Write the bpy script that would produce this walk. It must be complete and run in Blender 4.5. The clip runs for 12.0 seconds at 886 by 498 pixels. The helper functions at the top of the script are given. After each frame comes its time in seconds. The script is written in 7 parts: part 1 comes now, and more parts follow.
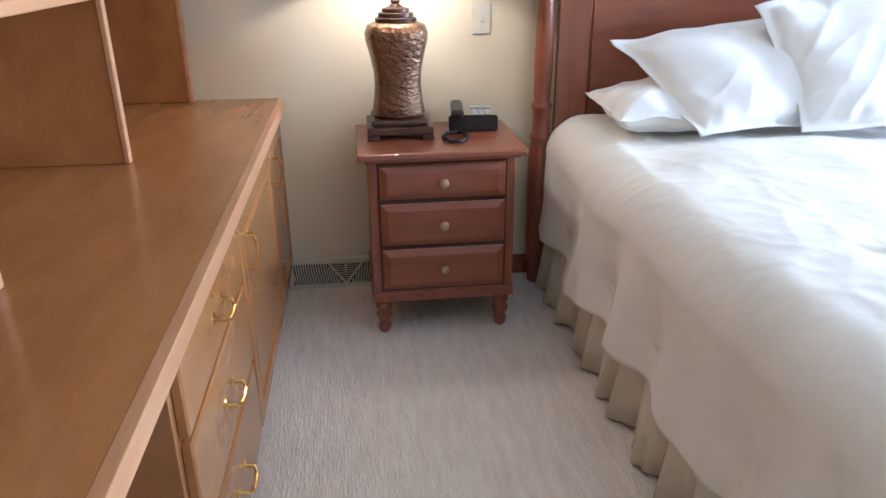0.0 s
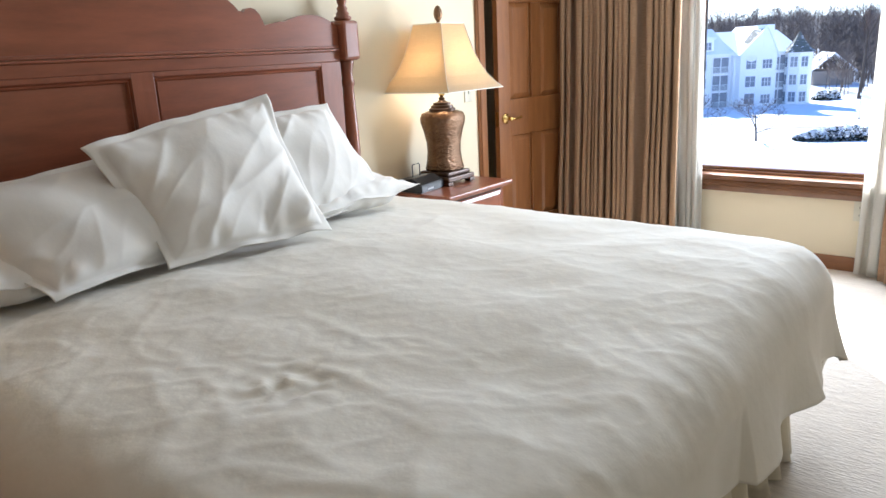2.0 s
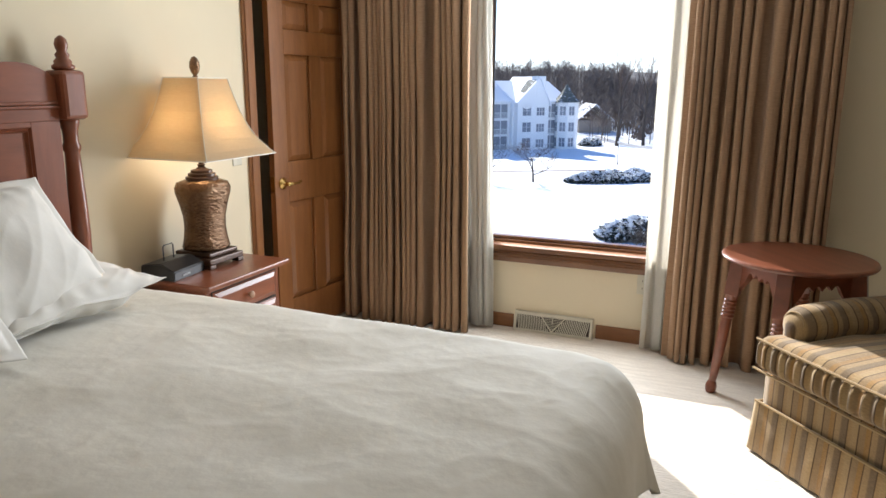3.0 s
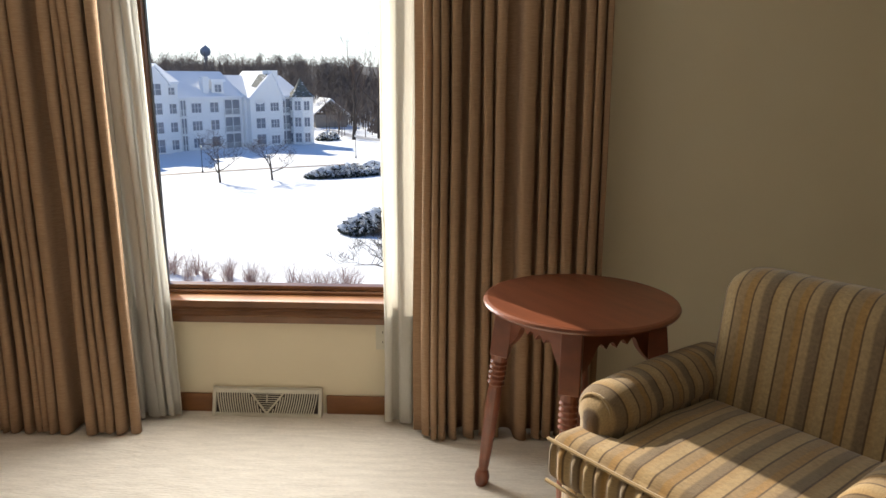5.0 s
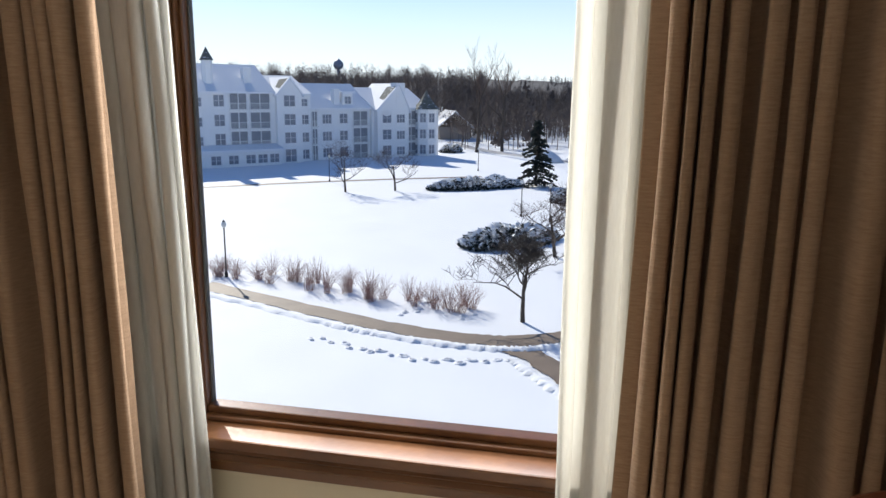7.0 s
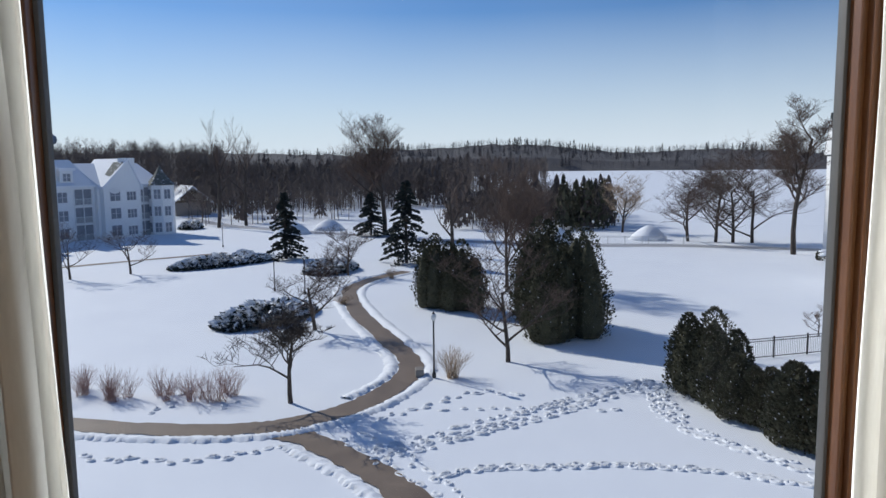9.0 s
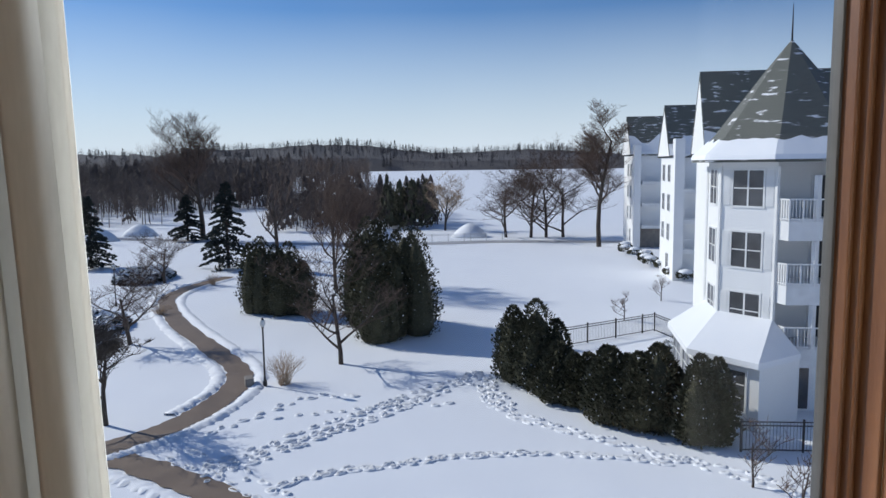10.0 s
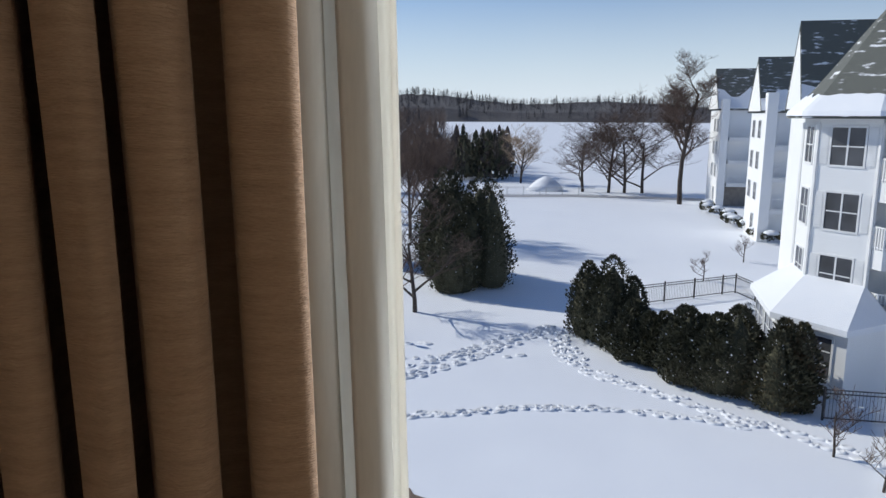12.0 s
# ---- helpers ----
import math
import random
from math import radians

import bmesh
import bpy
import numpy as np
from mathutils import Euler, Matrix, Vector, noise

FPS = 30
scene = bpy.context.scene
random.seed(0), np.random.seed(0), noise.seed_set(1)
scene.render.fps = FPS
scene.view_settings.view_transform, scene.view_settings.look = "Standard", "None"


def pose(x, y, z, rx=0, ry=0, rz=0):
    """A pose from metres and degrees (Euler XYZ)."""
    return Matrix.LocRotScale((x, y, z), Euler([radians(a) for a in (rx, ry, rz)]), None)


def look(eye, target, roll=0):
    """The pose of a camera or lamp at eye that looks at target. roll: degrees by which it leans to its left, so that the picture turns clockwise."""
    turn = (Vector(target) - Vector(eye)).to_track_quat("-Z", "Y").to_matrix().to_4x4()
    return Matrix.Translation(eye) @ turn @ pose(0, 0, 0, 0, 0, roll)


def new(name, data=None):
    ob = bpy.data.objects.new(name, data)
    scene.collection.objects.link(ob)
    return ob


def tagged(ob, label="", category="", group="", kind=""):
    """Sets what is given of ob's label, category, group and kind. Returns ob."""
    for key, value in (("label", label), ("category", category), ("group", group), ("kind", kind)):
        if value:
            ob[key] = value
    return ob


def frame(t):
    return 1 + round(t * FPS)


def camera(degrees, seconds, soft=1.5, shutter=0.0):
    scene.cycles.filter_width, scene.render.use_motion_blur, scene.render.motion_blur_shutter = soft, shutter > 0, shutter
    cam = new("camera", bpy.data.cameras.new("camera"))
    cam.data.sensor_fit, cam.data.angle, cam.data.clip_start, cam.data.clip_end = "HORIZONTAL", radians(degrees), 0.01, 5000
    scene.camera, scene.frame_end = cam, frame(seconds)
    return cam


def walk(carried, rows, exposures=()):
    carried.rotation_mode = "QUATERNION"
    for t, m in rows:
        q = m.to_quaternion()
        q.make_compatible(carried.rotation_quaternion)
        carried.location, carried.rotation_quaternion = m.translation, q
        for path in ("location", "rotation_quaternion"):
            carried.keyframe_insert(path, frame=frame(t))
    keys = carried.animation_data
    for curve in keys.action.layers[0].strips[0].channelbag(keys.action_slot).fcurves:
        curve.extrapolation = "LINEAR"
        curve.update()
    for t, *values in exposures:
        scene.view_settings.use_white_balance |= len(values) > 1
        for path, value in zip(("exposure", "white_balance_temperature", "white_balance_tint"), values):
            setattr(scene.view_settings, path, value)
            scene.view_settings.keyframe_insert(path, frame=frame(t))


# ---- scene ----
cam = camera(63.2, 12.0)
PATH = [
    (0, (0.103, -2.804, 1.309), (0.312, -0.971, 0.535), -0.5),
    (0.5, (0.202, -2.744, 1.306), (0.772, -0.961, 0.601), -0.3),
    (1, (0.286, -2.707, 1.297), (1.213, -1.045, 0.681), -1.7),
    (1.5, (0.324, -2.693, 1.346), (1.557, -1.220, 0.788), -3.0),
    (2, (0.421, -2.655, 1.353), (1.911, -1.430, 0.824), -2.8),
    (2.5, (0.658, -2.556, 1.416), (2.313, -1.545, 0.930), -1.2),
    (3, (0.904, -2.441, 1.470), (2.703, -1.690, 1.025), 0.4),
    (3.5, (1.126, -2.283, 1.472), (3.016, -1.819, 1.013), 0.2),
    (3.7, (1.237, -2.275, 1.457), (3.149, -1.927, 0.981), 0.5),
    (5.3, (2.301, -2.372, 1.415), (4.248, -2.299, 0.962), 0.2),
    (5.5, (2.424, -2.399, 1.401), (4.367, -2.268, 0.943), 0.7),
    (6, (2.763, -2.426, 1.421), (4.683, -2.100, 0.967), 1.6),
    (6.5, (3.098, -2.216, 1.402), (5.007, -1.814, 0.959), 1.9),
    (6.7, (3.219, -2.143, 1.411), (5.125, -1.719, 0.979), 1.0),
    (8.3, (3.811, -1.520, 1.442), (5.777, -1.478, 1.077), -1.8),
    (8.5, (3.888, -1.459, 1.420), (5.858, -1.505, 1.079), -2.0),
    (9, (4.150, -1.362, 1.397), (6.116, -1.647, 1.165), -0.6),
    (9.5, (4.229, -1.226, 1.395), (6.135, -1.798, 1.193), 0.8),
    (10, (4.307, -1.107, 1.402), (6.146, -1.859, 1.165), -0.8),
    (10.5, (4.345, -1.052, 1.401), (6.145, -1.882, 1.130), -0.6),
    (11, (4.332, -1.004, 1.382), (6.134, -1.821, 1.090), -0.2),
    (11.5, (4.343, -0.968, 1.377), (6.193, -1.659, 1.059), -0.3),
    (12, (4.384, -0.933, 1.386), (6.270, -1.488, 1.018), 0.2),
]
walk(cam, [(t, look(eye, target, roll)) for t, eye, target, roll in PATH],
     exposures=[(0.0, 3.7, 4820, 10), (0.5, 3.25, 4400, 10), (1.0, 2.8, 5050, 10), (1.5, 2.75, 5450, 10), (2.2, 2.05, 6200, 10), (3.2, 1.65, 6700, 10), (3.7, 1.5, 7000, 10), (5.3, 1.28, 7450, 10), (6.0, 1.24, 7300, 10), (6.7, 0.97, 6900, 10), (8.3, 0.30, 6550, 10), (9.5, 0.24, 6280, 10), (11.0, 0.30, 6380, 10), (12.0, 0.32, 6450, 10)])

# ---- world, sun, daylight, lamps ----
SUN_AZ, SUN_EL = 40.0, 32.0          # degrees from +x towards +y, and above the horizon
GZ = -10.2                           # snow level outside
world = bpy.data.worlds.new("winter_sky")
scene.world = world
world.use_nodes = True
wn = world.node_tree.nodes
sky = wn.new("ShaderNodeTexSky")
sky.sky_type = 'NISHITA'
sky.sun_disc = False
sky.sun_elevation = radians(SUN_EL)
sky.sun_rotation = radians(90 - SUN_AZ)
sky.air_density, sky.dust_density, sky.ozone_density = 1.0, 0.25, 1.6
wn["Background"].inputs["Strength"].default_value = 0.086
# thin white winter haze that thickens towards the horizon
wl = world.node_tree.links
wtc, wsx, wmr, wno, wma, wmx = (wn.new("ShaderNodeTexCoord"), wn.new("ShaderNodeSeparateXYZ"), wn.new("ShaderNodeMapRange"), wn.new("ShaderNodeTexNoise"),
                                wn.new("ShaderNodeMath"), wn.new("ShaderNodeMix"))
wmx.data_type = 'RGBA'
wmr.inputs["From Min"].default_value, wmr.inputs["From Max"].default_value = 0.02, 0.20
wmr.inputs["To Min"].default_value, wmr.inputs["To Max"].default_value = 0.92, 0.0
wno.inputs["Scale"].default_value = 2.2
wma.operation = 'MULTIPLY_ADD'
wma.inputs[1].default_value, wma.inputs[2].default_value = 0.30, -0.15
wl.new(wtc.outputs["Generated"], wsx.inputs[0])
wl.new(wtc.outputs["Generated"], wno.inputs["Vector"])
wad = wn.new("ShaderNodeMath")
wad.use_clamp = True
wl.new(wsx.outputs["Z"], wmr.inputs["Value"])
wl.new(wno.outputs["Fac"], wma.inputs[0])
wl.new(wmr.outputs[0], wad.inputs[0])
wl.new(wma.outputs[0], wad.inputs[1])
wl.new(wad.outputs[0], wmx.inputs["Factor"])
wtn = wn.new("ShaderNodeMix")                                # clear, cold blue above the haze
wtn.data_type, wtn.blend_type = 'RGBA', 'MULTIPLY'
wtn.inputs["Factor"].default_value = 1.0
wtn.inputs["B"].default_value = (0.42, 0.62, 0.92, 1)
wl.new(sky.outputs[0], wtn.inputs["A"])
wl.new(wtn.outputs["Result"], wmx.inputs["A"])
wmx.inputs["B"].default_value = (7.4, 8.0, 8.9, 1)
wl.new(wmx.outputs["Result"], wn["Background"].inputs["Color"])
sun_dir = Vector((math.cos(radians(SUN_EL)) * math.cos(radians(SUN_AZ)), math.cos(radians(SUN_EL)) * math.sin(radians(SUN_AZ)), math.sin(radians(SUN_EL))))
sun = new("sun", bpy.data.lights.new("sun", 'SUN'))
sun.data.energy, sun.data.angle, sun.data.color = 3.0, radians(0.6), (1.0, 0.95, 0.88)
sun.matrix_world = look(sun_dir * 200, (0, 0, 0))
# added area lamp in the window's opening, boosting the sky light that falls in
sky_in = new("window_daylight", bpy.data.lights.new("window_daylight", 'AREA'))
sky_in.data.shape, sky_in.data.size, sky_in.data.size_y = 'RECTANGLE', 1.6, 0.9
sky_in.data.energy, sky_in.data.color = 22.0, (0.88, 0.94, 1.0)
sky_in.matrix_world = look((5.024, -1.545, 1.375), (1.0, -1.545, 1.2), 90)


def bulb(x, y, z):
    ob = new("lamp_light", bpy.data.lights.new("lamp_light", 'POINT'))
    ob.data.energy, ob.data.color, ob.data.shadow_soft_size = 0.8, (1.0, 0.78, 0.55), 0.035
    ob.location = (x, y, z)


# ---- materials ----
def material(name, colour, rough=0.6, second=None, scale=8.0, stretch=(1, 1, 1), bump=0.0, bscale=None, metal=0.0, fine=0.0, spec=0.5, contrast=0.5,
             translucent=0.0, coat=0.0, rand=0.0, sheen=0.0):
    m = bpy.data.materials.new(name)
    m.use_nodes = True
    n, l = m.node_tree.nodes, m.node_tree.links
    b = n["Principled BSDF"]
    b.inputs["Roughness"].default_value, b.inputs["Metallic"].default_value = rough, metal
    b.inputs["Specular IOR Level"].default_value = spec
    b.inputs["Coat Weight"].default_value = coat
    b.inputs["Coat Roughness"].default_value = 0.15
    b.inputs["Sheen Weight"].default_value = sheen
    tc, mp = n.new("ShaderNodeTexCoord"), n.new("ShaderNodeMapping")
    mp.inputs["Scale"].default_value = stretch
    l.new(tc.outputs["Object"], mp.inputs["Vector"])
    second = second or tuple(c * 0.82 for c in colour)
    no = n.new("ShaderNodeTexNoise")
    no.inputs["Scale"].default_value, no.inputs["Detail"].default_value = scale, 5.0
    l.new(mp.outputs[0], no.inputs["Vector"])
    rp = n.new("ShaderNodeValToRGB")
    rp.color_ramp.elements[0].position, rp.color_ramp.elements[1].position = 0.5 - contrast / 2, 0.5 + contrast / 2
    rp.color_ramp.elements[0].color, rp.color_ramp.elements[1].color = (*second, 1), (*colour, 1)
    l.new(no.outputs["Fac"], rp.inputs["Fac"])
    out = rp.outputs["Color"]
    if fine:
        n2 = n.new("ShaderNodeTexNoise")
        n2.inputs["Scale"].default_value, n2.inputs["Detail"].default_value = scale * 9, 3.0
        l.new(mp.outputs[0], n2.inputs["Vector"])
        mx = n.new("ShaderNodeMix")
        mx.data_type, mx.blend_type = 'RGBA', 'MULTIPLY'
        mx.inputs["Factor"].default_value = fine
        l.new(out, mx.inputs["A"])
        l.new(n2.outputs["Fac"], mx.inputs["B"])
        gain = n.new("ShaderNodeMix")
        gain.data_type, gain.blend_type = 'RGBA', 'MULTIPLY'
        gain.inputs["Factor"].default_value = 1.0
        g = 1 + fine * 0.9
        gain.inputs["B"].default_value = (g, g, g, 1)
        l.new(mx.outputs["Result"], gain.inputs["A"])
        out = gain.outputs["Result"]
    if rand:
        oi, hv = n.new("ShaderNodeObjectInfo"), n.new("ShaderNodeHueSaturation")
        mr = n.new("ShaderNodeMapRange")
        mr.inputs["To Min"].default_value, mr.inputs["To Max"].default_value = 1 - rand, 1 + rand
        l.new(oi.outputs["Random"], mr.inputs["Value"])
        l.new(mr.outputs[0], hv.inputs["Value"])
        l.new(out, hv.inputs["Color"])
        out = hv.outputs["Color"]
    l.new(out, b.inputs["Base Color"])
    if bump:
        nb = n.new("ShaderNodeTexNoise")
        nb.inputs["Scale"].default_value, nb.inputs["Detail"].default_value = bscale or scale * 4, 4.0
        l.new(mp.outputs[0], nb.inputs["Vector"])
        bp = n.new("ShaderNodeBump")
        bp.inputs["Strength"].default_value, bp.inputs["Distance"].default_value = bump, 0.02
        l.new(nb.outputs["Fac"], bp.inputs["Height"])
        l.new(bp.outputs["Normal"], b.inputs["Normal"])
    if translucent:
        tr, mxs = n.new("ShaderNodeBsdfTranslucent"), n.new("ShaderNodeMixShader")
        mxs.inputs[0].default_value = translucent
        l.new(out, tr.inputs["Color"])
        l.new(b.outputs[0], mxs.inputs[1])
        l.new(tr.outputs[0], mxs.inputs[2])
        l.new(mxs.outputs[0], n["Material Output"].inputs["Surface"])
    return m


WALL = material("cream_wall_paint", (0.75, 0.662, 0.49), 0.75, (0.72, 0.632, 0.465), 3, bump=0.06, bscale=220)
CEIL = material("white_ceiling_paint", (0.86, 0.85, 0.82), 0.8, scale=4, bump=0.1, bscale=90)
CARPET = material("beige_loop_carpet", (0.76, 0.69, 0.605), 0.95, (0.60, 0.535, 0.46), 26, (1.6, 0.25, 1), bump=0.5, bscale=90, fine=0.35, spec=0.1, sheen=0.2)
CHERRY = material("cherry_stained_wood", (0.26, 0.080, 0.038), 0.32, (0.17, 0.050, 0.023), 4, (1, 6, 6), bump=0.03, bscale=60, fine=0.18, coat=0.25)
CHERRY_V = material("cherry_wood_upright", (0.26, 0.080, 0.038), 0.32, (0.17, 0.050, 0.023), 4, (7, 7, 0.8), bump=0.03, bscale=60, fine=0.18, coat=0.25)
TABLE_WOOD = material("dark_cherry_table", (0.185, 0.055, 0.026), 0.34, (0.115, 0.033, 0.016), 4, (1, 6, 6), bump=0.03, bscale=60, fine=0.18, coat=0.15)
MAPLE = material("honey_maple_veneer", (0.44, 0.20, 0.062), 0.27, (0.30, 0.122, 0.034), 3, (3.5, 1, 2.5), bump=0.02, bscale=40, fine=0.2, coat=0.4, contrast=0.7)
MAPLE_L = material("pale_maple_edge", (0.58, 0.31, 0.15), 0.35, (0.47, 0.23, 0.10), 5, (6, 1, 6), bump=0.03, fine=0.2, coat=0.3)
OAK = material("stained_door_oak", (0.30, 0.122, 0.040), 0.36, (0.19, 0.072, 0.023), 5, (6, 6, 0.6), bump=0.05, bscale=50, fine=0.3, coat=0.25, contrast=0.7)
TRIM = material("stained_window_oak", (0.18, 0.076, 0.028), 0.4, (0.105, 0.04, 0.015), 6, (1, 1, 1), bump=0.05, bscale=60, fine=0.25, coat=0.2)
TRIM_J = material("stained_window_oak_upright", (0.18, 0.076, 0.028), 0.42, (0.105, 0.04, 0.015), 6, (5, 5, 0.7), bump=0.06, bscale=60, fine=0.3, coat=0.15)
BASEWOOD = material("baseboard_oak", (0.24, 0.10, 0.035), 0.42, (0.16, 0.06, 0.02), 6, (5, 1, 5), fine=0.25)
# near-black that paints the shade inside gaps, slots and the registers
DARK = material("painted_gap_shade", (0.03, 0.018, 0.012), 0.7)
LINEN = material("ivory_cotton", (0.80, 0.765, 0.685), 0.85, (0.76, 0.725, 0.64), 5, bump=0.2, bscale=11, sheen=0.25, spec=0.15)
PILLOW = material("white_pillow_cotton", (0.82, 0.80, 0.76), 0.85, (0.78, 0.76, 0.71), 6, bump=0.14, bscale=9, sheen=0.25, spec=0.15)


def creased(m, scale, strength):
    """Adds fine pressed-in wrinkles to a cloth, under its own relief."""
    n, l = m.node_tree.nodes, m.node_tree.links
    b = n["Principled BSDF"]
    tc, mp, wv, bp = n.new("ShaderNodeTexCoord"), n.new("ShaderNodeMapping"), n.new("ShaderNodeTexNoise"), n.new("ShaderNodeBump")
    mp.inputs["Rotation"].default_value, mp.inputs["Scale"].default_value = (0, 0, 0.6), (1.0, 2.2, 1.4)
    wv.noise_type = 'RIDGED_MULTIFRACTAL'
    wv.inputs["Scale"].default_value, wv.inputs["Detail"].default_value, wv.inputs["Distortion"].default_value = scale, 3.0, 0.7
    bp.inputs["Strength"].default_value, bp.inputs["Distance"].default_value = strength, 0.004
    l.new(tc.outputs["Object"], mp.inputs["Vector"])
    l.new(mp.outputs[0], wv.inputs["Vector"])
    l.new(wv.outputs["Fac"], bp.inputs["Height"])
    old = b.inputs["Normal"].links[0].from_socket
    l.new(old, bp.inputs["Normal"])
    l.new(bp.outputs["Normal"], b.inputs["Normal"])


creased(LINEN, 2.6, 0.5)
creased(PILLOW, 5.0, 0.5)
SKIRT = material("cream_bed_skirt", (0.70, 0.64, 0.50), 0.85, (0.64, 0.58, 0.44), 7, bump=0.1, sheen=0.2, spec=0.15)
DRAPE = material("taupe_woven_drape", (0.375, 0.240, 0.150), 0.85, (0.275, 0.170, 0.103), 30, (1, 1, 8), bump=0.35, bscale=140, fine=0.4, sheen=0.08, spec=0.08)
SHEER = material("white_sheer_voile", (0.80, 0.78, 0.73), 0.8, (0.74, 0.72, 0.67), 40, (6, 6, 1), translucent=0.5, spec=0.1)
VENTM = material("almond_enamel", (0.66, 0.62, 0.52), 0.4, scale=12)
SWITCHM = material("ivory_switch_plastic", (0.68, 0.64, 0.52), 0.35, scale=14)
BRASS = material("polished_brass", (0.78, 0.56, 0.22), 0.22, (0.62, 0.42, 0.15), 20, metal=1.0)
KNOBM = material("pale_knob_wood", (0.42, 0.25, 0.16), 0.35, (0.32, 0.17, 0.10), 14)
BLACK = material("black_plastic", (0.012, 0.012, 0.013), 0.35, (0.02, 0.02, 0.02), 20)
SEAL = material("grey_glazing_seal", (0.10, 0.10, 0.10), 0.6, scale=20)
GREYKEY = material("grey_phone_keys", (0.42, 0.42, 0.42), 0.4, scale=30)
STEEL = material("dark_steel_wire", (0.10, 0.10, 0.11), 0.35, metal=1.0)
BRONZE = material("hammered_bronze_glaze", (0.27, 0.165, 0.098), 0.25, (0.13, 0.072, 0.042), 9, (1, 1, 1.7), bump=0.55, bscale=55, metal=0.85, contrast=0.6)
BRONZE_D = material("dark_bronze_base", (0.045, 0.022, 0.014), 0.35, (0.09, 0.045, 0.025), 20, metal=0.3)
SHADE = material("ivory_lamp_shade", (0.76, 0.65, 0.48), 0.8, (0.72, 0.60, 0.43), 40, (1, 1, 5), translucent=0.66, spec=0.1)
GLASS = bpy.data.materials.new("window_glass")
GLASS.use_nodes = True
gb = GLASS.node_tree.nodes
gt, gg, gm = gb.new("ShaderNodeBsdfTransparent"), gb.new("ShaderNodeBsdfGlossy"), gb.new("ShaderNodeMixShader")
gt.inputs["Color"].default_value, gg.inputs["Roughness"].default_value = (0.96, 0.975, 0.97, 1), 0.02
gf = gb.new("ShaderNodeFresnel")
gf.inputs["IOR"].default_value = 1.12
GLASS.node_tree.links.new(gf.outputs[0], gm.inputs[0])
GLASS.node_tree.links.new(gt.outputs[0], gm.inputs[1])
GLASS.node_tree.links.new(gg.outputs[0], gm.inputs[2])
GLASS.node_tree.links.new(gm.outputs[0], gb["Material Output"].inputs["Surface"])


def stripes():
    """Woven upholstery: bands of ochre, sage, cream and grey-brown with a fine thread relief, across the local x."""
    m = material("striped_woven_upholstery", (0.4, 0.3, 0.18), 0.9, bump=0.14, scale=20, bscale=210, sheen=0.3, spec=0.15)
    n, l = m.node_tree.nodes, m.node_tree.links
    tc, sx = n.new("ShaderNodeTexCoord"), n.new("ShaderNodeSeparateXYZ")
    l.new(tc.outputs["UV"], sx.inputs[0])
    mu = n.new("ShaderNodeMath")
    mu.operation = 'MULTIPLY'
    mu.inputs[1].default_value = 1 / 0.15
    fr = n.new("ShaderNodeMath")
    fr.operation = 'FRACT'
    l.new(sx.outputs[0], mu.inputs[0])
    l.new(mu.outputs[0], fr.inputs[0])
    rp = n.new("ShaderNodeValToRGB")
    rp.color_ramp.interpolation = 'LINEAR'
    cols = [(0.0, (0.52, 0.42, 0.26)), (0.15, (0.52, 0.42, 0.26)), (0.165, (0.13, 0.085, 0.05)), (0.185, (0.13, 0.085, 0.05)), (0.20, (0.40, 0.31, 0.19)),
            (0.35, (0.38, 0.29, 0.18)), (0.38, (0.44, 0.29, 0.12)), (0.49, (0.46, 0.31, 0.14)), (0.505, (0.16, 0.11, 0.065)), (0.52, (0.16, 0.11, 0.065)),
            (0.535, (0.50, 0.40, 0.25)), (0.66, (0.48, 0.38, 0.24)), (0.70, (0.27, 0.215, 0.15)), (0.84, (0.25, 0.20, 0.14)), (0.86, (0.13, 0.085, 0.05)),
            (0.875, (0.13, 0.085, 0.05)), (0.89, (0.46, 0.34, 0.18)), (0.99, (0.50, 0.39, 0.23))]
    e = rp.color_ramp.elements
    for k, (p, c) in enumerate(cols):
        if k < 2:
            e[k].position = p
        else:
            e.new(p)
        e[k].color = (c[0] * 0.58, c[1] * 0.50, c[2] * 0.40, 1)
    l.new(fr.outputs[0], rp.inputs["Fac"])
    no = n.new("ShaderNodeTexNoise")
    no.inputs["Scale"].default_value = 60
    mx = n.new("ShaderNodeMix")
    mx.data_type, mx.blend_type = 'RGBA', 'OVERLAY'
    mx.inputs["Factor"].default_value = 0.35
    l.new(rp.outputs["Color"], mx.inputs["A"])
    l.new(no.outputs["Fac"], mx.inputs["B"])
    l.new(mx.outputs["Result"], n["Principled BSDF"].inputs["Base Color"])
    return m


STRIPE = stripes()


# ---- mesh helpers ----
def link_mesh(name, verts, faces, mat, parent=None, smooth=False, label=""):
    me = bpy.data.meshes.new(name)
    me.from_pydata(verts, [], faces)
    me.materials.append(mat)
    if smooth:
        me.polygons.foreach_set("use_smooth", [True] * len(me.polygons))
    ob = new(name, me)
    ob.parent = parent
    if label:
        ob["label"] = label
    return ob


def part(name, bm, mat, parent=None, label="", smooth=False):
    me = bpy.data.meshes.new(name)
    bmesh.ops.recalc_face_normals(bm, faces=bm.faces)
    bm.to_mesh(me)
    bm.free()
    me.materials.append(mat)
    if smooth:
        me.polygons.foreach_set("use_smooth", [True] * len(me.polygons))
    ob = new(name, me)
    ob.parent = parent
    if label:
        ob["label"] = label
    return ob


def thing(name, m, label, category, group="", kind=""):
    ob = new(name)
    ob.empty_display_size = 0.1
    ob.matrix_world = m
    return tagged(ob, label, category, group, kind)


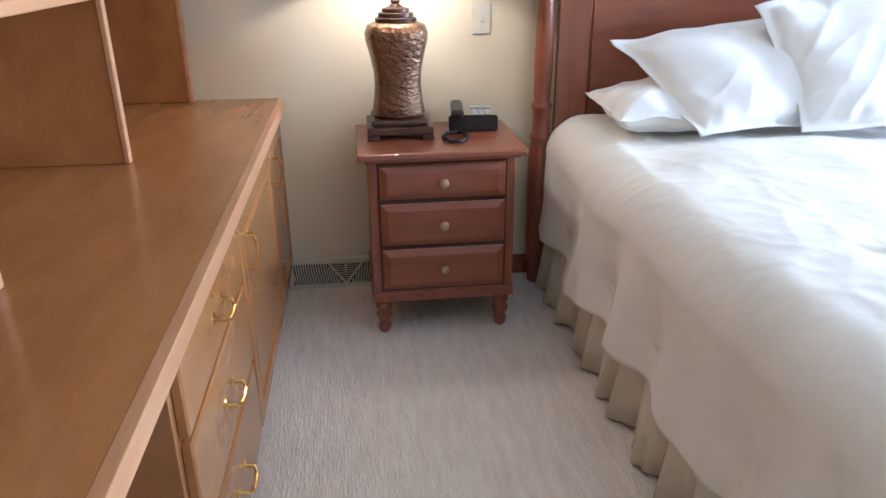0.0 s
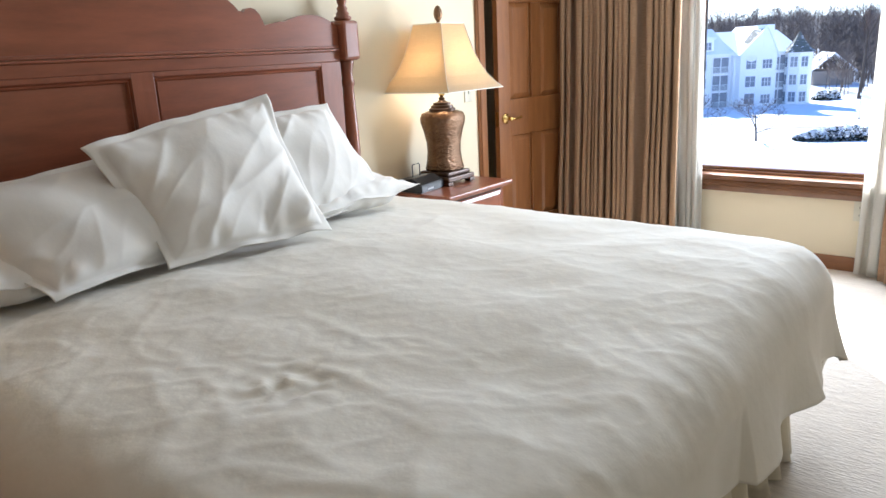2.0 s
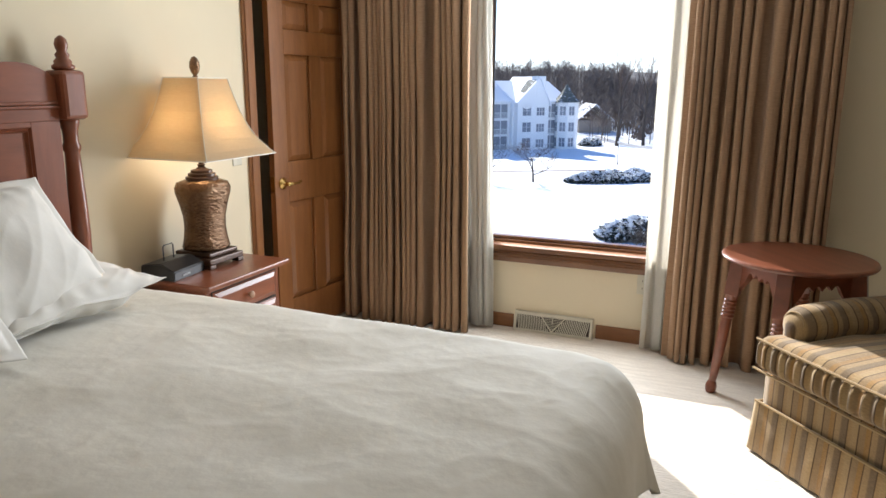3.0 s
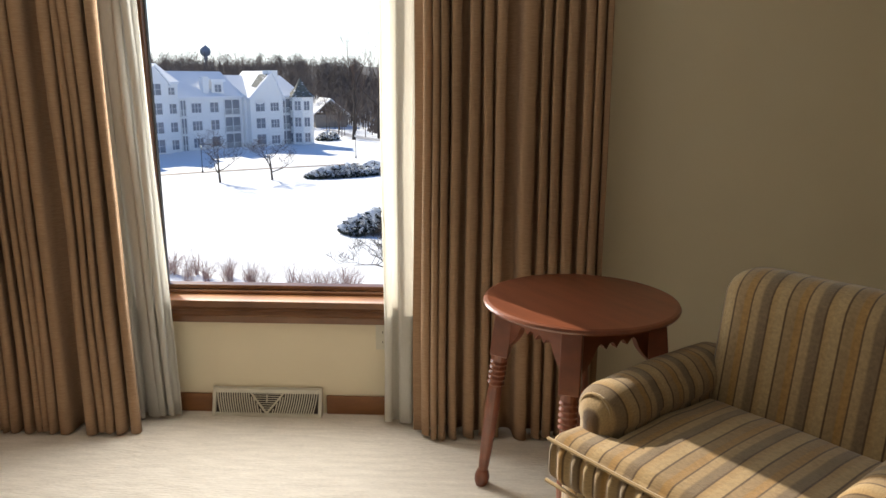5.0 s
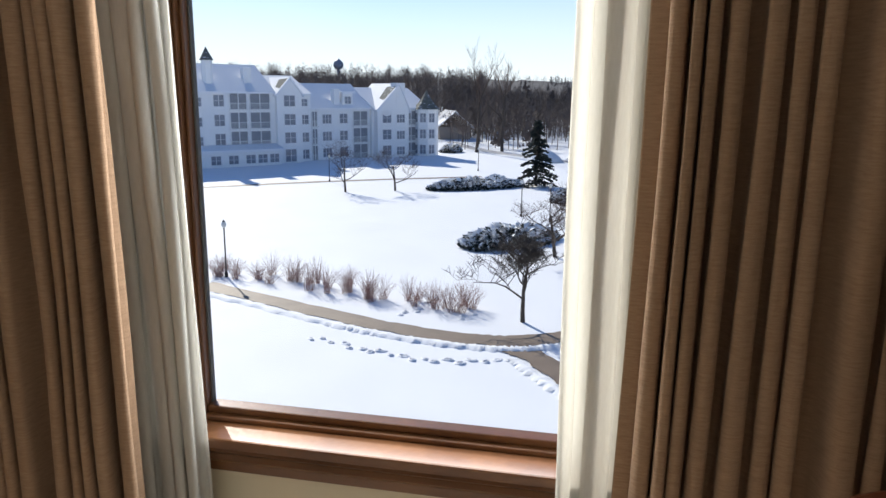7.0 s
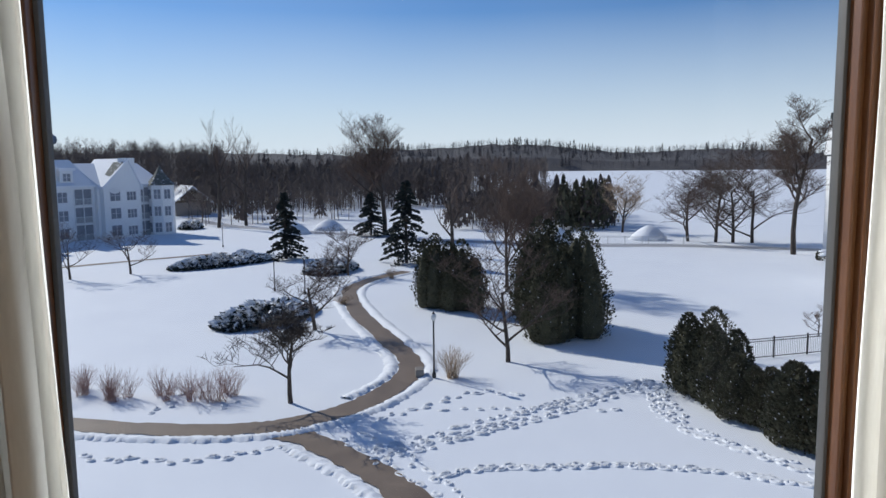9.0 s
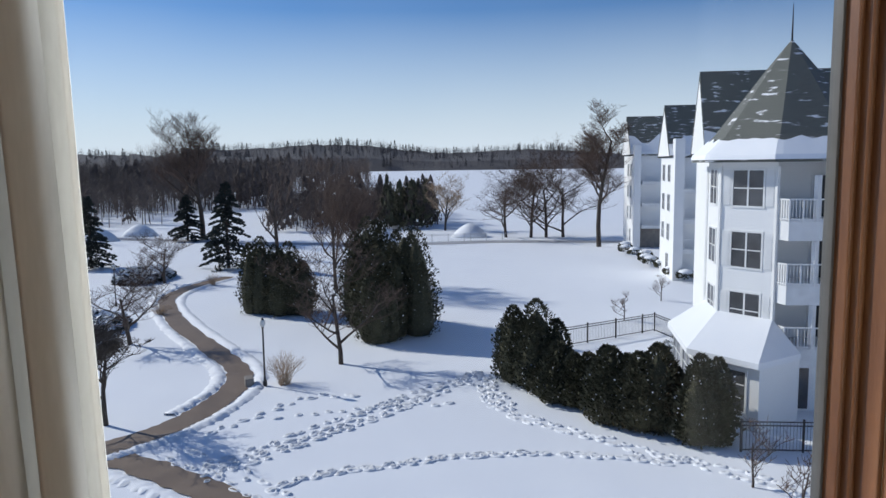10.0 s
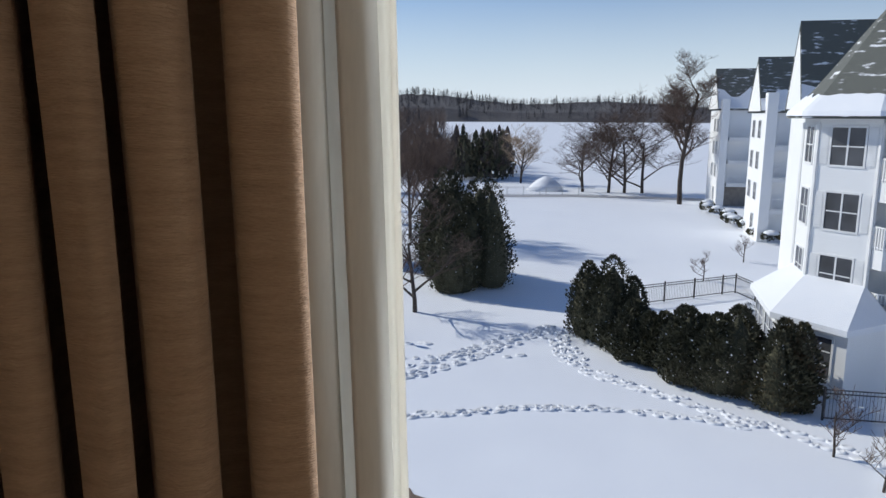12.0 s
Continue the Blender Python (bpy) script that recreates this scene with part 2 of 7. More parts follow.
def box(bm, x0, x1, y0, y1, z0, z1, bevel=0.0, m=None):
    r = bmesh.ops.create_cube(bm, size=1.0)
    vs = r["verts"]
    bmesh.ops.scale(bm, vec=(x1 - x0, y1 - y0, z1 - z0), verts=vs)
    bmesh.ops.translate(bm, vec=((x0 + x1) / 2, (y0 + y1) / 2, (z0 + z1) / 2), verts=vs)
    if bevel:
        es = list({e for v in vs for e in v.link_edges})
        out = bmesh.ops.bevel(bm, geom=es, offset=bevel, segments=2, affect='EDGES', profile=0.5)
        vs = list({v for f in out["faces"] for v in f.verts} | {v for v in vs if v.is_valid})
    if m is not None:
        bmesh.ops.transform(bm, matrix=m, verts=[v for v in vs if v.is_valid])
    return bm


def boxed(name, x0, x1, y0, y1, z0, z1, mat, parent=None, bevel=0.0, label="", m=None):
    return part(name, box(bmesh.new(), x0, x1, y0, y1, z0, z1, bevel, m), mat, parent, label)


def lathe(profile, n=20, m=None, square=0.0):
    """A turned solid from (radius, height) pairs; square pulls the round section towards a square."""
    bm = bmesh.new()
    rings = []
    for r, z in profile:
        ring = []
        for k in range(n):
            a = 2 * math.pi * (k + 0.5) / n
            c, s = math.cos(a), math.sin(a)
            q = 1.0 / max(abs(c), abs(s)) if square else 1.0
            f = 1 + square * (q - 1)
            ring.append(bm.verts.new((r * c * f, r * s * f, z)))
        rings.append(ring)
    for a, b in zip(rings, rings[1:]):
        for k in range(n):
            bm.faces.new((a[k], a[(k + 1) % n], b[(k + 1) % n], b[k]))
    bm.faces.new(rings[0][::-1])
    bm.faces.new(rings[-1])
    if m is not None:
        bm.transform(m)
    return bm


def extruded(outline, y0, y1):
    """A board: an outline in x and z, given thickness along y."""
    bm = bmesh.new()
    a = [bm.verts.new((x, y0, z)) for x, z in outline]
    b = [bm.verts.new((x, y1, z)) for x, z in outline]
    bm.faces.new(a)
    bm.faces.new(b[::-1])
    for k in range(len(a)):
        j = (k + 1) % len(a)
        bm.faces.new((a[k], b[k], b[j], a[j]))
    return bm


def tube(bm, pts, r, n=6):
    rings = []
    for k, p in enumerate(pts):
        d = (Vector(pts[min(k + 1, len(pts) - 1)]) - Vector(pts[max(k - 1, 0)])).normalized()
        u = d.orthogonal().normalized()
        v = d.cross(u)
        rr = r[k] if isinstance(r, (list, tuple)) else r
        rings.append([bm.verts.new(Vector(p) + rr * (math.cos(6.2832 * j / n) * u + math.sin(6.2832 * j / n) * v)) for j in range(n)])
    for a, b in zip(rings, rings[1:]):
        off = min(range(n), key=lambda o: (a[0].co - b[o].co).length)
        for j in range(n):
            bm.faces.new((a[j], a[(j + 1) % n], b[(j + 1 + off) % n], b[(j + off) % n]))
    bm.faces.new(rings[0][::-1])
    bm.faces.new(rings[-1])
    return bm


def structure(ob, label, category):
    return tagged(ob, label, category, kind="structure")


# ---- the room ----
XD, XW, XE, YN, YS, H = -0.98, -0.91, 5.02, 0.0, -5.2, 2.45          # desk back, west, east, north, south faces and the ceiling
WY0, WY1, WZ0, WZ1 = -2.112, -0.975, 0.53, 2.22              # window opening
structure(boxed("floor", XW - 0.2, XE + 0.2, YS - 0.2, YN + 0.2, -0.25, 0.0, CARPET), "beige low loop-pile carpet with faint ribs", "carpet floor")
structure(boxed("ceiling", XW - 0.2, XE + 0.2, YS - 0.2, YN + 0.2, H, H + 0.2, CEIL), "plain white painted ceiling", "ceiling")
structure(boxed("wall_west", XW - 0.2, XW, YS - 0.2, YN + 0.2, 0, H, WALL), "plain cream painted wall behind the desk", "wall")
structure(boxed("wall_south", XW, XE, YS - 0.2, YS, 0, H, WALL), "plain cream painted wall", "wall")
bm = bmesh.new()
DX0, DX1, DH = 4.125, 4.945, 2.05                           # door opening in the north wall
box(bm, XW, DX0, YN, YN + 0.14, 0, H)
box(bm, DX1, XE + 0.2, YN, YN + 0.14, 0, H)
box(bm, DX0, DX1, YN, YN + 0.14, DH, H)
structure(part("wall_north", bm, WALL), "cream painted wall behind the bed", "wall")
bm = bmesh.new()
box(bm, XE, XE + 0.1, YS, WY0, 0, H)
box(bm, XE, XE + 0.1, WY1, YN, 0, H)
box(bm, XE, XE + 0.1, WY0, WY1, 0, WZ0 - 0.03)
box(bm, XE, XE + 0.1, WY0, WY1, WZ1, H)
structure(part("wall_east", bm, WALL), "cream painted window wall", "wall")
# closet space behind the door that stands ajar
bm = bmesh.new()
box(bm, 3.6, XE + 0.2, 0.9, 1.0, 0, H)
box(bm, 3.5, 3.6, 0.14, 1.0, 0, H)
box(bm, XE, XE + 0.2, 0.14, 0.9, 0, H)
box(bm, 3.5, XE + 0.2, 0.14, 1.0, H - 0.1, H)
box(bm, 3.5, XE + 0.2, 0.14, 1.0, -0.1, 0)
structure(part("wall_closet", bm, WALL), "plain walls of the dark closet behind the door", "wall")


def board(name, x0, x1, y0, y1, label):
    bm = bmesh.new()
    box(bm, x0, x1, y0, y1, 0, 0.085, 0.004)
    return structure(part(name, bm, BASEWOOD), label, "baseboard")


board("baseboard_east", XE - 0.014, XE, YS, -1.713, "stained oak baseboard along the window wall")
board("baseboard_east_north", XE - 0.014, XE, -1.205, -0.02, "stained oak baseboard under the window")
board("baseboard_north", 0.25, 4.03, -0.014, YN, "stained oak baseboard behind the bed")

# window: stool, apron, casing, sash and pane
win = thing("window_1", pose(0, 0, 0), "large picture window with stained oak frame and deep sill", "window", kind="structure")
GX = 5.10
bm = bmesh.new()
box(bm, 4.955, 5.075, WY0 - 0.07, WY1 + 0.07, WZ0 - 0.030, WZ0, 0.006)
part("window_sill", bm, TRIM, win, "sunlit oak sill")
prof = [(4.985, 0.0), (4.972, 0.0), (4.966, -0.012), (4.975, -0.020), (4.968, -0.034), (4.978, -0.046), (4.985, -0.075), (5.02, -0.08), (5.02, 0.0)]
bm = bmesh.new()
aa = [bm.verts.new((x, WY0 - 0.06, WZ0 - 0.031 + z)) for x, z in prof]
bb = [bm.verts.new((x, WY1 + 0.06, WZ0 - 0.031 + z)) for x, z in prof]
bm.faces.new(aa)
bm.faces.new(bb[::-1])
for k in range(len(aa)):
    bm.faces.new((aa[k], bb[k], bb[(k + 1) % len(aa)], aa[(k + 1) % len(aa)]))
part("apron_moulding", bm, TRIM, win)
for nm, ya, yb in (("side_casing", WY0 - 0.07, WY0 + 0.004), ("side_casing", WY1 - 0.004, WY1 + 0.07)):
    bm = bmesh.new()
    box(bm, 5.0, 5.019, ya, yb, WZ0 + 0.002, WZ1 + 0.07, 0.005)
    box(bm, 4.992, 4.999, ya + 0.012, yb - 0.03, WZ0 + 0.002, WZ1 + 0.06, 0.003)
    part(nm, bm, TRIM_J, win)
boxed("head_casing", 5.0, 5.019, WY0 + 0.006, WY1 - 0.006, WZ1, WZ1 + 0.07, TRIM, win, 0.005)
for s, y in ((1, WY0), (-1, WY1)):
    bm = bmesh.new()
    ya, yb = sorted((y, y + s * 0.012))
    box(bm, 5.02, 5.119, ya, yb, WZ0, WZ1, 0.002)
    ya, yb = sorted((y + s * 0.012, y + s * 0.024))
    box(bm, 5.055, 5.118, ya, yb, WZ0, WZ1, 0.004)
    ya, yb = sorted((y + s * 0.024, y + s * 0.034))
    box(bm, 5.07, 5.117, ya, yb, WZ0, WZ1, 0.003)
    part("jamb", bm, TRIM_J, win)
    ya, yb = sorted((y + s * 0.034, y + s * 0.040))
    boxed("glazing_strip", 5.094, 5.112, ya, yb, WZ0 + 0.03, WZ1 - 0.03, SEAL, win, 0.001, "pale grey glazing seal")
bm = bmesh.new()
box(bm, 5.05, 5.118, WY0 + 0.035, WY1 - 0.035, WZ0, WZ0 + 0.016, 0.004)
box(bm, 5.07, 5.12, WY0 + 0.035, WY1 - 0.035, WZ0 + 0.016, WZ0 + 0.036, 0.004)
part("sash_rail", bm, TRIM, win)
bm = bmesh.new()
box(bm, 5.05, 5.118, WY0 + 0.035, WY1 - 0.035, WZ1 - 0.036, WZ1, 0.004)
part("sash_rail", bm, TRIM, win)
pane = boxed("pane", GX, GX + 0.006, WY0 + 0.036, WY1 - 0.036, WZ0 + 0.034, WZ1 - 0.034, GLASS, win)
pane.visible_shadow = False

# the door, standing slightly ajar, and its casing
casing = thing("door_casing", pose(0, 0, 0), "moulded stained oak door casing", "door frame", kind="structure")
bm = box(bmesh.new(), 4.996, XE - 0.002, -0.13, 0.0, 0, DH + 0.07, 0.003)
part("hinge_jamb", bm, OAK, casing)
for x0, x1 in ((DX0 - 0.078, DX0 + 0.002),):
    bm = bmesh.new()
    box(bm, x0, x1, -0.018, 0.0, 0, DH + 0.07, 0.004)
    box(bm, x0 + 0.008, x0 + 0.03, -0.026, -0.018, 0, DH + 0.06, 0.003)
    part("side_casing", bm, OAK, casing)
boxed("head_casing", DX0 + 0.004, DX1 - 0.004, -0.018, 0.0, DH, DH + 0.07, OAK, casing, 0.004)
boxed("side_jamb", DX0 + 0.001, DX0 + 0.018, 0.001, 0.14, 0, DH - 0.002, OAK, casing)
boxed("side_jamb", DX1 - 0.018, DX1 - 0.001, 0.001, 0.14, 0, DH - 0.002, OAK, casing)


def panel_door(width, height):
    bm = bmesh.new()
    st, mid, t = 0.115, 0.10, 0.038
    px = [(st, (width - mid) / 2), ((width + mid) / 2, width - st)]
    pz = [(0.22, 0.795), (1.025, 1.615), (1.745, height - 0.12)]
    for a, b in ((0, st), (width - st, width)):
        box(bm, a, b, -t, 0, 0, height, 0.003)
    for a, b in ((0, 0.22), (0.795, 1.025), (1.615, 1.745), (height - 0.12, height)):
        box(bm, st, width - st, -t, 0, a, b, 0.003)
    for z0, z1 in pz:
        box(bm, px[0][1], px[1][0], -t, 0, z0, z1, 0.003)
    leaf = bm
    panels = []
    for a, b in px:
        for z0, z1 in pz:
            q = bmesh.new()
            i, d = 0.034, 0.018
            f = [(a, z0), (b, z0), (b, z1), (a, z1)]
            g = [(a + i, z0 + i), (b - i, z0 + i), (b - i, z1 - i), (a + i, z1 - i)]
            for y0, s in ((-t, 1), (0, -1)):
                o = [q.verts.new((x, y0 + s * d, z)) for x, z in f]
                p = [q.verts.new((x, y0 + s * 0.001, z)) for x, z in g]
                for k in range(4):
                    j = (k + 1) % 4
                    q.faces.new((o[k], o[j], p[j], p[k]))
                q.faces.new(p)
            panels.append(q)
    return leaf, panels


hinge = pose(4.215, -0.012, 0.012, 0, 0, -5.5)
door = thing("door_1", hinge, "six-panel stained oak door standing slightly ajar", "door", kind="structure")
leaf, panels = panel_door(0.775, 2.02)
part("leaf", leaf, OAK, door)
for q in panels:
    part("panel", q, OAK, door)
handle = part("door_handle", lathe([(0.004, 0), (0.033, 0.001), (0.034, 0.006), (0.026, 0.012), (0.012, 0.016), (0.011, 0.045), (0.014, 0.05), (0.012, 0.056), (0.002, 0.058)], 20,
                                   pose(0.06, -0.038, 0.910, 90)), BRASS, door, "polished brass lever and rose", True)
bm = tube(bmesh.new(), [(0.06, -0.088, 0.910), (0.085, -0.090, 0.911), (0.12, -0.089, 0.909), (0.155, -0.086, 0.913), (0.168, -0.084, 0.917)], [0.009, 0.008, 0.008, 0.009, 0.006], 8)
part("lever", bm, BRASS, handle, "brass lever", True)
boxed("latch_plate", -0.002, 0.0, -0.032, -0.006, 0.865, 0.955, BRASS, door, 0, "brass latch plate")


def register(name, m, width, label):
    """A slanted baseboard heat register with a v in the middle and curved slats to both sides."""
    v = thing(name, m, label, "floor vent")
    h, d0, d1 = 0.118, 0.055, 0.022
    hw = width / 2
    sec = [(0, 0), (d0, 0), (d0, 0.012), (d1, h - 0.012), (d1, h), (0, h)]
    for x0, x1 in ((-hw, -hw + 0.014), (hw - 0.014, hw)):
        bm = bmesh.new()
        a = [bm.verts.new((x0, -y, z)) for y, z in sec]
        b = [bm.verts.new((x1, -y, z)) for y, z in sec]
        bm.faces.new(a)
        bm.faces.new(b[::-1])
        for k in range(6):
            bm.faces.new((a[k], a[(k + 1) % 6], b[(k + 1) % 6], b[k]))
        part("end_cap", bm, VENTM, v)
    def at(x, f, lift=0.0):
        return (x, -(d0 + (d1 - d0) * f) - lift, 0.010 + (h - 0.02) * f)
    bm = bmesh.new()
    box(bm, -hw + 0.014, hw - 0.014, -d0, -0.01, 0.0, 0.014, 0.002)
    box(bm, -hw + 0.014, hw - 0.014, -d1 - 0.006, 0, h - 0.020, h, 0.003)
    part("rim", bm, VENTM, v)
    # dark sheet behind the slats, the duct's shade put into its colour
    bm = bmesh.new()
    vs = [bm.verts.new(p) for p in ((-hw + .014, -d0 + 0.012, 0.012), (hw - .014, -d0 + 0.012, 0.012), (hw - .014, -d1 + 0.012, h - .018), (-hw + .014, -d1 + 0.012, h - .018))]
    bm.faces.new(vs)
    part("backing", bm, DARK, v)
    for s in (-1, 1):
        part("brace", tube(bmesh.new(), [at(0, 0.06, 0.001), at(s * 0.075, 0.95, 0.001)], 0.0045, 6), VENTM, v)
    n = int((hw - 0.03) / 0.0105)
    bm = bmesh.new()
    for s in (-1, 1):
        for k in range(n):
            x = s * (0.012 + k * 0.0105)
            bend = s * 0.018
            lim = [f for f in (0.02, 0.25, 0.5, 0.75, 0.97) if abs(x) + abs(bend) * math.sin(f * 1.5) > 0.078 * f]
            if len(lim) > 1:
                tube(bm, [at(x + bend * math.sin(f * 1.5), f) for f in lim if abs(x + bend * math.sin(f * 1.5)) < hw - 0.015] or [at(x, 0), at(x, 0.1)], 0.0031, 4) if sum(abs(x + bend * math.sin(f * 1.5)) < hw - 0.015 for f in lim) > 1 else None
    for k in range(9):
        f = 0.15 + 0.09 * k
        w = 0.07 * f
        tube(bm, [at(-w, f), at(w, f)], 0.0018, 4)
    tagged(part("slats", bm, VENTM, v), kind="stuff")
    part("damper_lever", tube(bmesh.new(), [at(0.0, 0.55, 0.002), at(0.0, 0.85, 0.004)], 0.0035, 6), VENTM, v)
    return v


register("floor_vent", pose(XE - 0.001, -1.457, 0, 0, 0, -90), 0.48, "almond metal baseboard heat register under the window")
register("floor_vent", pose(0.01, -0.001, 0, 0, 0, 0), 0.46, "almond metal baseboard heat register beside the nightstand")


def plate(name, m, label, toggle):
    p = thing(name, m, label, "outlet" if not toggle else "wall switch")
    boxed("cover", -0.036, 0.036, -0.006, 0, -0.058, 0.058, SWITCHM, p, 0.003)
    if toggle:
        boxed("toggle", -0.005, 0.005, -0.014, -0.006, -0.011, 0.011, SWITCHM, p, 0.002)
    else:
        for z in (-0.022, 0.022):
            boxed("socket", -0.016, 0.016, -0.008, -0.006, z - 0.013, z + 0.013, SWITCHM, p, 0.001)
            boxed("slot", -0.007, -0.004, -0.0085, -0.008, z - 0.005, z + 0.005, DARK, p)
            boxed("slot", 0.004, 0.007, -0.0085, -0.008, z - 0.005, z + 0.005, DARK, p)


plate("wall_switch", pose(0.575, 0, 1.06), "ivory light switch on the wall by the bed", True)
plate("wall_switch", pose(3.955, 0, 1.11), "ivory light switch beside the door", True)
plate("power_outlet", pose(XE, -1.97, 0.36, 0, 0, -90), "ivory power outlet under the window", False)

# ---- furniture ----
def nightstand(m, label):
    """Three-drawer cherry nightstand on turned feet; front faces -y, origin at the middle of its back on the floor."""
    t = thing("nightstand", m, label, "nightstand", "nightstands beside the bed")
    w, d, h = 0.50, 0.41, 0.66
    bm = bmesh.new()
    box(bm, -w / 2, w / 2, -d, -0.01, 0.13, h - 0.022, 0.004)
    box(bm, -w / 2 - 0.006, w / 2 + 0.006, -d - 0.006, -0.01, 0.13, 0.165, 0.005)
    part("body", bm, CHERRY_V, t)
    bm = bmesh.new()
    box(bm, -w / 2 - 0.033, w / 2 + 0.033, -d - 0.045, 0.0, h - 0.022, h, 0.006)
    box(bm, -w / 2 - 0.014, w / 2 + 0.014, -d - 0.02, 0.0, h - 0.034, h - 0.0225, 0.004)
    part("top", bm, CHERRY, t)
    for z0, z1 in ((0.178, 0.325), (0.337, 0.485), (0.497, 0.615)):
        bm = bmesh.new()
        x0, x1, y = -w / 2 + 0.035, w / 2 - 0.035, -d - 0.001
        # dark plate round the drawer paints the shade of its gap
        box(bm, x0 - 0.006, x1 + 0.006, y - 0.002, y + 0.0, z0 - 0.005, z1 + 0.005)
        part("gap", bm, DARK, t)
        bm = bmesh.new()
        o = [bm.verts.new((x, y - 0.003, z)) for x, z in ((x0, z0), (x1, z0), (x1, z1), (x0, z1))]
        p = [bm.verts.new((x, y - 0.009, z)) for x, z in ((x0 + 0.006, z0 + 0.006), (x1 - 0.006, z0 + 0.006), (x1 - 0.006, z1 - 0.006), (x0 + 0.006, z1 - 0.006))]
        g = [bm.verts.new((x, y - 0.017, z)) for x, z in ((x0 + 0.026, z0 + 0.024), (x1 - 0.026, z0 + 0.024), (x1 - 0.026, z1 - 0.024), (x0 + 0.026, z1 - 0.024))]
        for a, b in ((o, p), (p, g)):
            for k in range(4):
                bm.faces.new((a[k], a[(k + 1) % 4], b[(k + 1) % 4], b[k]))
        bm.faces.new(g)
        dr = part("drawer", bm, CHERRY, t)
        part("knob", lathe([(0.006, 0), (0.007, 0.008), (0.014, 0.013), (0.017, 0.02), (0.013, 0.027), (0.003, 0.029)], 14, pose(0, y - 0.016, (z0 + z1) / 2, 90)), KNOBM, dr, "pale turned wood knob", True)
    foot = [(0.014, 0), (0.022, 0.012), (0.024, 0.03), (0.017, 0.048), (0.027, 0.056), (0.029, 0.075), (0.020, 0.09), (0.030, 0.098), (0.031, 0.112), (0.026, 0.13)]
    for x in (-w / 2 + 0.035, w / 2 - 0.035):
        for y in (-d + 0.035, -0.045):
            part("foot", lathe(foot, 16, pose(x, y, 0)), CHERRY_V, t, "", True)
    return t


nightstand(pose(0.365, -0.075, 0, 0, 0, 0.5) @ Matrix.Diagonal((1, 1, 1.045, 1)), "cherry three-drawer nightstand between the desk and the bed")
nightstand(pose(3.412, -0.03, 0, 0, 0, 0), "cherry three-drawer nightstand beside the door")


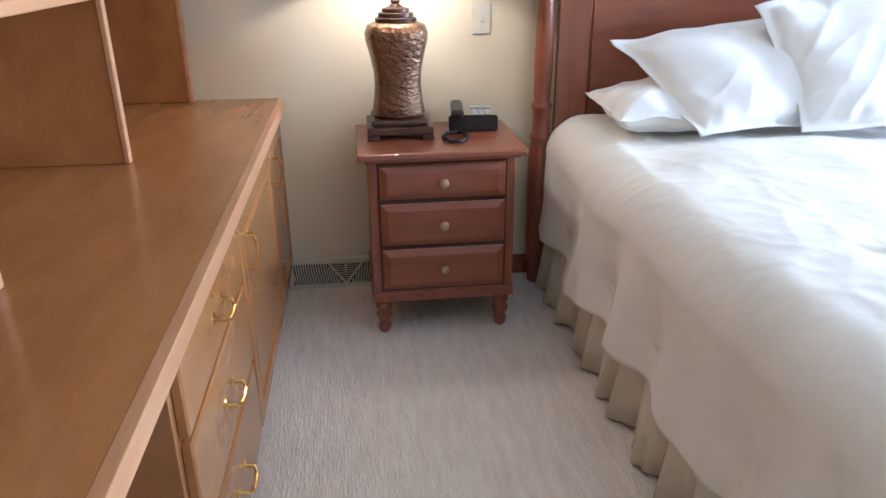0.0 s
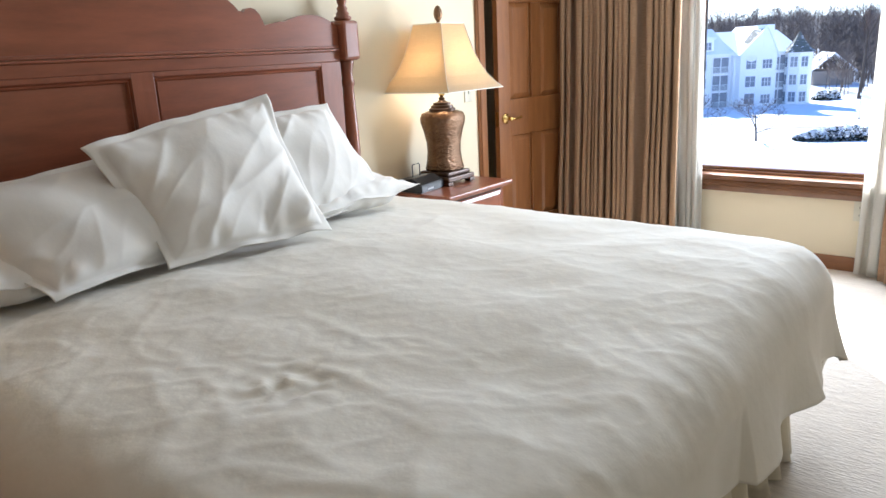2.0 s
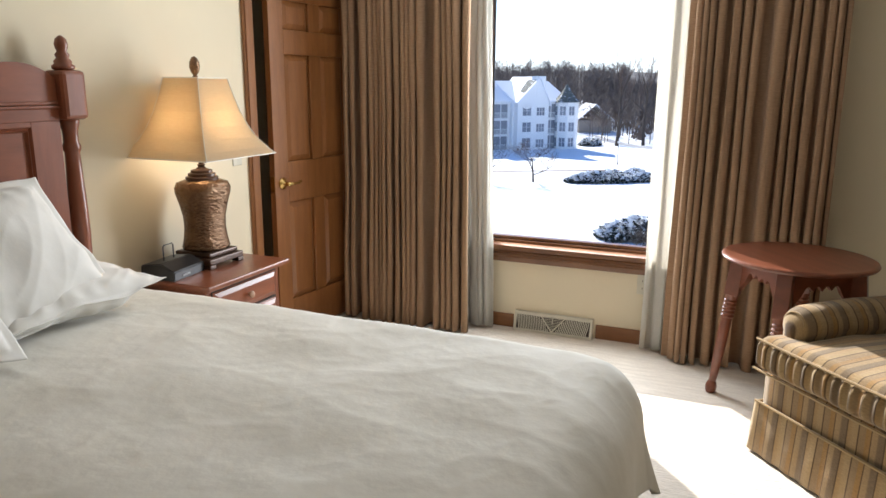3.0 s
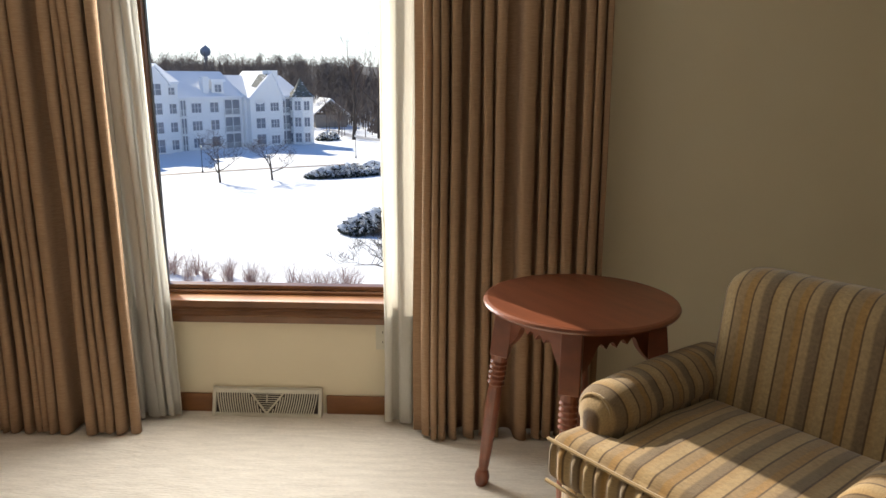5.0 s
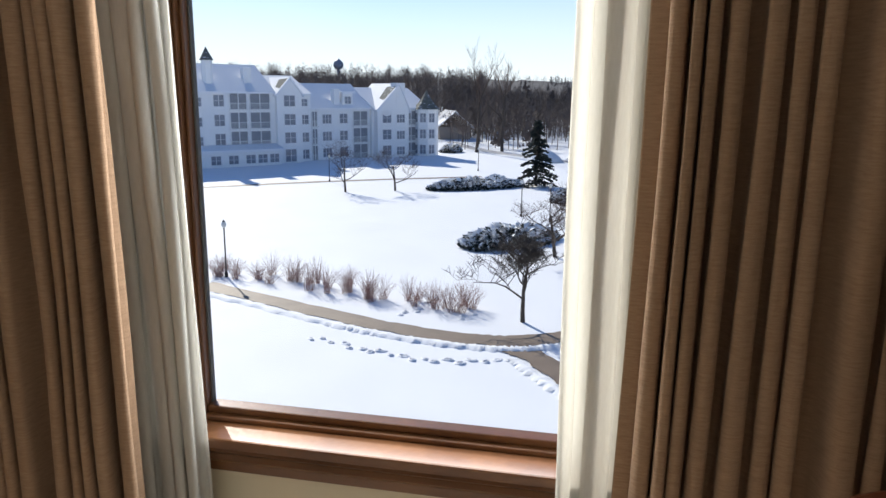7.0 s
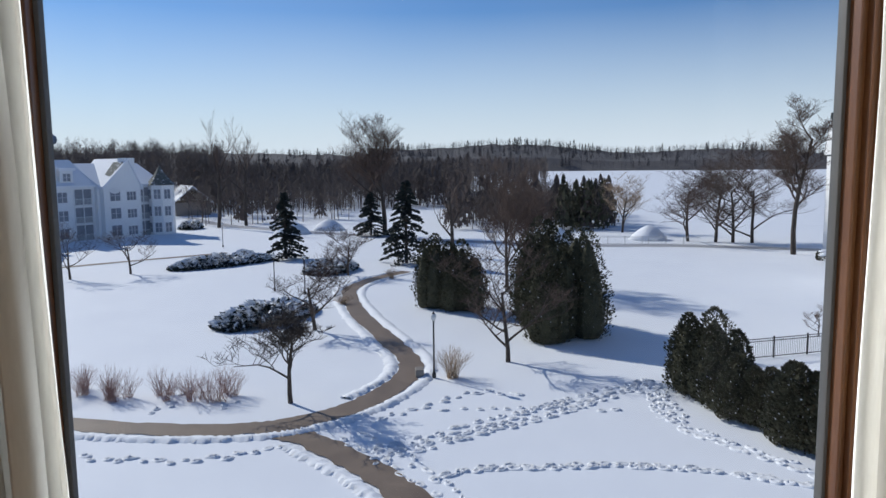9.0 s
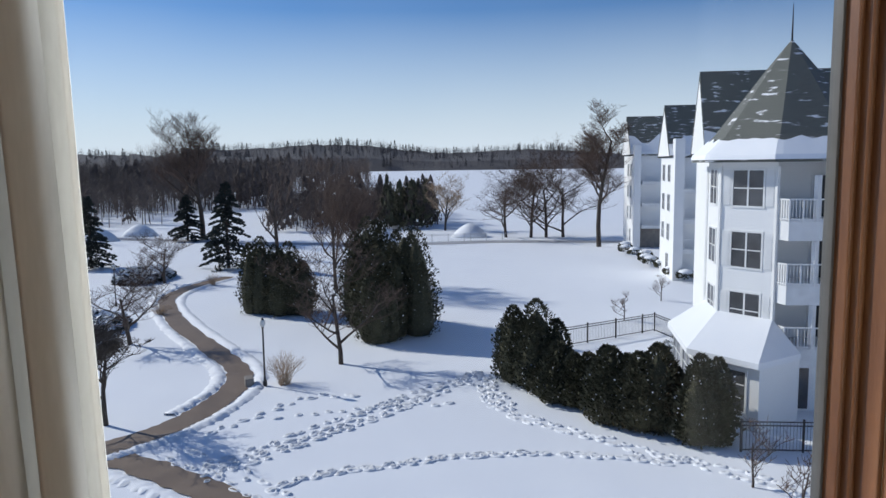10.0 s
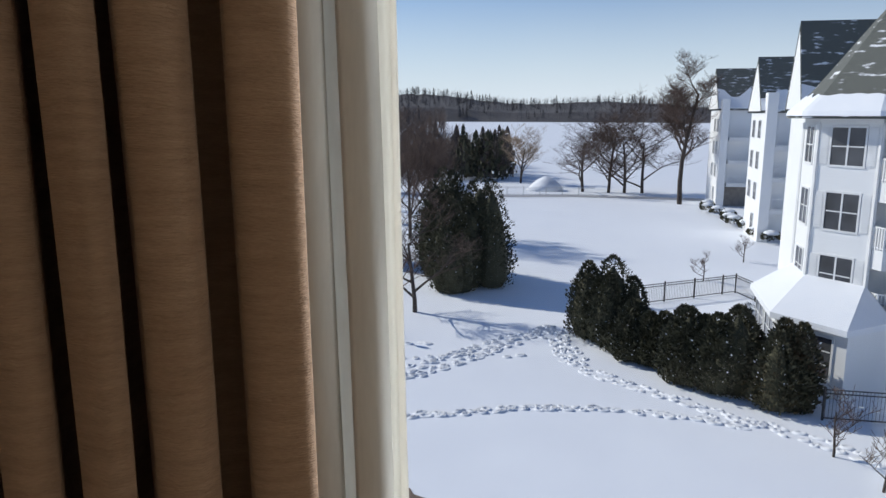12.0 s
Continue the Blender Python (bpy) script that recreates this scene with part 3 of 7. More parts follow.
def table_lamp(x, y, z, turn, label):
    t = thing("table_lamp", pose(x, y, z, 0, 0, turn), label, "table lamp", "bedside lamps")
    bm = bmesh.new()
    box(bm, -0.115, 0.115, -0.115, 0.115, 0.018, 0.045, 0.006)
    box(bm, -0.098, 0.098, -0.098, 0.098, 0.045, 0.068, 0.008)
    for sx in (-1, 1):
        for sy in (-1, 1):
            box(bm, sx * 0.095 - 0.02, sx * 0.095 + 0.02, sy * 0.095 - 0.02, sy * 0.095 + 0.02, 0.0, 0.018, 0.003)
    part("base", bm, BRONZE_D, t)
    part("body", lathe([(0.090, 0.068), (0.094, 0.08), (0.086, 0.12), (0.081, 0.17), (0.083, 0.22), (0.095, 0.28), (0.107, 0.325), (0.109, 0.35), (0.099, 0.375), (0.072, 0.386)], 36, None, 0.30), BRONZE, t,
         "hammered bronze body", True)
    bm = lathe([(0.070, 0.384), (0.072, 0.398), (0.060, 0.402), (0.060, 0.414), (0.047, 0.418), (0.047, 0.428), (0.024, 0.434), (0.014, 0.444), (0.018, 0.452), (0.008, 0.46)], 28)
    part("cap", bm, BRONZE_D, t)
    part("socket", lathe([(0.009, 0.458), (0.016, 0.47), (0.018, 0.49), (0.014, 0.50), (0.014, 0.54), (0.010, 0.55)], 14), BRASS, t, "brass socket", True)
    part("harp", tube(bmesh.new(), [(0.014, 0, 0.50), (0.055, 0, 0.56), (0.062, 0, 0.66), (0.045, 0, 0.78), (0.0, 0, 0.832), (-0.045, 0, 0.78), (-0.062, 0, 0.66), (-0.055, 0, 0.56), (-0.014, 0, 0.50)], 0.0025, 6), BRASS, t, "", True)
    # bell shade on a square plan
    prof = [(0.236, 0.495), (0.232, 0.497), (0.208, 0.525), (0.176, 0.57), (0.150, 0.625), (0.128, 0.69), (0.110, 0.76), (0.098, 0.815), (0.094, 0.83)]
    vs, fs = [], []
    for off in (0.0, -0.003):
        for r, zz in prof:
            for a, b in ((-1, -1), (0, -1), (1, -1), (1, 0), (1, 1), (0, 1), (-1, 1), (-1, 0)):
                q = 0.985 if a * b == 0 else 1.0
                vs.append(((r + off) * a * q, (r + off) * b * q, zz))
    n = len(prof)
    for s in range(2):
        o = s * n * 8
        for k in range(n - 1):
            for j in range(8):
                f = (o + k * 8 + j, o + k * 8 + (j + 1) % 8, o + (k + 1) * 8 + (j + 1) % 8, o + (k + 1) * 8 + j)
                fs.append(f if s == 0 else f[::-1])
    for j in range(8):
        fs.append((j, n * 8 + j, n * 8 + (j + 1) % 8, (j + 1) % 8))
        a = (n - 1) * 8
        fs.append((a + j, a + (j + 1) % 8, n * 8 + a + (j + 1) % 8, n * 8 + a + j))
    sh = link_mesh("shade", vs, fs, SHADE, t, False, "ivory fabric bell shade")
    bm = bmesh.new()
    for a, b in ((-1, -1), (1, -1), (1, 1), (-1, 1)):
        tube(bm, [(r * a, r * b, zz) for r, zz in prof], 0.0028, 5)
    for r, zz in (prof[0], prof[-1]):
        tube(bm, [(-r, -r, zz), (r, -r, zz), (r, r, zz), (-r, r, zz), (-r, -r, zz)], 0.003, 5)
    part("piping", bm, LINEN, sh, "fabric piping along the seams")
    part("finial", lathe([(0.004, 0.828), (0.012, 0.835), (0.008, 0.842), (0.018, 0.856), (0.023, 0.876), (0.021, 0.898), (0.012, 0.916), (0.002, 0.922)], 16), BRONZE, t, "bronze pine-cone finial", True)
    bulb(x, y, z + 0.60)
    return t


table_lamp(0.240, -0.243, 0.691, 0, "lit bronze bedside lamp with ivory bell shade near the desk")
table_lamp(3.47, -0.19, 0.661, 0, "lit hammered bronze lamp with ivory bell shade by the door")

# telephone with its looped cord
ph = thing("telephone", pose(0.515, -0.19, 0.691, 0, 0, -6) @ Matrix.Scale(0.98, 4), "black desk telephone with looped cord on the nightstand", "telephone")
bm = extruded([(-0.075, 0.0), (0.075, 0.0), (0.075, 0.028), (-0.075, 0.062)], -0.09, 0.09)
bm.transform(pose(0, 0, 0, 0, 0, 90))
bmesh.ops.bevel(bm, geom=list(bm.edges), offset=0.005, segments=2, affect='EDGES')
part("base", bm, BLACK, ph)
bm = box(bmesh.new(), -0.082, -0.035, -0.10, 0.10, 0.05, 0.085, 0.012)
part("handset", bm, BLACK, ph)
for i in range(3):
    for j in range(4):
        boxed("key", 0.0 + i * 0.024, 0.018 + i * 0.024, -0.035 + j * 0.024, -0.018 + j * 0.024, 0.040, 0.056, GREYKEY, ph, 0.002)
boxed("display", -0.005, 0.07, 0.062, 0.083, 0.050, 0.063, GREYKEY, ph, 0.002, "grey display strip")
pts = [(-0.06 - 0.055 * math.sin(a) * (1 if a < 3.2 else 0.6), -0.10 - 0.07 * (1 - math.cos(a)), 0.006 + 0.0022 * math.sin(a * 9)) for a in [k * 0.2 for k in range(32)]]
part("cord", tube(bmesh.new(), pts, 0.006, 7), BLACK, ph, "coiled black cord", True)

# clock radio with a wire loop
cr = thing("clock_radio", pose(3.235, -0.205, 0.661, 0, 0, 6), "black clock radio with a wire loop aerial on the nightstand", "clock radio")
bm = extruded([(-0.085, 0.0), (0.085, 0.0), (0.078, 0.06), (-0.02, 0.072), (-0.085, 0.040)], -0.105, 0.105)
bm.transform(pose(0, 0, 0, 0, 0, 90))
bmesh.ops.bevel(bm, geom=list(bm.edges), offset=0.004, segments=2, affect='EDGES')
part("case", bm, BLACK, cr)
part("wire_loop", tube(bmesh.new(), [(-0.03, 0.02, 0.062), (-0.03, 0.02, 0.126), (-0.022, 0.02, 0.132), (0.03, 0.02, 0.132), (0.036, 0.02, 0.126), (0.036, 0.02, 0.062)], 0.0032, 6), STEEL, cr)
boxed("display_bar", -0.05, 0.0, -0.0872, -0.084, 0.012, 0.020, GREYKEY, cr, 0, "small grey lettering bar")

# ---- bed ----
bed = thing("bed", pose(1.847, 0, 0), "king-size cherry bed with carved panel headboard and turned posts", "bed")
PX = 1.045                                                  # post centre from the bed's middle
post = [(0.030, 0), (0.033, 0.02), (0.033, 0.05), (0.026, 0.07), (0.040, 0.10), (0.045, 0.20), (0.046, 0.40), (0.045, 0.57), (0.036, 0.60), (0.042, 0.612), (0.042, 0.626), (0.034, 0.636),
        (0.034, 0.722), (0.040, 0.732), (0.041, 0.744), (0.030, 0.757), (0.033, 0.80), (0.036, 0.90), (0.034, 1.02), (0.029, 1.14), (0.027, 1.21), (0.033, 1.222), (0.033, 1.236), (0.027, 1.248),
        (0.028, 1.29), (0.036, 1.322), (0.036, 1.334)]
tip = [(0.030, 1.512), (0.040, 1.518), (0.041, 1.528), (0.030, 1.536), (0.032, 1.545), (0.022, 1.556), (0.026, 1.568), (0.017, 1.580), (0.022, 1.592), (0.024, 1.606), (0.019, 1.624), (0.006, 1.636)]
for s in (-1, 1):
    p = part("post", lathe(post, 20, pose(s * PX, -0.085, 0)), CHERRY_V, bed, "", True)
    bm = box(bmesh.new(), s * PX - 0.052, s * PX + 0.052, -0.137, -0.033, 1.333, 1.513, 0.016)
    part("post_block", bm, CHERRY_V, p)
    part("finial", lathe(tip, 18, pose(s * PX, -0.085, 0)), CHERRY_V, p, "", True)


def crest(x):
    a = abs(x)
    if a > 0.665:
        return 1.475 + 0.062 * math.sin(math.pi * min(1.0, max(0.0, (1.0 - a) / 0.40)) ** 0.8)
    if a > 0.57:
        return 1.490 + 0.02 * (a - 0.57) / 0.1
    if a > 0.46:
        return 1.488 + 0.075 * math.sqrt(max(0.0, 1 - ((a - 0.515) / 0.058) ** 2))
    return 1.50 + 0.165 * math.sqrt(max(0.0, 1 - (a / 0.475) ** 2.4))


N = 96
xs = [-0.995 + 1.99 * k / N for k in range(N + 1)]
bm = bmesh.new()
for y0, y1 in ((-0.098, -0.07),):
    a = [[bm.verts.new((x, y, z)) for x in xs for z in (1.40, crest(x))] for y in (y0, y1)]
    for k in range(N):
        for r, flip in ((a[0], 1), (a[1], -1)):
            bm.faces.new([r[2 * k], r[2 * k + 2], r[2 * k + 3], r[2 * k + 1]][::flip])
        bm.faces.new((a[0][2 * k + 1], a[0][2 * k + 3], a[1][2 * k + 3], a[1][2 * k + 1]))
part("crest_rail", bm, CHERRY, bed, "scroll-cut crest rail")
bm = bmesh.new()
box(bm, -0.995, 0.995, -0.104, -0.064, 1.388, 1.402, 0.005)
box(bm, -0.995, 0.995, -0.108, -0.064, 1.376, 1.387, 0.004)
box(bm, -0.995, 0.995, -0.100, -0.066, 1.330, 1.376, 0.003)
part("moulding", bm, CHERRY, bed)
bm = bmesh.new()
for a, b in ((-0.995, -0.875), (-0.045, 0.045), (0.875, 0.995)):
    box(bm, a, b, -0.098, -0.068, 0.50, 1.330, 0.002)
for a, b in ((-0.875, -0.045), (0.045, 0.875)):
    box(bm, a, b, -0.098, -0.068, 1.312, 1.330, 0.002)
    box(bm, a, b, -0.098, -0.068, 0.50, 0.62, 0.002)
part("headboard_frame", bm, CHERRY_V, bed)
for a, b in ((-0.875, -0.045), (0.045, 0.875)):
    bm = bmesh.new()
    f = [(a, 0.62), (b, 0.62), (b, 1.312), (a, 1.312)]
    rings = []
    for i, y in ((0.0, -0.096), (0.006, -0.088), (0.012, -0.094), (0.018, -0.084)):
        rings.append([bm.verts.new((x + i * (1 if x == a else -1), y, z + i * (1 if z == 0.62 else -1))) for x, z in f])
    for r0, r1 in zip(rings, rings[1:]):
        for k in range(4):
            bm.faces.new((r0[k], r0[(k + 1) % 4], r1[(k + 1) % 4], r1[k]))
    bm.faces.new(rings[-1])
    part("headboard_panel", bm, CHERRY, bed)
bm = box(bmesh.new(), -0.96, 0.96, -2.10, -0.11, 0.12, 0.36, 0.02)
part("box_spring", bm, SKIRT, bed)
bm = box(bmesh.new(), -0.97, 0.97, -2.12, -0.11, 0.36, 0.60, 0.06)
part("mattress", bm, PILLOW, bed, "white mattress")

# pleated bed skirt
vs, fs = [], []
path = [(-1.000, -0.16)] + [(-1.000, -0.16 - 1.97 * k / 130) for k in range(1, 131)] + [(-1.000 + 1.97 * k / 130, -2.13) for k in range(1, 131)] + [(0.985, -2.13 + 1.97 * k / 130) for k in range(1, 131)]
random.seed(5)
for k, (x, y) in enumerate(path):
    nx, ny = (-1, 0) if k <= 130 else ((0, -1) if k <= 260 else (1, 0))
    w = math.sin(k * 0.62 + 1.1 * math.sin(k * 0.13) + 0.7 * math.sin(k * 0.31)) + 0.35 * math.sin(k * 1.7 + 2 * math.sin(k * 0.09))
    for z, amp in ((0.36, 0.0), (0.24, 0.012), (0.12, 0.024), (0.012, 0.036)):
        o = amp * (w + 0.3)
        vs.append((x + nx * (o + 0.01), y + ny * (o + 0.01), z))
for k in range(len(path) - 1):
    for j in range(3):
        fs.append((k * 4 + j, k * 4 + j + 1, (k + 1) * 4 + j + 1, (k + 1) * 4 + j))
sk = link_mesh("bed_skirt", vs, fs, SKIRT, bed, True, "cream gathered bed skirt")
sk.modifiers.new("thick", 'SOLIDIFY').thickness = 0.004


def rolled(s, half, r, hang):
    """Across a soft edge: how far out, and how far down, a sheet lies at the distance s from its middle."""
    a, sg = abs(s), 1 if s >= 0 else -1
    flat = half - r
    if a <= flat:
        return s, 0.0
    q = (a - flat) / r
    if q < math.pi / 2:
        return sg * (flat + r * math.sin(q)), r * (1 - math.cos(q))
    d = a - flat - r * math.pi / 2
    return sg * (half + 0.05 * min(1, d / 0.3)), r + d


def crease(x, y, seed, sharp=7):
    """A soft ridge along the zero line of a warped noise: 1 on the ridge, 0 away from it."""
    w = 0.35 * noise.noise(Vector((x * 0.8, y * 0.8, seed + 20)))
    return (1 - min(1.0, 1.6 * abs(noise.noise(Vector((x + w, y - w, seed)))))) ** sharp


vs, fs = [], []
NU, NV = 280, 250
HALF, R = 1.12, 0.15
LEN = 2.12
edge = HALF - R + R * math.pi / 2
smin, smax = -(edge + 0.30), edge + 0.20                     # hangs deeper towards the desk
tmax = LEN - R + R * math.pi / 2 + 0.17
for j in range(NV + 1):
    t = -0.02 + (tmax + 0.02) * j / NV
    for i in range(NU + 1):
        s = smin + (smax - smin) * i / NU
        x, dx = rolled(s, HALF, R, 0.2)
        y, dy = rolled(max(t, 0), LEN, R, 0.24)
        y = min(t, y) if t < 0 else y
        RC = 0.26
        ex, ey = abs(s) - (HALF - RC), t - (LEN - RC)
        drop = max(dx, dy)
        turned = 0.5
        if ex > 0 and ey > 0:                                # round the foot corners
            e = math.hypot(ex, ey)
            o, drop = rolled(e, RC, R, 0.2)
            x, y = (HALF - RC + o * ex / e) * (1 if s > 0 else -1), LEN - RC + o * ey / e
            turned = math.atan2(ey, ex) / (math.pi / 2)
            dx, dy = (drop, 0) if turned < 0.5 else (0, drop)
        # soft swells, long creases and hanging folds; more rumpled on the side towards the desk
        p = Vector((x * 1.3, y * 1.3, 0.3))
        puff = 0.022 * noise.noise(p * 1.3) + 0.012 * noise.noise(p * 3.1)
        rum = 0.45 + 0.55 * min(1.0, max(0.0, (0.15 - x) / 0.9)) + 0.35 * max(0.0, (y - 1.5) / 0.6)
        cr1 = rum * (0.005 * crease(x * 1.5 - y * 0.5, y * 2.1 + x * 1.0, 6.7, 5) + 0.0035 * crease(x * 3.4 + y * 1.2, y * 2.2 - x * 1.4, 2.2, 4) + 0.0030 * crease(x * 5.4 - y * 1.6, y * 4.6 + x * 2.0, 11.3, 4)
                     + 0.0022 * crease(x * 9 + y * 5, y * 10 - x * 4, 4.1, 3))
        pinch = 0.020 * math.exp(-((x + 0.66) ** 2 + (y - 1.38) ** 2) / 0.010) * noise.noise(Vector((x * 24, y * 24, 4)))
        hangf = 0.0
        if drop > 0.13:
            k = min(1, (drop - 0.13) / 0.2)
            along = y if dx > dy else (x if dy > dx else 0)
            if ex > 0 and ey > 0:
                along = turned * 0.5
            hangf = k * (0.024 * math.sin(along * 15 + 2.2 * noise.noise(Vector((along * 2, 3, 1)))) + 0.018 * noise.noise(Vector((along * 7, 1, drop * 3))) + 0.010 * crease(along * 4, drop * 1.5, 8.0, 4))
            if s < 0:
                hangf -= 0.035 * k
            drop *= 1 + 0.07 * noise.noise(Vector((along * 3.0, 5, 2)))
        z = 0.70 - drop + puff + cr1 + pinch - 0.012 * (x / HALF) ** 2
        ox = hangf * (1 if x > 0 else -1) if dx >= dy else 0.0
        oy = hangf if dy > dx else 0.0
        if ex > 0 and ey > 0:
            ox, oy = hangf * math.cos(turned * math.pi / 2) * (1 if x > 0 else -1), hangf * math.sin(turned * math.pi / 2)
        vs.append((1.935 + x + ox, -0.13 - y - oy, max(z, 0.09)))
for j in range(NV):
    for i in range(NU):
        a = j * (NU + 1) + i
        fs.append((a, a + NU + 1, a + NU + 2, a + 1))
dv = link_mesh("duvet", vs, fs, LINEN, None, True)
tagged(dv, "plain ivory duvet spread over the whole bed, slightly rumpled", "duvet")
so = dv.modifiers.new("thick", 'SOLIDIFY')
so.thickness, so.offset = 0.025, -1


def pillow(bl, br, tr, tl, th, flange, seed, label):
    """A stuffed, creased pillow between four corners, with a flat sewn border of the given share of its half width."""
    n = 92
    bl, br, tr, tl = (Vector(c) for c in (bl, br, tr, tl))
    mid = (bl + br + tr + tl) / 4
    nor = (br + tr - bl - tl).cross(tl + tr - bl - br).normalized()
    w, h = ((br + tr - bl - tl) / 2).length, ((tl + tr - bl - br) / 2).length
    vs, fs = [], []
    for side in (1, -1):
        for j in range(n + 1):
            for i in range(n + 1):
                u, v = -1 + 2 * i / n, -1 + 2 * j / n
                a, b = min(1.0, abs(u) / (1 - flange)), min(1.0, abs(v) / (1 - flange))
                body = (max(0.0, 1 - a ** 2.6) * max(0.0, 1 - b ** 2.6)) ** 0.5
                pu = 1 - 0.05 * (1 - v * v) * abs(u) ** 3 + 0.05 * noise.noise(Vector((v * 2.2, seed, u))) * abs(u) ** 3
                pv = 1 + (0.035 if v > 0 else -0.04) * (1 - u * u) * abs(v) ** 3 + 0.05 * noise.noise(Vector((u * 2.2, seed + 5, v))) * abs(v) ** 3
                s, t = (u * pu + 1) / 2, (v * pv + 1) / 2
                p = bl.lerp(br, s).lerp(tl.lerp(tr, s), t) - mid
                x, y = u * w / 2, v * h / 2
                swell = 0.022 * noise.noise(Vector((x * 5 + seed, y * 5, side * 2.0)))
                fold = (0.018 * crease(x * 1.3 - y * 1.8 + seed, y * 1.0 + x * 0.5, seed, 3) + 0.008 * crease(x * 3.0 - y * 3.4, y * 1.1 + x * 0.8 + seed, seed + 3, 4)
                        + 0.0035 * crease(x * 7 - y * 6, y * 2.2 + x * 1.8 + seed, seed + 6, 3))
                gather = 0.006 * math.sin((x if b > a else y) * 62 + 4 * noise.noise(Vector((x * 6, y * 6, seed)))) * max(a, b) ** 6
                wave = 0.022 * noise.noise(Vector((x * 4.5, y * 4.5, seed + 4))) + 0.014 * noise.noise(Vector((x * 10, y * 10, seed + 8))) * max(abs(u), abs(v)) ** 3
                curl = 0.03 * (abs(u) * abs(v)) ** 4 * noise.noise(Vector((u * 2, v * 2, seed + 7)))
                off = side * (th / 2 * body + (swell + fold - 0.010 + gather) * min(1.0, body * 2.2) + 0.0015) + wave + curl
                q = p + nor * off
                vs.append((q.x, q.y, max(q.z, 0.718 - mid.z)))
    k = (n + 1) ** 2
    for side in range(2):
        for j in range(n):
            for i in range(n):
                a = side * k + j * (n + 1) + i
                f = (a, a + 1, a + n + 2, a + n + 1)
                fs.append(f if side == 0 else f[::-1])
    rim = [i for i in range(n + 1)] + [j * (n + 1) + n for j in range(1, n + 1)] + [n * (n + 1) + i for i in range(n - 1, -1, -1)] + [j * (n + 1) for j in range(n - 1, 0, -1)]
    for a, b in zip(rim, rim[1:] + rim[:1]):
        fs.append((a, k + a, k + b, b))
    ob = link_mesh("pillow", vs, fs, PILLOW, None, True)
    ob.matrix_world = Matrix.Translation(mid)
    return tagged(ob, label, "pillow", "pillows at the head of the bed")


pillow((0.95, -0.53, 0.775), (1.55, -0.53, 0.775), (1.53, -0.15, 0.80), (0.95, -0.14, 0.80), 0.15, 0.04, 1.0, "white pillow lying flat against the headboard")
pillow((2.20, -0.58, 0.775), (2.84, -0.55, 0.775), (2.84, -0.15, 0.80), (2.20, -0.14, 0.80), 0.15, 0.06, 5.0, "white pillow lying flat beneath a leaning one")
pillow((1.205, -0.60, 0.735), (1.78, -0.53, 0.735), (1.70, -0.23, 1.07), (0.995, -0.26, 1.0), 0.17, 0.10, 2.3, "rumpled white pillow leaning on another pillow")
pillow((1.56, -0.60, 0.735), (2.17, -0.69, 0.735), (2.23, -0.30, 1.215), (1.47, -0.34, 1.115), 0.17, 0.10, 8.1, "rumpled white pillow leaning in the middle of the bed")
pillow((2.07, -0.56, 0.735), (2.70, -0.50, 0.735), (2.60, -0.26, 1.155), (2.02, -0.23, 1.12), 0.16, 0.10, 12.7, "white pillow leaning against the headboard")

# ---- desk and hutch ----
DZ = 0.785
desk = thing("desk", pose(0.07, 0, 0), "long built-in honey maple desk with drawers and cupboard doors", "desk")
bm = bmesh.new()
box(bm, XD + 0.004, -0.2712, -3.9, -0.003, DZ - 0.03, DZ, 0.0006)
part("worktop", bm, MAPLE, desk, "glossy honey maple top")
bm = bmesh.new()
box(bm, -0.2710, -0.250, -3.9, -0.003, DZ - 0.042, DZ + 0.0004, 0.0012)
part("edge_strip", bm, MAPLE_L, desk, "pale solid edge strip")


def pull(parent, y, z, horizontal):
    bm = bmesh.new()
    if horizontal:
        pts = [(-0.276, y - 0.045, z), (-0.252, y - 0.045, z - 0.004), (-0.246, y - 0.03, z - 0.012), (-0.244, y, z - 0.014), (-0.246, y + 0.03, z - 0.012), (-0.252, y + 0.045, z - 0.004), (-0.276, y + 0.045, z)]
    else:
        pts = [(-0.276, y, z - 0.045), (-0.252, y, z - 0.045), (-0.246, y, z - 0.03), (-0.244, y, z), (-0.246, y, z + 0.03), (-0.252, y, z + 0.045), (-0.276, y, z + 0.045)]
    tube(bm, pts, 0.005, 8)
    for q in (pts[0], pts[-1]):
        box(bm, q[0], q[0] + 0.004, q[1] - 0.011, q[1] + 0.011, q[2] - 0.011, q[2] + 0.011, 0.002)
    part("pull", bm, BRASS, parent, "brass bail pull", False)


def front(y0, y1, z0, z1, handle, hz=None):
    bm = bmesh.new()
    x = -0.292
    f = [(y0, z0), (y1, z0), (y1, z1), (y0, z1)]
    steps = ((0.0, 0.0), (0.0, 0.014), (0.004, 0.018))
    inset = ((0.045, 0.018), (0.055, 0.010), (0.075, 0.016)) if handle == "door" else ()
    rings = []
    for i, d in steps + inset:
        rings.append([bm.verts.new((x + d, y + i * (1 if y == y0 else -1), z + i * (1 if z == z0 else -1))) for y, z in f])
    for r0, r1 in zip(rings, rings[1:]):
        for k in range(4):
            bm.faces.new((r0[k], r0[(k + 1) % 4], r1[(k + 1) % 4], r1[k]))
    bm.faces.new(rings[-1])
    ob = part("cupboard_door" if handle == "door" else "drawer_front", bm, MAPLE, desk)
    pull(ob, (y0 + y1) / 2 if handle != "door" else hz[0], (z0 + z1) / 2 if handle != "door" else hz[1], handle != "door")


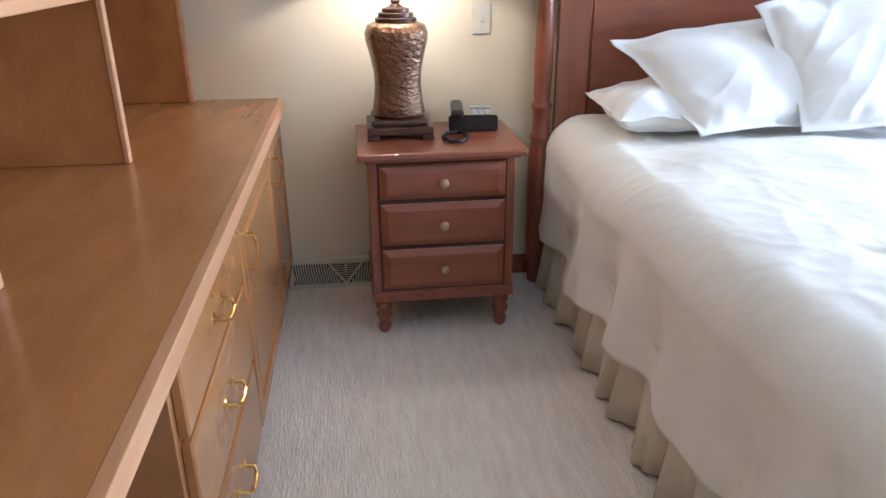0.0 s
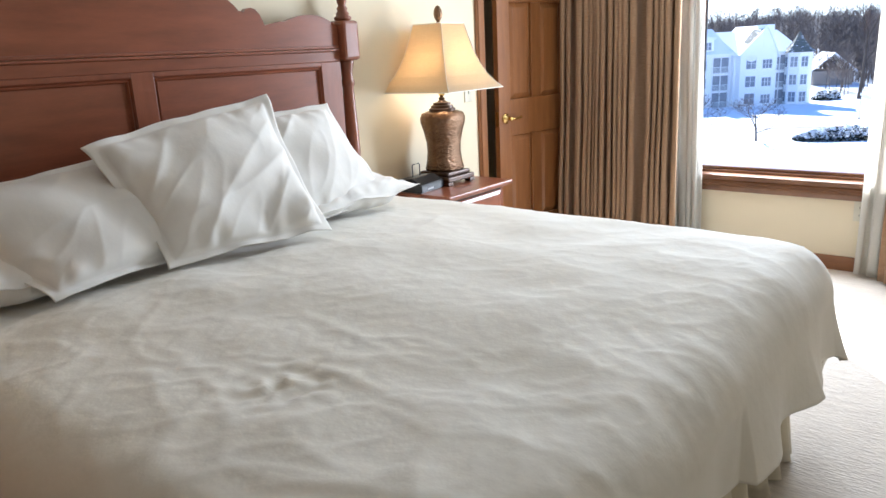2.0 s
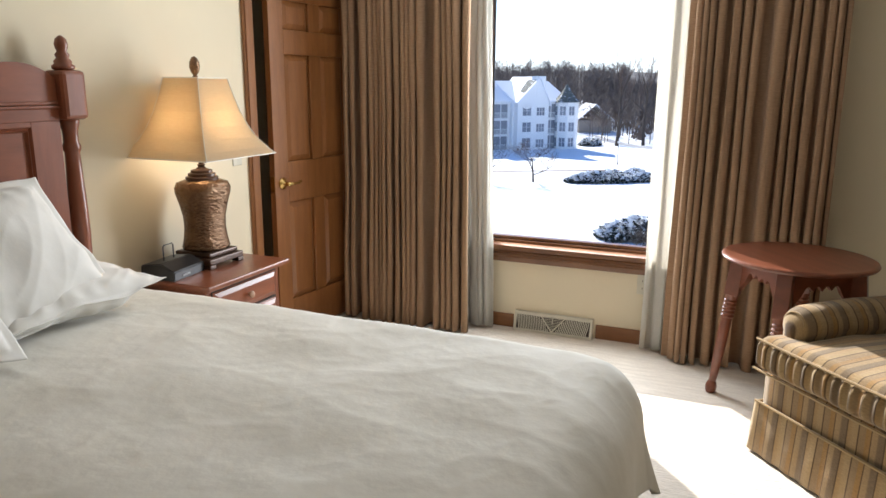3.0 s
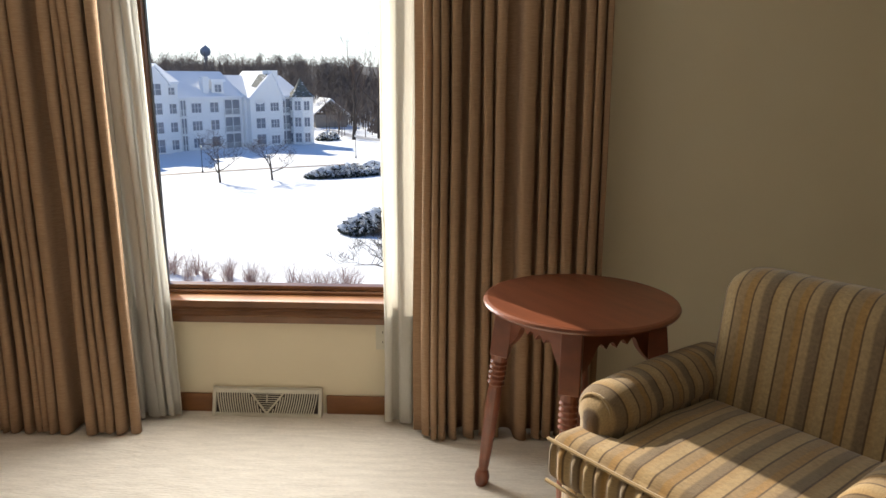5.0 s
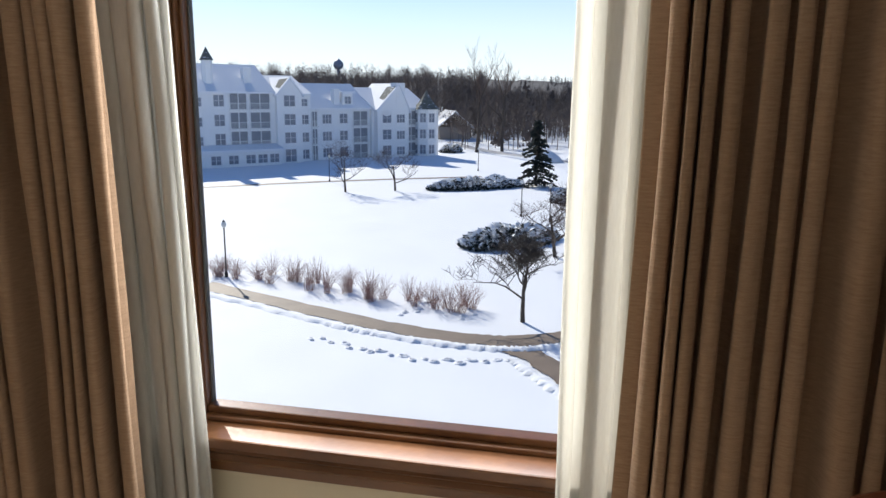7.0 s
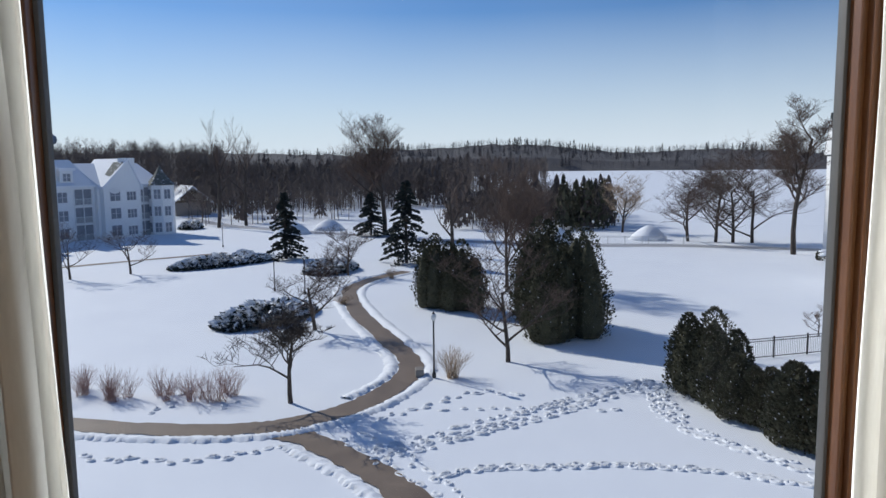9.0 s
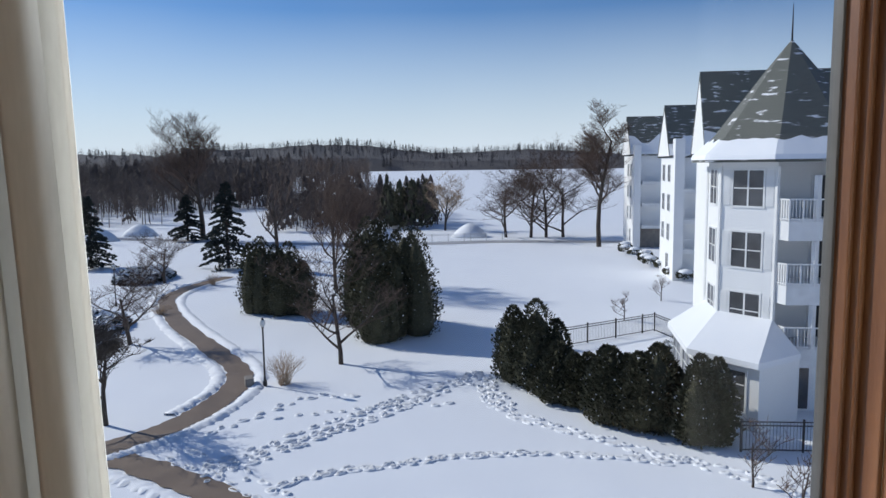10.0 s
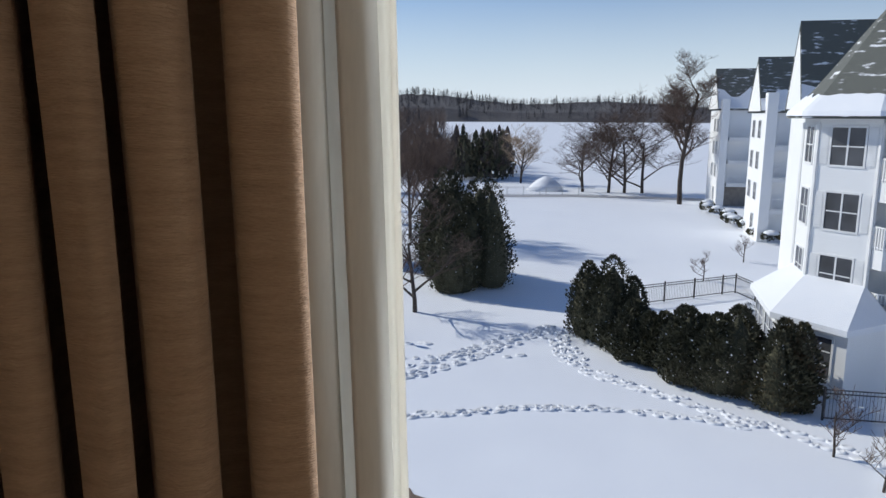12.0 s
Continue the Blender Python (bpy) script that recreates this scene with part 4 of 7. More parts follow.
bm = bmesh.new()
box(bm, XD + 0.01, -0.294, -1.80, -0.005, 0.08, DZ - 0.031, 0.002)
box(bm, XD + 0.01, -0.35, -1.80, -0.005, 0.0, 0.08)
part("carcass", bm, MAPLE, desk)
bm = bmesh.new()
box(bm, XD + 0.01, -0.294, -3.88, -3.85, 0.0, DZ - 0.031)
box(bm, XD + 0.01, XD + 0.03, -3.85, -1.80, 0.15, DZ - 0.031)
box(bm, -0.33, -0.296, -3.85, -1.801, DZ - 0.105, DZ - 0.031, 0.003)
part("kneehole_panel", bm, MAPLE, desk)
front(-0.40, -0.02, 0.10, 0.70, "door", (-0.36, 0.60))
front(-1.13, -0.415, 0.10, 0.70, "door", (-1.07, 0.60))
front(-1.78, -1.15, 0.56, 0.72, "drawer")
front(-1.78, -1.15, 0.335, 0.545, "drawer")
front(-1.78, -1.15, 0.10, 0.32, "drawer")

hutch = thing("hutch", pose(0.07, 0, 0), "maple bookcase hutch standing on the desk top", "bookcase")
for y in (-0.030, -0.86, -1.64, -2.44):
    bm = box(bmesh.new(), XD + 0.016, -0.594, y - 0.011, y + 0.011, DZ + 0.001, 2.0, 0.002)
    dvd = part("divider", bm, MAPLE, hutch)
    part("edge_strip", box(bmesh.new(), -0.593, -0.578, y - 0.013, y + 0.013, DZ + 0.001, 2.0, 0.003), MAPLE_L, dvd)
boxed("back_panel", XD + 0.003, XD + 0.015, -2.45, -0.02, DZ + 0.001, 2.0, MAPLE, hutch)
for (ya, yb) in ((-0.849, -0.041), (-1.629, -0.871), (-2.429, -1.651)):
    s = boxed("shelf", XD + 0.017, -0.60, ya, yb, 1.205, 1.225, MAPLE, hutch, 0.001)
    part("edge_strip", box(bmesh.new(), -0.599, -0.582, ya, yb, 1.200, 1.228, 0.003), MAPLE_L, s)
    boxed("base_cleat", XD + 0.017, XD + 0.03, ya, yb, DZ + 0.001, DZ + 0.03, MAPLE, hutch, 0.002)
boxed("top_board", XD + 0.003, -0.575, -2.46, -0.01, 2.001, 2.03, MAPLE, hutch, 0.003)

# ---- round side table ----
tb = thing("side_table", pose(4.40, -2.70, 0, 0, 0, 32) @ Matrix.Diagonal((1, 1, 1.05, 1)), "round cherry side table with scalloped apron and splayed turned legs", "table")
part("tabletop", lathe([(0.305, 0.680), (0.316, 0.683), (0.320, 0.690), (0.316, 0.697), (0.307, 0.70)], 64), TABLE_WOOD, tb, "polished round cherry top", False)
A = 0.170
for k in range(4):
    m = pose(0, 0, 0, 0, 0, 90 * k)
    out = [(-A, 0.681), (-A, 0.52)]
    for x in np.linspace(-A, A, 41):
        f = abs(x) / A
        z = 0.592 + 0.022 * abs(math.sin(f * math.pi / 0.26)) if f < 0.52 else 0.592 - 0.085 * ((f - 0.52) / 0.48) ** 0.7
        out.append((x, z))
    out += [(A, 0.52), (A, 0.681)]
    bm = extruded(out[::-1], -A - 0.011, -A + 0.011)
    bm.transform(m)
    part("apron", bm, TABLE_WOOD, tb)
    lg = bmesh.new()
    tilt = pose(A, -A, 0) @ pose(0, 0, 0, 0, 0, -45) @ pose(0, 0, 0.68, 0, -7, 0) @ pose(0, 0, -0.68)
    box(lg, -0.032, 0.032, -0.032, 0.032, 0.485, 0.679, 0.004, tilt)
    up = lathe([(0.016, -0.012), (0.022, 0.0), (0.026, 0.012), (0.027, 0.03), (0.021, 0.05), (0.017, 0.055), (0.019, 0.08), (0.024, 0.2), (0.026, 0.30), (0.024, 0.375)] +
               [(r, 0.378 + 0.018 * i + dz) for i in range(5) for r, dz in ((0.027, 0.0), (0.031, 0.006), (0.027, 0.014))] + [(0.028, 0.47), (0.031, 0.487)], 18, tilt)
    me = bpy.data.meshes.new("leg_turned")
    up.to_mesh(me)
    up.free()
    lg.from_mesh(me)
    bpy.data.meshes.remove(me)
    lg.transform(m)
    part("leg", lg, TABLE_WOOD, tb)


# ---- striped armchair ----
def cushion(name, x0, x1, y0, y1, z0, z1, r, parent, puff=0.02, label="", m=None, cut=None, seed=0.0, across=False, n=18, ruche=0.0):
    """A soft upholstered block with rounded edges, with its stripes running front to back."""
    cx, cy, cz = (x0 + x1) / 2, (y0 + y1) / 2, (z0 + z1) / 2
    hx, hy, hz = (x1 - x0) / 2, (y1 - y0) / 2, (z1 - z0) / 2
    bm = bmesh.new()
    bmesh.ops.create_cube(bm, size=2.0)
    bmesh.ops.subdivide_edges(bm, edges=list(bm.edges), cuts=n, use_grid_fill=True)
    lay = bm.loops.layers.uv.new("stripe")
    for v in bm.verts:
        p = v.co.copy()
        q = Vector((p.x * hx, p.y * hy, p.z * hz))
        core = Vector((max(-hx + r, min(hx - r, q.x)), max(-hy + r, min(hy - r, q.y)), max(-hz + r, min(hz - r, q.z))))
        d = q - core
        if d.length > 1e-6:
            q = core + d.normalized() * min(d.length, r)
        q.z += puff * (1 - p.x ** 2) * (1 - p.y ** 2) * (1 if p.z > 0 else -0.3) + 0.006 * noise.noise(Vector((q.x * 7 + seed, q.y * 7, q.z * 7)))
        q.y += puff * 0.5 * (1 - p.x ** 2) * (1 - p.z ** 2) * p.y
        if ruche and p.y < -0.999 and abs(p.z) < 0.93:
            q.y += ruche * (math.sin(q.x * 150 + 2.0 * noise.noise(Vector((q.x * 9, 0, seed)))) - 0.4) * (1 - p.z ** 4)
        v.co = q + Vector((cx, cy, cz))
        if cut:
            v.co = cut(v.co)
    for f in bm.faces:
        for lp in f.loops:
            lp[lay].uv = (lp.vert.co.y, lp.vert.co.x) if across else (lp.vert.co.x, lp.vert.co.y)
    if m is not None:
        bm.transform(m)
    return part(name, bm, STRIPE, parent, label, True)


chair = thing("armchair", pose(3.905, -2.556, 0, 0, 0, -139.5), "striped ochre and sage upholstered club armchair with skirt", "armchair")
W, D = 0.83, 0.76
cushion("base", 0.01, W - 0.01, 0.03, D, 0.20, 0.365, 0.03, chair, 0.0)


def t_shape(co):
    if co.y > 0.092:
        lo, hi = 0.155, W - 0.155
        co.x = max(lo, min(hi, co.x))
    return co


cushion("seat_cushion", 0.0, W, -0.02, 0.56, 0.368, 0.512, 0.05, chair, 0.022, "loose t-shaped seat cushion with a ruched front band", None, t_shape, 0.0, False, 110, 0.007)
lean = pose(0, 0.54, 0.36, -9) @ pose(0, -0.54, -0.36)
cushion("backrest", 0.105, W - 0.105, 0.50, 0.72, 0.30, 0.915, 0.095, chair, 0.0, "thick rolled backrest", lean, None, 3.0)
for x0, x1 in ((0.0, 0.15), (W - 0.15, W)):
    def roll(co, xm=(x0 + x1) / 2):
        if co.z > 0.54:
            co.x = xm + (co.x - xm) * 1.14
        return co
    arm = cushion("arm", x0, x1, 0.080, 0.72, 0.30, 0.630, 0.070, chair, 0.012, "rolled arm", None, roll, x0, True)
    part("arm_piping", tube(bmesh.new(), [((x0 + x1) / 2 + 0.052 * math.cos(a), 0.097, 0.566 + 0.048 * math.sin(a)) for a in [math.pi * k / 12 - 0.2 for k in range(15)]], 0.005, 6), STRIPE, arm)
vs, fs = [], []
loop = [(0.0 + W * k / 60, 0.02) for k in range(61)] + [(W, 0.02 + (D - 0.02) * k / 50) for k in range(1, 51)] + [(W - W * k / 60, D) for k in range(1, 61)] + [(0.0, D - (D - 0.02) * k / 50) for k in range(1, 51)]
for k, (x, y) in enumerate(loop):
    c = Vector((x - W / 2, y - D / 2, 0)).normalized()
    w = 0.004 * math.sin(k * 0.9) + 0.004
    for z, o in ((0.225, 0.0), (0.215, 0.004), (0.12, 0.008 + w * 0.5), (0.012, 0.014 + w)):
        vs.append((x + c.x * o, y + c.y * o, z))
for k in range(len(loop) - 1):
    for j in range(3):
        fs.append((k * 4 + j, k * 4 + j + 1, (k + 1) * 4 + j + 1, (k + 1) * 4 + j))
sk = link_mesh("skirt", vs, fs, STRIPE, chair, True, "box skirt to the floor")
uvl = sk.data.uv_layers.new(name="stripe")
for lp in sk.data.loops:
    v = sk.data.vertices[lp.vertex_index].co
    uvl.data[lp.index].uv = ((v.x if v.y < 0.1 or v.y > D - 0.05 else v.y), v.z)
sk.modifiers.new("thick", 'SOLIDIFY').thickness = 0.006
for zz, yy in ((0.376, -0.020), (0.498, -0.018)):
    part("piping", tube(bmesh.new(), [(0.012 + (W - 0.024) * k / 20, yy - 0.006 * (1 - (k / 10 - 1) ** 2), zz) for k in range(21)], 0.0055, 6), STRIPE, chair)
part("skirt_welt", tube(bmesh.new(), [(x, y - 0.003, 0.226) for x, y in loop[:61]], 0.006, 6), STRIPE, chair)


# ---- curtains ----
def curtain(name, y0, y1, x0, amp, folds, z0, z1, mat, seed, label, taper=0.0, parent=None):
    random.seed(seed)
    cols, rows = folds * 14, 26
    ph = [random.uniform(-0.5, 0.5) for _ in range(folds + 2)]
    am = [random.uniform(0.55, 1.15) for _ in range(folds + 2)]
    vs, fs = [], []
    for j in range(rows + 1):
        z = z0 + (z1 - z0) * j / rows
        low = 1 - j / rows
        for i in range(cols + 1):
            s = i / cols
            f = (s + 0.035 * math.sin(s * 9.0 + seed) + 0.02 * math.sin(s * 23.0 + seed * 2)) * folds
            f = max(0.0, min(folds - 1e-4, f))
            k = int(min(f, folds - 1))
            fr = f - k
            a = am[k] * (1 - fr) + am[k + 1] * fr
            p = ph[k] * (1 - fr) + ph[k + 1] * fr
            w = math.sin(2 * math.pi * f + p + 0.35 * math.sin(2.1 * z + seed))
            w = math.copysign(abs(w) ** 0.85, w)
            spread = 1 + 0.05 * low
            y = y0 + (y1 - y0) * (0.5 + (s - 0.5) * spread) + taper * low + 0.012 * math.sin(4 * math.pi * f + p) + 0.008 * noise.noise(Vector((s * 9, z * 1.2, seed)))
            x = x0 - a * amp * w * (0.85 + 0.25 * low) + 0.015 * noise.noise(Vector((s * 5, z * 1.5, seed + 3)))
            vs.append((x, y, z + (0.006 * math.sin(f * 5) if j == 0 else 0)))
    for j in range(rows):
        for i in range(cols):
            a = j * (cols + 1) + i
            fs.append((a, a + 1, a + cols + 2, a + cols + 1))
    ob = link_mesh(name, vs, fs, mat, None, True)
    ob.modifiers.new("thick", 'SOLIDIFY').thickness = 0.003 if mat is DRAPE else 0.0012
    return tagged(ob, label, "curtain")


curtain("drape", -0.175, -0.955, 4.81, 0.060, 18, 0.012, 2.40, DRAPE, 3, "heavy taupe woven drape beside the door, hanging to the floor")
curtain("drape", -2.125, -2.835, 4.84, 0.055, 13, 0.012, 2.40, DRAPE, 11, "heavy taupe woven drape behind the table, hanging to the floor")
curtain("sheer_curtain", -0.80, -1.032, 4.930, 0.022, 6, 0.015, 2.40, SHEER, 5, "white sheer curtain drawn to the side of the window", -0.050)
curtain("sheer_curtain", -1.99, -2.19, 4.925, 0.018, 3, 0.015, 2.40, SHEER, 6, "white sheer curtain drawn beside the drape")
rod = thing("curtain_rail", pose(0, 0, 0), "plain curtain rail above the window", "curtain rail")
boxed("rail", 4.78, 4.95, -3.0, -0.12, 2.405, 2.43, VENTM, rod, 0.004)
boxed("bracket", 4.93, 5.02, -0.9, -0.86, 2.40, 2.425, VENTM, rod)
boxed("bracket", 4.93, 5.02, -2.3, -2.26, 2.40, 2.425, VENTM, rod)

# ---- outside: snow, lake, paths ----
INSIDE = {o.name for o in bpy.data.objects}
SNOW = material("packed_snow", (0.86, 0.88, 0.91), 0.7, (0.80, 0.82, 0.86), 0.35, bump=0.5, bscale=1.3, spec=0.25)
SNOWP = material("fluffy_snow", (0.88, 0.89, 0.91), 0.7, (0.82, 0.84, 0.87), 1.5, bump=0.4, bscale=6, spec=0.25)
PATHM = material("wet_brown_path", (0.20, 0.145, 0.10), 0.6, (0.13, 0.09, 0.062), 0.8, bump=0.2, bscale=8, fine=0.3)
BARK = material("grey_brown_bark", (0.085, 0.066, 0.054), 0.9, (0.05, 0.038, 0.03), 6, (3, 3, 1), bump=0.4)
TWIG = material("reddish_twigs", (0.13, 0.085, 0.065), 0.9, (0.085, 0.055, 0.042), 9)
REED = material("dry_straw_stems", (0.46, 0.34, 0.22), 0.9, (0.34, 0.235, 0.15), 9)
REDTWIG = material("red_dogwood_stems", (0.40, 0.25, 0.21), 0.9, (0.28, 0.16, 0.135), 9)
CEDAR = material("dark_cedar_foliage", (0.082, 0.078, 0.042), 0.85, (0.036, 0.036, 0.019), 1.4, fine=0.4, contrast=0.6)
SPRUCE = material("blue_green_spruce", (0.040, 0.050, 0.042), 0.85, (0.02, 0.026, 0.022), 1.4, fine=0.4)
WOODS = material("bare_winter_woods", (0.15, 0.118, 0.10), 0.95, (0.085, 0.068, 0.06), 0.12, fine=0.5, contrast=0.7)
HILL = material("far_wooded_hill", (0.105, 0.098, 0.098), 0.95, (0.065, 0.060, 0.062), 0.02, (1, 1, 4), fine=0.6, contrast=0.7)
SIDING = material("white_clapboard", (0.87, 0.87, 0.86), 0.6, (0.83, 0.83, 0.82), 1.2)
cn, cl = SIDING.node_tree.nodes, SIDING.node_tree.links
ctc, cwv, cbp = cn.new("ShaderNodeTexCoord"), cn.new("ShaderNodeTexWave"), cn.new("ShaderNodeBump")
cwv.bands_direction, cwv.wave_profile = 'Z', 'SAW'           # lapped boards, 14 cm to the weather
cwv.inputs["Scale"].default_value = 2.24
cbp.inputs["Strength"].default_value, cbp.inputs["Distance"].default_value = 0.5, 0.02
cl.new(ctc.outputs["Object"], cwv.inputs["Vector"])
cl.new(cwv.outputs["Fac"], cbp.inputs["Height"])
cl.new(cbp.outputs["Normal"], cn["Principled BSDF"].inputs["Normal"])
TRIMW = material("white_trim_paint", (0.84, 0.84, 0.83), 0.5, scale=2)
PALE = material("grey_white_rail_and_recess_shade", (0.62, 0.62, 0.61), 0.7, (0.58, 0.58, 0.57), 2)
SHINGLE = material("grey_green_shingles", (0.13, 0.135, 0.12), 0.85, (0.085, 0.09, 0.08), 3, (1, 1, 9), bump=0.4, bscale=20, fine=0.4)
WGLASS = material("dark_window_glass", (0.10, 0.105, 0.115), 0.12, (0.035, 0.036, 0.038), 1.0, spec=0.6)
IRON = material("black_iron", (0.02, 0.02, 0.021), 0.5)
STONE = material("grey_field_stone", (0.30, 0.27, 0.24), 0.8, (0.18, 0.16, 0.14), 2.2, bump=0.5)
# snow that clings in patches between the shingle rows
sn, sl = SHINGLE.node_tree.nodes, SHINGLE.node_tree.links
stc, smp, sno, srp, smx = sn.new("ShaderNodeTexCoord"), sn.new("ShaderNodeMapping"), sn.new("ShaderNodeTexNoise"), sn.new("ShaderNodeValToRGB"), sn.new("ShaderNodeMix")
smp.inputs["Scale"].default_value = (0.6, 0.6, 3.2)
sno.inputs["Scale"].default_value, sno.inputs["Detail"].default_value = 1.6, 9.0
srp.color_ramp.elements[0].position, srp.color_ramp.elements[1].position = 0.595, 0.66
smx.data_type = 'RGBA'
smx.inputs["B"].default_value = (0.78, 0.79, 0.81, 1)
sb = sn["Principled BSDF"].inputs["Base Color"]
sl.new(stc.outputs["Object"], smp.inputs["Vector"])
sl.new(smp.outputs[0], sno.inputs["Vector"])
sl.new(sno.outputs["Fac"], srp.inputs["Fac"])
sl.new(srp.outputs["Color"], smx.inputs["Factor"])
sl.new(sb.links[0].from_socket, smx.inputs["A"])
sl.new(smx.outputs["Result"], sb)
TOWERM = material("blue_grey_tank_paint", (0.20, 0.24, 0.31), 0.5, scale=0.1)
TARP = material("blue_pool_cover", (0.05, 0.22, 0.42), 0.5, scale=2)
GLOBE = material("frosted_lamp_globe", (0.75, 0.75, 0.72), 0.4, scale=5)


def gz(x, y):
    """Height of the snow: nearly level, softly uneven."""
    r = math.hypot(x - 5, y + 1)
    return GZ + 0.10 * noise.noise(Vector((x * 0.06, y * 0.06, 0))) * min(1.0, 60 / (r + 1)) * 1.0


ax = [-3000, -900, -300, -90, -20, 0, 8] + [10 + 1.5 * k for k in range(80)] + [132, 140, 150, 165, 185, 210, 250, 320, 420, 600, 900, 1500, 2600, 4200]
ay = [-4200, -2400, -1300, -700, -400, -250, -170, -130, -100, -85] + [-75 + 1.5 * k for k in range(95)] + [70, 75, 82, 92, 110, 140, 190, 260, 400, 700, 1300, 2400, 4200]
vs = [(x, y, gz(x, y)) for y in ay for x in ax]
nx = len(ax)
fs = [(j * nx + i, j * nx + i + 1, (j + 1) * nx + i + 1, (j + 1) * nx + i) for j in range(len(ay) - 1) for i in range(nx - 1)]
structure(link_mesh("ground", vs, fs, SNOW, None, True), "snow-covered lawn and frozen lake reaching the horizon", "snow")


def spline(pts, n=10):
    out = []
    P = [Vector(p) for p in pts]
    for k in range(len(P) - 1):
        p0, p1, p2, p3 = P[max(k - 1, 0)], P[k], P[k + 1], P[min(k + 2, len(P) - 1)]
        for j in range(n):
            t = j / n
            out.append(0.5 * (2 * p1 + (p2 - p0) * t + (2 * p0 - 5 * p1 + 4 * p2 - p3) * t * t + (3 * p1 - p0 - 3 * p2 + p3) * t ** 3))
    return out + [P[-1]]


def path_strip(name, pts, width, lift, mat, label, jitter=0.0, bank=None):
    line = spline(pts)
    vs, fs = [], []
    random.seed(len(pts))
    for k, p in enumerate(line):
        d = (line[min(k + 1, len(line) - 1)] - line[max(k - 1, 0)])
        d = Vector((d.x, d.y, 0)).normalized()
        s = Vector((-d.y, d.x, 0))
        prof = [(-width / 2, 0), (width / 2, 0)] if bank is None else [(-width / 2, -0.05), (-width * 0.2, bank), (width * 0.15, bank * 0.9), (width / 2, -0.05)]
        for o, h in prof:
            o2 = o + random.uniform(-jitter, jitter)
            q = Vector((p.x, p.y, 0)) + s * o2
            vs.append((q.x, q.y, gz(q.x, q.y) + lift + h + (random.uniform(-0.02, 0.02) if bank and h > 0 else 0)))
    w = 2 if bank is None else 4
    for k in range(len(line) - 1):
        for j in range(w - 1):
            fs.append((k * w + j, k * w + j + 1, (k + 1) * w + j + 1, (k + 1) * w + j))
    return structure(link_mesh(name, vs, fs, mat, None, bank is not None), label, "snow bank" if bank else "path")


LOOP = [(41, 22.5), (37.6, 13.0), (36.2, 8.2), (35.8, 4.2), (36.6, 1.5), (38.8, -1.0), (42.4, -3.1), (46.0, -3.6), (50.4, -2.7), (60, -0.5), (70.5, 0.6), (77, -1.2), (82.6, -5.4)]
FORK = [(35.6, 3.4), (34.1, 1.3), (30.9, -1.2), (28.0, -2.8), (25.0, -4.2), (21, -5.9), (15, -8)]
path_strip("path_loop", [(*p, 0) for p in LOOP], 1.4, 0.035, PATHM, "cleared wet brown path curving through the snow", 0.10)
path_strip("path_fork", [(*p, 0) for p in FORK], 1.4, 0.045, PATHM, "cleared wet brown path branching off", 0.12)


def beside(pts, off):
    line = spline([(*p, 0) for p in pts], 3)
    out = []
    for k, p in enumerate(line):
        d = (line[min(k + 1, len(line) - 1)] - line[max(k - 1, 0)]).normalized()
        out.append((p.x - d.y * off, p.y + d.x * off, 0))
    return out


path_strip("snow_bank", beside(LOOP, -1.15), 0.9, 0.0, SNOWP, "low ploughed snow bank beside the path", 0.14, 0.13)
path_strip("snow_bank_outer", beside(LOOP[5:], 1.15), 0.9, 0.0, SNOWP, "low ploughed snow bank beside the path", 0.16, 0.13)
path_strip("snow_bank_fork", beside(FORK[1:], -1.1), 0.9, 0.0, SNOWP, "low ploughed snow bank beside the path", 0.14, 0.13)
path_strip("path_pond", [(70, 60, 0), (81, 48, 0), (92, 36, 0), (99, 26, 0), (104, 18, 0)], 1.2, 0.03, PATHM, "narrow path along the pond in the snow", 0.1)
path_strip("road", [(175, 40, 0), (150, 26, 0), (124, -1, 0), (112, -16, 0), (104, -31, 0), (100, -46, 0), (92, -60, 0)], 3.0, 0.04, material("grey_road", (0.42, 0.42, 0.44), 0.8, (0.34, 0.34, 0.36), 0.6), "snow-dusted grey drive along the shore", 0.1)


def tracks(pts, step, wide, seed):
    """Footprints: small trodden pits with raised rims, one beside the other."""
    random.seed(seed)
    line = spline([(*p, 0) for p in pts], 40)
    vs, fs = [], []
    acc, side = 0.0, 1
    for a, b in zip(line, line[1:]):
        acc += (b - a).length
        if acc < step:
            continue
        acc, side = 0.0, -side
        d = (b - a).normalized()
        s = Vector((-d.y, d.x, 0))
        c = a + s * side * wide * random.uniform(0.15, 1.4) + d * random.uniform(-0.2, 0.2)
        L, B = random.uniform(0.11, 0.24), random.uniform(0.07, 0.14)
        d = (d + s * random.uniform(-0.5, 0.5)).normalized()
        s = Vector((-d.y, d.x, 0))
        base = len(vs)
        for r, h in ((1.6, 0.0), (1.1, 0.085), (0.75, 0.01)):
            for k in range(7):
                t = 2 * math.pi * k / 7
                q = c + d * (math.cos(t) * L * r) + s * (math.sin(t) * B * r)
                vs.append((q.x, q.y, gz(q.x, q.y) + h * random.uniform(0.5, 1.3) + 0.004))
        for rr in range(2):
            for k in range(7):
                fs.append((base + rr * 7 + k, base + rr * 7 + (k + 1) % 7, base + rr * 7 + 7 + (k + 1) % 7, base + rr * 7 + 7 + k))
        fs.append(tuple(base + 14 + k for k in range(7)))
    return vs, fs


